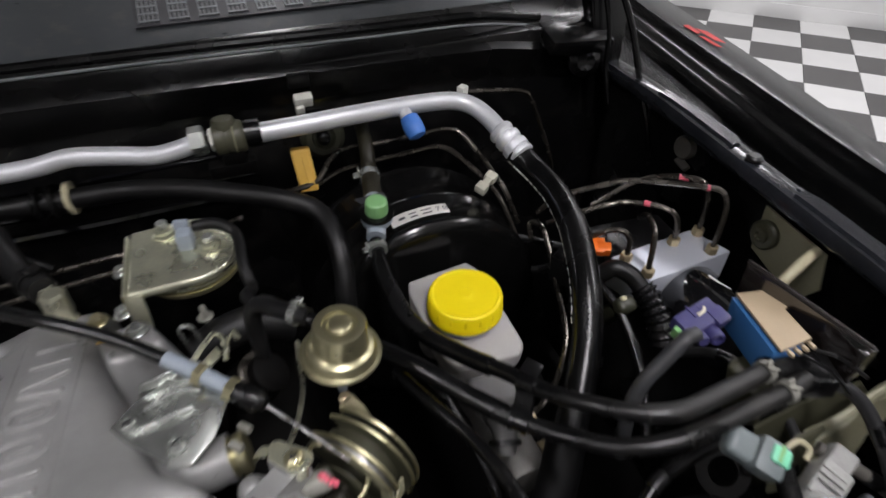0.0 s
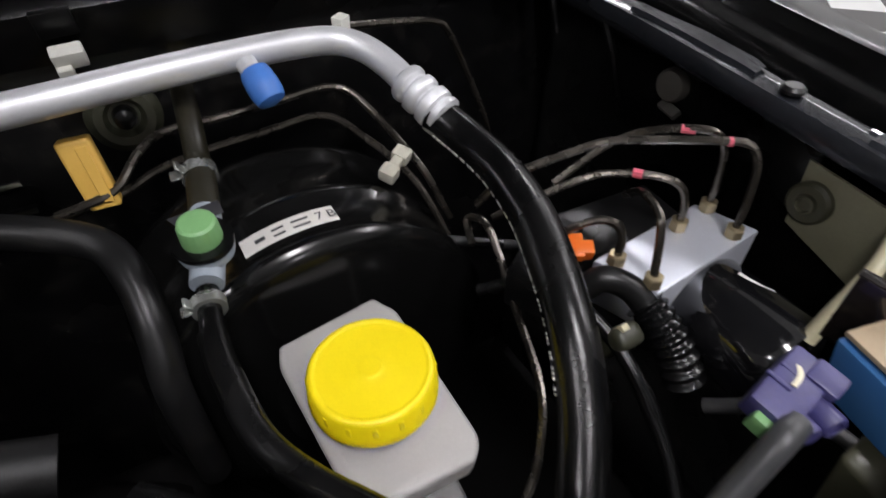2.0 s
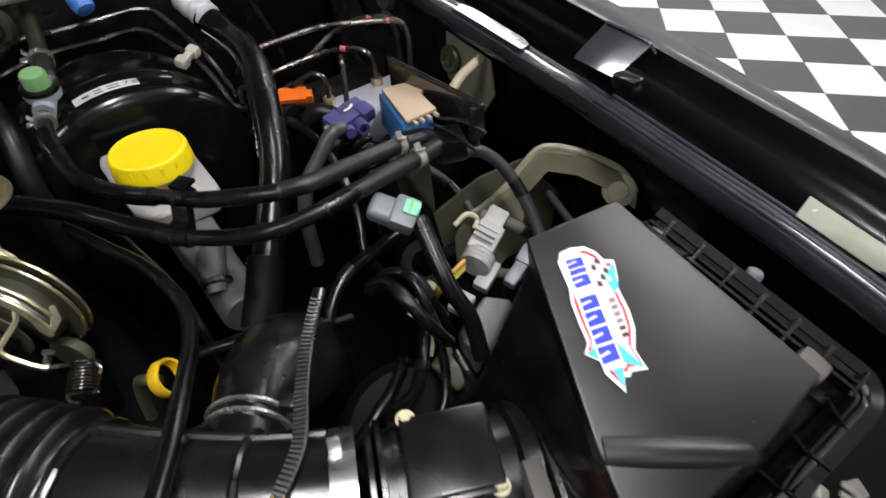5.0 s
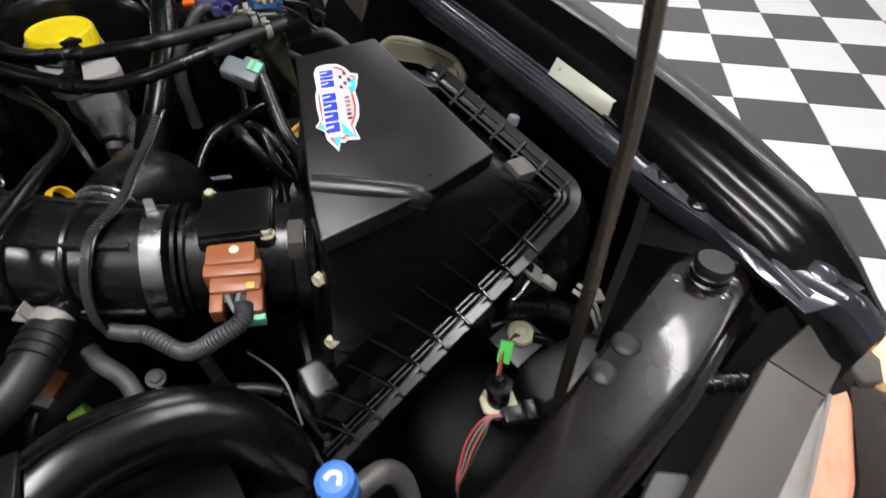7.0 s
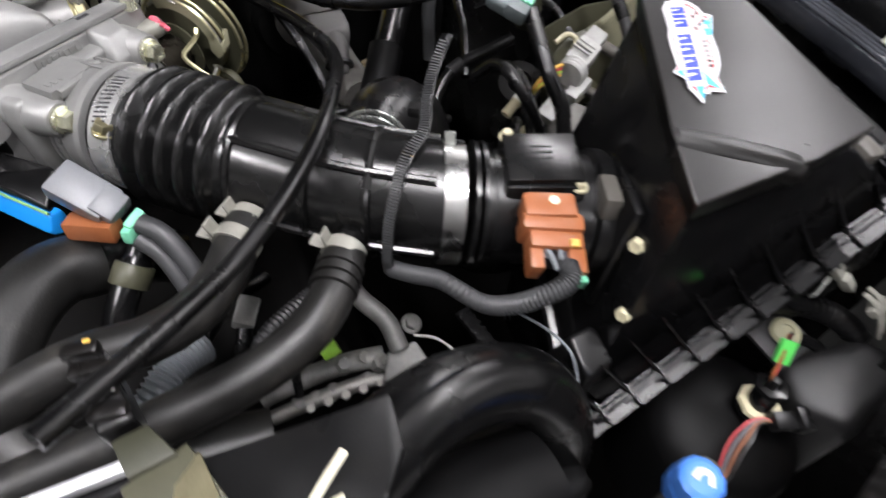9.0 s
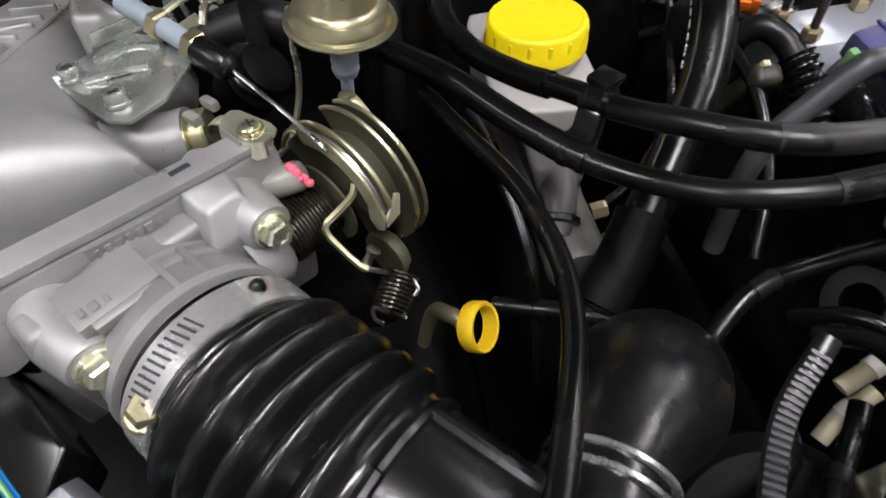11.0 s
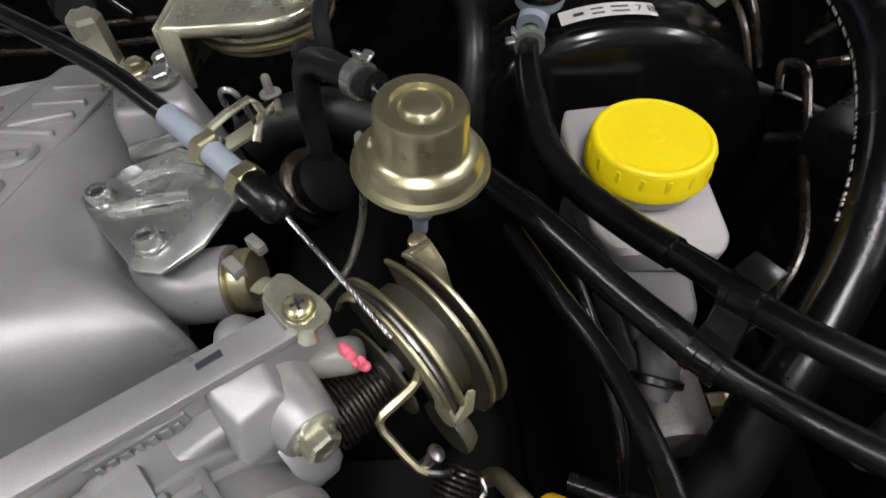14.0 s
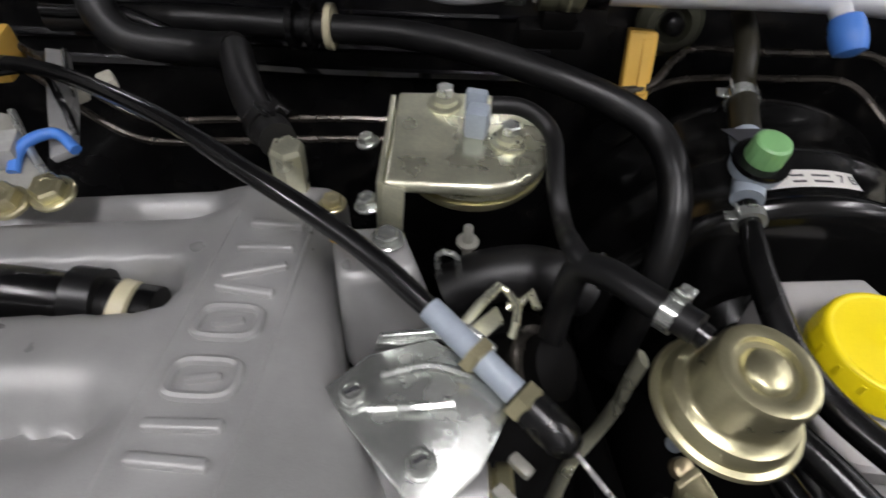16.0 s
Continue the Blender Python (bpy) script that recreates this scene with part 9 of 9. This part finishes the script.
part("lower_rail", tube([(-0.028, -0.0665, 0.89), (-0.008, -0.0685, 0.893), (0.012, -0.0705, 0.895), (0.034, -0.0735, 0.896), (0.05, -0.079, 0.896)], 0.0048, 12, 6), CAST_DIM, fr)
for k in range(5):
    p = V((-0.01 + 0.0115 * k, -0.0685 - 0.0011 * k, 0.8965))
    part("injector", lathe([(0.0052, -0.01), (0.0048, -0.001), (0.0034, 0.0005), (0.0034, 0.0032), (0.0024, 0.0036)], p + V((0.0, 0.001 * (k % 3), -0.001 * (k % 2))), (0.15, -0.45 + 0.15 * (k % 3), 0.9), 8), CAST_DIM if k % 2 else RAIL_GREY, fr)
    part("injector_nut", hexhead(p + V((0.005, -0.006, 0.001)), (0.1, -0.5, 1), 0.0034, 0.004), CAST_DIM, fr, angle=20)
for p in ((-0.038, -0.066, 0.893), (0.072, -0.064, 0.926)):
    part("bolt_head", hexhead(p, (0.1, -0.35, 1), 0.0048, 0.005, 0.0068), RAIL_GREY, fr, angle=20)
part("green_cap", tube([(0.0145, -0.0485, 0.908), (0.0255, -0.0475, 0.911)], 0.0056, 14, 3), LIME, fr, "lime green tape")
hb = thing("hose_bracket", (-0.09, -0.07, 0.98), "black plastic clamp block holding the coolant hoses", "bracket")
for k in range(4):
    part("ridge", block(V((-0.0730, -0.0855, 1.0520)).lerp(V((-0.0650, -0.1265, 1.0520)), 0.14 + 0.24 * k), (0.0129, 0.0055, 0.005), (0, 0, 1), (0.9701, -0.2425, 0), 0.0014), PLASTIC_SATIN, hb)
part("block", solid([(-0.0790, -0.0840, 1.0520), (-0.0670, -0.0870, 1.0520), (-0.0590, -0.1260, 1.0520), (-0.0710, -0.1270, 1.0520), (-0.0790, -0.0840, 1.0300), (-0.0670, -0.0870, 1.0300), (-0.0590, -0.1260, 1.0300), (-0.0710, -0.1270, 1.0300)], 0.0025), PLASTIC, hb)
part("tab", block((-0.0690, -0.0910, 1.0540), (0.0028, 0.0048, 0.001), (0, 0, 1), (1, 0, 0), 0.0003, 1), YELLOW_BOX, hb)
part("stay_block", plate([(-0.0680, -0.1300, 1.0500), (-0.0560, -0.1290, 1.0500), (-0.0490, -0.1440, 1.0500), (-0.0650, -0.1450, 1.0500)], (0, 0, -0.012), 0.0015), OLIVE_PANEL, hb, "dark olive folded stay")
part("gold_stay", plate([(-0.0680, -0.1460, 1.0480), (-0.0460, -0.1410, 1.0480), (-0.0370, -0.1690, 1.0480), (-0.0650, -0.1630, 1.0480)], (0, 0, -0.003), 0.001), OLIVE, hb)

# ---------- left end of the bulkhead ----------
lb = thing("left_bracket", (-0.33, 0.40, 1.03), "zinc bracket with nuts and a blue wire on the manifold's end", "bracket")
part("upright", plate([(-0.325, 0.452, 1.06), (-0.308, 0.446, 1.062), (-0.292, 0.412, 1.05), (-0.275, 0.372, 1.046), (-0.286, 0.366, 1.044), (-0.305, 0.405, 1.048)], (0.002, 0.0, -0.004), 0.001), CAST_ROUGH, lb)
part("upright_fold", plate([(-0.309, 0.446, 1.0635), (-0.298, 0.43, 1.072), (-0.288, 0.408, 1.066), (-0.292, 0.412, 1.051)], (0.0012, 0.001, 0), 0.0005), ZINC, lb)
part("sheet", plate([(-0.345, 0.40, 1.052), (-0.315, 0.392, 1.052), (-0.29, 0.362, 1.046), (-0.272, 0.345, 1.043), (-0.285, 0.33, 1.04), (-0.33, 0.335, 1.04)], (0, 0, -0.003), 0.0012), CLAMP_GREY, lb)
part("sheet_lip", tube([(-0.316, 0.393, 1.0535), (-0.291, 0.363, 1.0475), (-0.273, 0.346, 1.0445)], 0.0022, 8, 5), ZINC, lb)
part("amber_block", block((-0.365, 0.455, 1.052), (0.026, 0.03, 0.026), (0, 0, 1), (1, 0.2, 0), 0.003), YELLOW_BOX, lb)
part("blue_wire", tube([(-0.297, 0.352, 1.045), (-0.298, 0.364, 1.05), (-0.293, 0.373, 1.052), (-0.284, 0.378, 1.051), (-0.272, 0.37, 1.047)], 0.0032, 10, 6), BLUE, lb, "bright blue wire loop")
part("gold_nut", hexhead((-0.268, 0.337, 1.045), (0, -0.2, 1), 0.0085, 0.009, 0.011), GOLD, lb, angle=20)
part("gold_nut", hexhead((-0.287, 0.33, 1.044), (0, -0.2, 1), 0.008, 0.01, 0.01), GOLD_DULL, lb, angle=20)
part("pale_block", block((-0.306, 0.364, 1.05), (0.016, 0.02, 0.012), (0, 0, 1), (1, 0.3, 0), 0.002), PALE_PLUG, lb)
part("wire", tube([(-0.34, 0.42, 1.06), (-0.31, 0.42, 1.063), (-0.29, 0.4, 1.056), (-0.28, 0.385, 1.045)], 0.0022, 8, 6), RUBBER, lb)

# ---------- small things deep in the bay ----------
def corrugated(name, label, pts, r, depth, count, mat, group=""):
    t = thing(name, pts[len(pts) // 2], label, "wiring", group)
    part("sleeve", sweep(bmesh.new(), spline(pts, 40), rib_radius(r, depth, count), 12), mat, t)
    return t


corrugated("corrugated_sleeve", "blue-grey corrugated wiring sleeve under the hoses", [(-0.05, -0.02, 0.925), (-0.061, -0.026, 0.93), (-0.072, -0.034, 0.932), (-0.084, -0.043, 0.928), (-0.1, -0.05, 0.915)], 0.0085, 0.0018, 18, GREY_PLUG)
corrugated("corrugated_sleeve", "thin black corrugated sleeve between the hoses", [(0.03, -0.03, 0.955), (0.018, -0.042, 0.965), (0.002, -0.052, 0.97), (-0.014, -0.06, 0.968), (-0.03, -0.068, 0.95)], 0.0042, 0.0009, 26, SLEEVE)
gp2 = thing("sensor_plug", (-0.02, -0.01, 0.92), "dusty pale grey sensor plug below the duct", "plug")
part("body", block((-0.02, -0.008, 0.927), (0.02, 0.014, 0.016), (0.2, -0.4, 0.9), (0.5, 0.8, 0.2), 0.0025), PALE_PLUG, gp2)
part("neck", tube([(-0.024, -0.016, 0.923), (-0.03, -0.026, 0.915), (-0.038, -0.034, 0.9)], 0.0052, 12, 4), RUBBER, gp2)
elb = thing("elbow_connector", (0.055, -0.05, 0.92), "pale grey plastic elbow connector under the duct", "connector")
part("arm", tube([(0.045, -0.03, 0.945), (0.048, -0.042, 0.941), (0.0565, -0.06, 0.935), (0.0575, -0.078, 0.926)], 0.0062, 14, 5), RAIL_GREY, elb)
part("body", solid([(0.05, -0.0745, 0.925), (0.069, -0.0775, 0.928), (0.072, -0.1, 0.922), (0.04, -0.089, 0.918), (0.051, -0.075, 0.91), (0.068, -0.078, 0.91), (0.071, -0.1, 0.906), (0.041, -0.089, 0.904)], 0.002), RAIL_GREY, elb)
part("wire", tube([(0.07, -0.072, 0.925), (0.082, -0.082, 0.926), (0.09, -0.096, 0.92), (0.094, -0.11, 0.905)], 0.0009, 8, 6), PALE_PLUG, elb)
bp = thing("brown_sensor", (0.018, -0.035, 0.93), "small brown and grey sensor plug below the duct", "plug")
part("body", block((0.018, -0.036, 0.935), (0.018, 0.012, 0.012), (0.1, -0.3, 1), (0.7, 0.6, 0), 0.002), BROWN, bp)
part("clip", block((0.009, -0.044, 0.933), (0.008, 0.014, 0.013), (0.1, -0.3, 1), (0.7, 0.6, 0), 0.002), GREY_TOP, bp)
part("wire", tube([(0.004, -0.048, 0.932), (-0.004, -0.058, 0.926), (-0.008, -0.072, 0.912)], 0.003, 8, 5), RUBBER, bp)
wz = thing("side_bracket", (0.4, 0.015, 0.95), "pale grey bracket with a slot on the inner wing", "bracket")
part("sheet", plate([(0.4, 0.026, 0.972), (0.42, 0.012, 0.972), (0.421, -0.014, 0.967), (0.388, -0.012, 0.962), (0.384, 0.008, 0.964)], (0, 0, -0.003), 0.001), MID_PLUG, wz)
part("fold", plate([(0.4, 0.026, 0.972), (0.384, 0.008, 0.964), (0.385, 0.006, 0.945), (0.4, 0.024, 0.95)], (-0.0015, 0.0015, 0), 0.0006), MID_PLUG, wz)
part("slot", plate([(0.4, 0.006, 0.9724), (0.411, -0.001, 0.9718), (0.411, -0.006, 0.9708), (0.399, 0.001, 0.9708)], (0, 0, 0.0004), 0), INK, wz)
part("tab", solid([(0.398, 0.042, 0.985), (0.406, 0.036, 0.985), (0.386, 0.026, 0.975), (0.38, 0.03, 0.972), (0.394, 0.036, 0.965), (0.384, 0.024, 0.96)], 0.002), CLAMP_GREY, wz)
gh = hose("side_hose", "thin dusty grey hose by the inner wing", [(0.36, 0.045, 0.97), (0.345, 0.03, 0.965), (0.32, 0.022, 0.962), (0.295, 0.014, 0.96), (0.275, 0.008, 0.95), (0.262, 0.0, 0.93)], 0.0038, SLEEVE)
gk = hose("side_hose", "thin black hose by the inner wing", [(0.375, 0.08, 0.985), (0.37, 0.06, 0.982), (0.364, 0.038, 0.978), (0.36, 0.02, 0.965), (0.35, 0.0, 0.94)], 0.0032, SLEEVE)
fdv = thing("idle_valve", (-0.03, 0.26, 1.0), "dark cast idle valve with a ribbed neck beneath the cable", "valve")
part("body", lathe([(0.012, 0), (0.017, 0.004), (0.017, 0.02), (0.0145, 0.023), (0.0145, 0.034), (0.01, 0.037)], (-0.045, 0.268, 1.01), (0.5, -0.2, 0.5), 26), DARK, fdv)
part("ring", lathe([(0.0145, -0.0015), (0.0162, -0.001), (0.0162, 0.001), (0.0145, 0.0015)], (-0.03, 0.262, 1.03), (0.5, -0.2, 0.5), 26), STEEL_DARK, fdv)
part("neck", tube([(-0.07, 0.305, 1.02), (-0.05, 0.31, 1.028), (-0.025, 0.312, 1.03), (0.0, 0.31, 1.02)], 0.0135, 20, 6), RUBBER_MATT, fdv)
part("small_plug", block((-0.048, 0.2, 1.047), (0.009, 0.005, 0.006), (0, 0, 1), (0.7, -0.7, 0), 0.0012), CLAMP_GREY, fdv)
part("small_plug", block((-0.042, 0.211, 1.047), (0.0045, 0.009, 0.005), (0, 0, 1), (0.7, 0.7, 0), 0.0012), CLAMP_GREY, fdv)
shd = thing("heat_foil", (0.06, -0.142, 0.93), "crumpled silvery foil behind the intake tube", "foil")
part("sheet", loft([[(0.02 + 0.009 * k, -0.134 - 0.0018 * k, 0.952 + 0.003 * math.sin(k * 2.1)), (0.022 + 0.009 * k, -0.1385 - 0.0018 * k, 0.945 + 0.002 * math.cos(k * 1.7)), (0.023 + 0.009 * k, -0.139 - 0.0018 * k, 0.925)] for k in range(9)], thick=0.0008), CAST_DIM, shd, angle=20)
tnk = thing("radiator_tank", (0.02, -0.19, 0.9), "smooth black plastic radiator end tank", "tank")
part("tank", tube([(-0.1, -0.185, 0.955), (-0.03, -0.185, 0.96), (0.04, -0.186, 0.958), (0.085, -0.188, 0.945)], 0.028, 24, 6, 0.7), TANK_BLACK, tnk)
strip = thing("toothed_strip", (0.108, -0.108, 0.93), "dark toothed plastic strip under the intake duct", "strip")
sa, sb_ = V((0.104, -0.073, 0.93)), V((0.111, -0.142, 0.93))
part("strip", block((sa + sb_) / 2, ((sb_ - sa).length, 0.009, 0.005), (0, 0, 1), sb_ - sa, 0.001), PLASTIC, strip)
for k in range(12):
    part("tooth", block(sa.lerp(sb_, (k + 0.5) / 12) + V((0, 0, 0.0035)), (0.0028, 0.009, 0.003), (0, 0, 1), sb_ - sa, 0.0005, 1), PLASTIC_GLOSS, strip)
pale = thing("pale_wire", (0.137, -0.13, 0.95), "thin pale grey wire under the intake duct", "wire")
part("sheath", tube([(0.13, -0.095, 0.942), (0.135, -0.116, 0.95), (0.1385, -0.13, 0.951), (0.139, -0.142, 0.948), (0.136, -0.158, 0.93)], 0.0009, 8, 6), GREY_PLUG, pale)
# a few loose cables crossing the dark parts
random.seed(23)
LOOSE = [([(0.09, 0.42, 0.98), (0.16, 0.4, 1.0), (0.25, 0.36, 0.985), (0.33, 0.34, 0.95)], 0.0035), ([(0.225, 0.33, 0.98), (0.25, 0.3, 1.0), (0.262, 0.25, 0.99), (0.258, 0.2, 0.96), (0.24, 0.16, 0.93)], 0.0045),
         ([(0.28, 0.2, 0.98), (0.3, 0.17, 1.0), (0.315, 0.13, 0.99), (0.32, 0.09, 0.96)], 0.004), ([(0.08, 0.15, 0.94), (0.12, 0.13, 0.95), (0.16, 0.12, 0.935), (0.2, 0.12, 0.92)], 0.005),
         ([(0.13, 0.02, 0.92), (0.17, 0.03, 0.935), (0.2, 0.05, 0.93), (0.22, 0.08, 0.91)], 0.0045), ([(0.08, -0.09, 0.91), (0.11, -0.1, 0.92), (0.14, -0.12, 0.91), (0.15, -0.15, 0.88)], 0.004),
         ([(-0.32, 0.46, 1.08), (-0.27, 0.465, 1.075), (-0.22, 0.46, 1.05), (-0.18, 0.45, 1.02)], 0.0045),
         ([(0.0, 0.02, 0.92), (-0.03, 0.0, 0.93), (-0.06, -0.02, 0.92), (-0.1, -0.03, 0.9)], 0.005)]
for pts, r in LOOSE:
    t = thing("loose_cable", pts[1], "thin black taped cable in the shade of the bay", "cable", "loose cables")
    part("sheath", tube(pts, r, 10, 8), RUBBER if r > 0.004 else SLEEVE, t)
    ln3 = spline(pts, 8)
    for f in (0.3, 0.62):
        k3 = int(f * len(ln3))
        part("tape_band", sweep(bmesh.new(), ln3[k3:k3 + 3], r + 0.0007, 10), PLASTIC_GLOSS, t)

# ---------- floor tiles ----------
def tiles():
    gap, th = 0.0012, 0.006
    shared = {}
    for key, m in (("w", TILE_WHITE), ("d", TILE_DARK)):
        bm = bmesh.new()
        s = TILE / 2 - gap
        bmesh.ops.create_cube(bm, size=1, matrix=Matrix.Diagonal((2 * s, 2 * s, th, 1)))
        top = [e for e in bm.edges if all(v.co.z > 0 for v in e.verts)]
        bmesh.ops.bevel(bm, geom=top, offset=0.0015, segments=1, affect="EDGES")
        me = bpy.data.meshes.new("floor_tile")
        bm.to_mesh(me)
        bm.free()
        me.materials.append(m)
        shared[key] = me
    rest, faces, kinds = [], [], []
    near = {(u, v) for u in range(-8, 7) for v in range(-17, 0)}
    order = sorted(near, key=lambda q: (grid(q[0] + 0.5, q[1] + 0.5) - V((1.6, 0.9, 0))).length)[:260]
    order = set(order)
    for u in range(LO_U, HI_U):
        for v in range(LO_V, 0):
            key = "d" if (u + v) % 2 else "w"
            c = grid(u + 0.5, v + 0.5, -0.003)
            if (u, v) in order:
                ob = new("floor_tile", shared[key])
                ob.matrix_world = Matrix.Translation(c) @ GT.to_4x4()
                ob.parent = FLOOR
            else:
                base = len(rest)
                s = TILE / 2 - gap
                for a, b in ((-s, -s), (s, -s), (s, s), (-s, s)):
                    o = GT @ V((a, b, 0))
                    rest.append((c.x + o.x, c.y + o.y, 0.0))
                for a, b in ((-s, -s), (s, -s), (s, s), (-s, s)):
                    o = GT @ V((a, b, 0))
                    rest.append((c.x + o.x, c.y + o.y, -0.006))
                faces.append((base, base + 1, base + 2, base + 3))
                kinds.append(0 if key == "w" else 1)
                for k in range(4):
                    faces.append((base + k, base + 4 + k, base + 4 + (k + 1) % 4, base + (k + 1) % 4))
                    kinds.append(0 if key == "w" else 1)
    me = bpy.data.meshes.new("floor_tiles")
    me.from_pydata(rest, [], faces)
    me.materials.append(TILE_WHITE)
    me.materials.append(TILE_DARK)
    me.polygons.foreach_set("material_index", kinds)
    ob = new("floor_tiles", me)
    ob.parent = FLOOR
    tagged(ob, kind="stuff")


tiles()
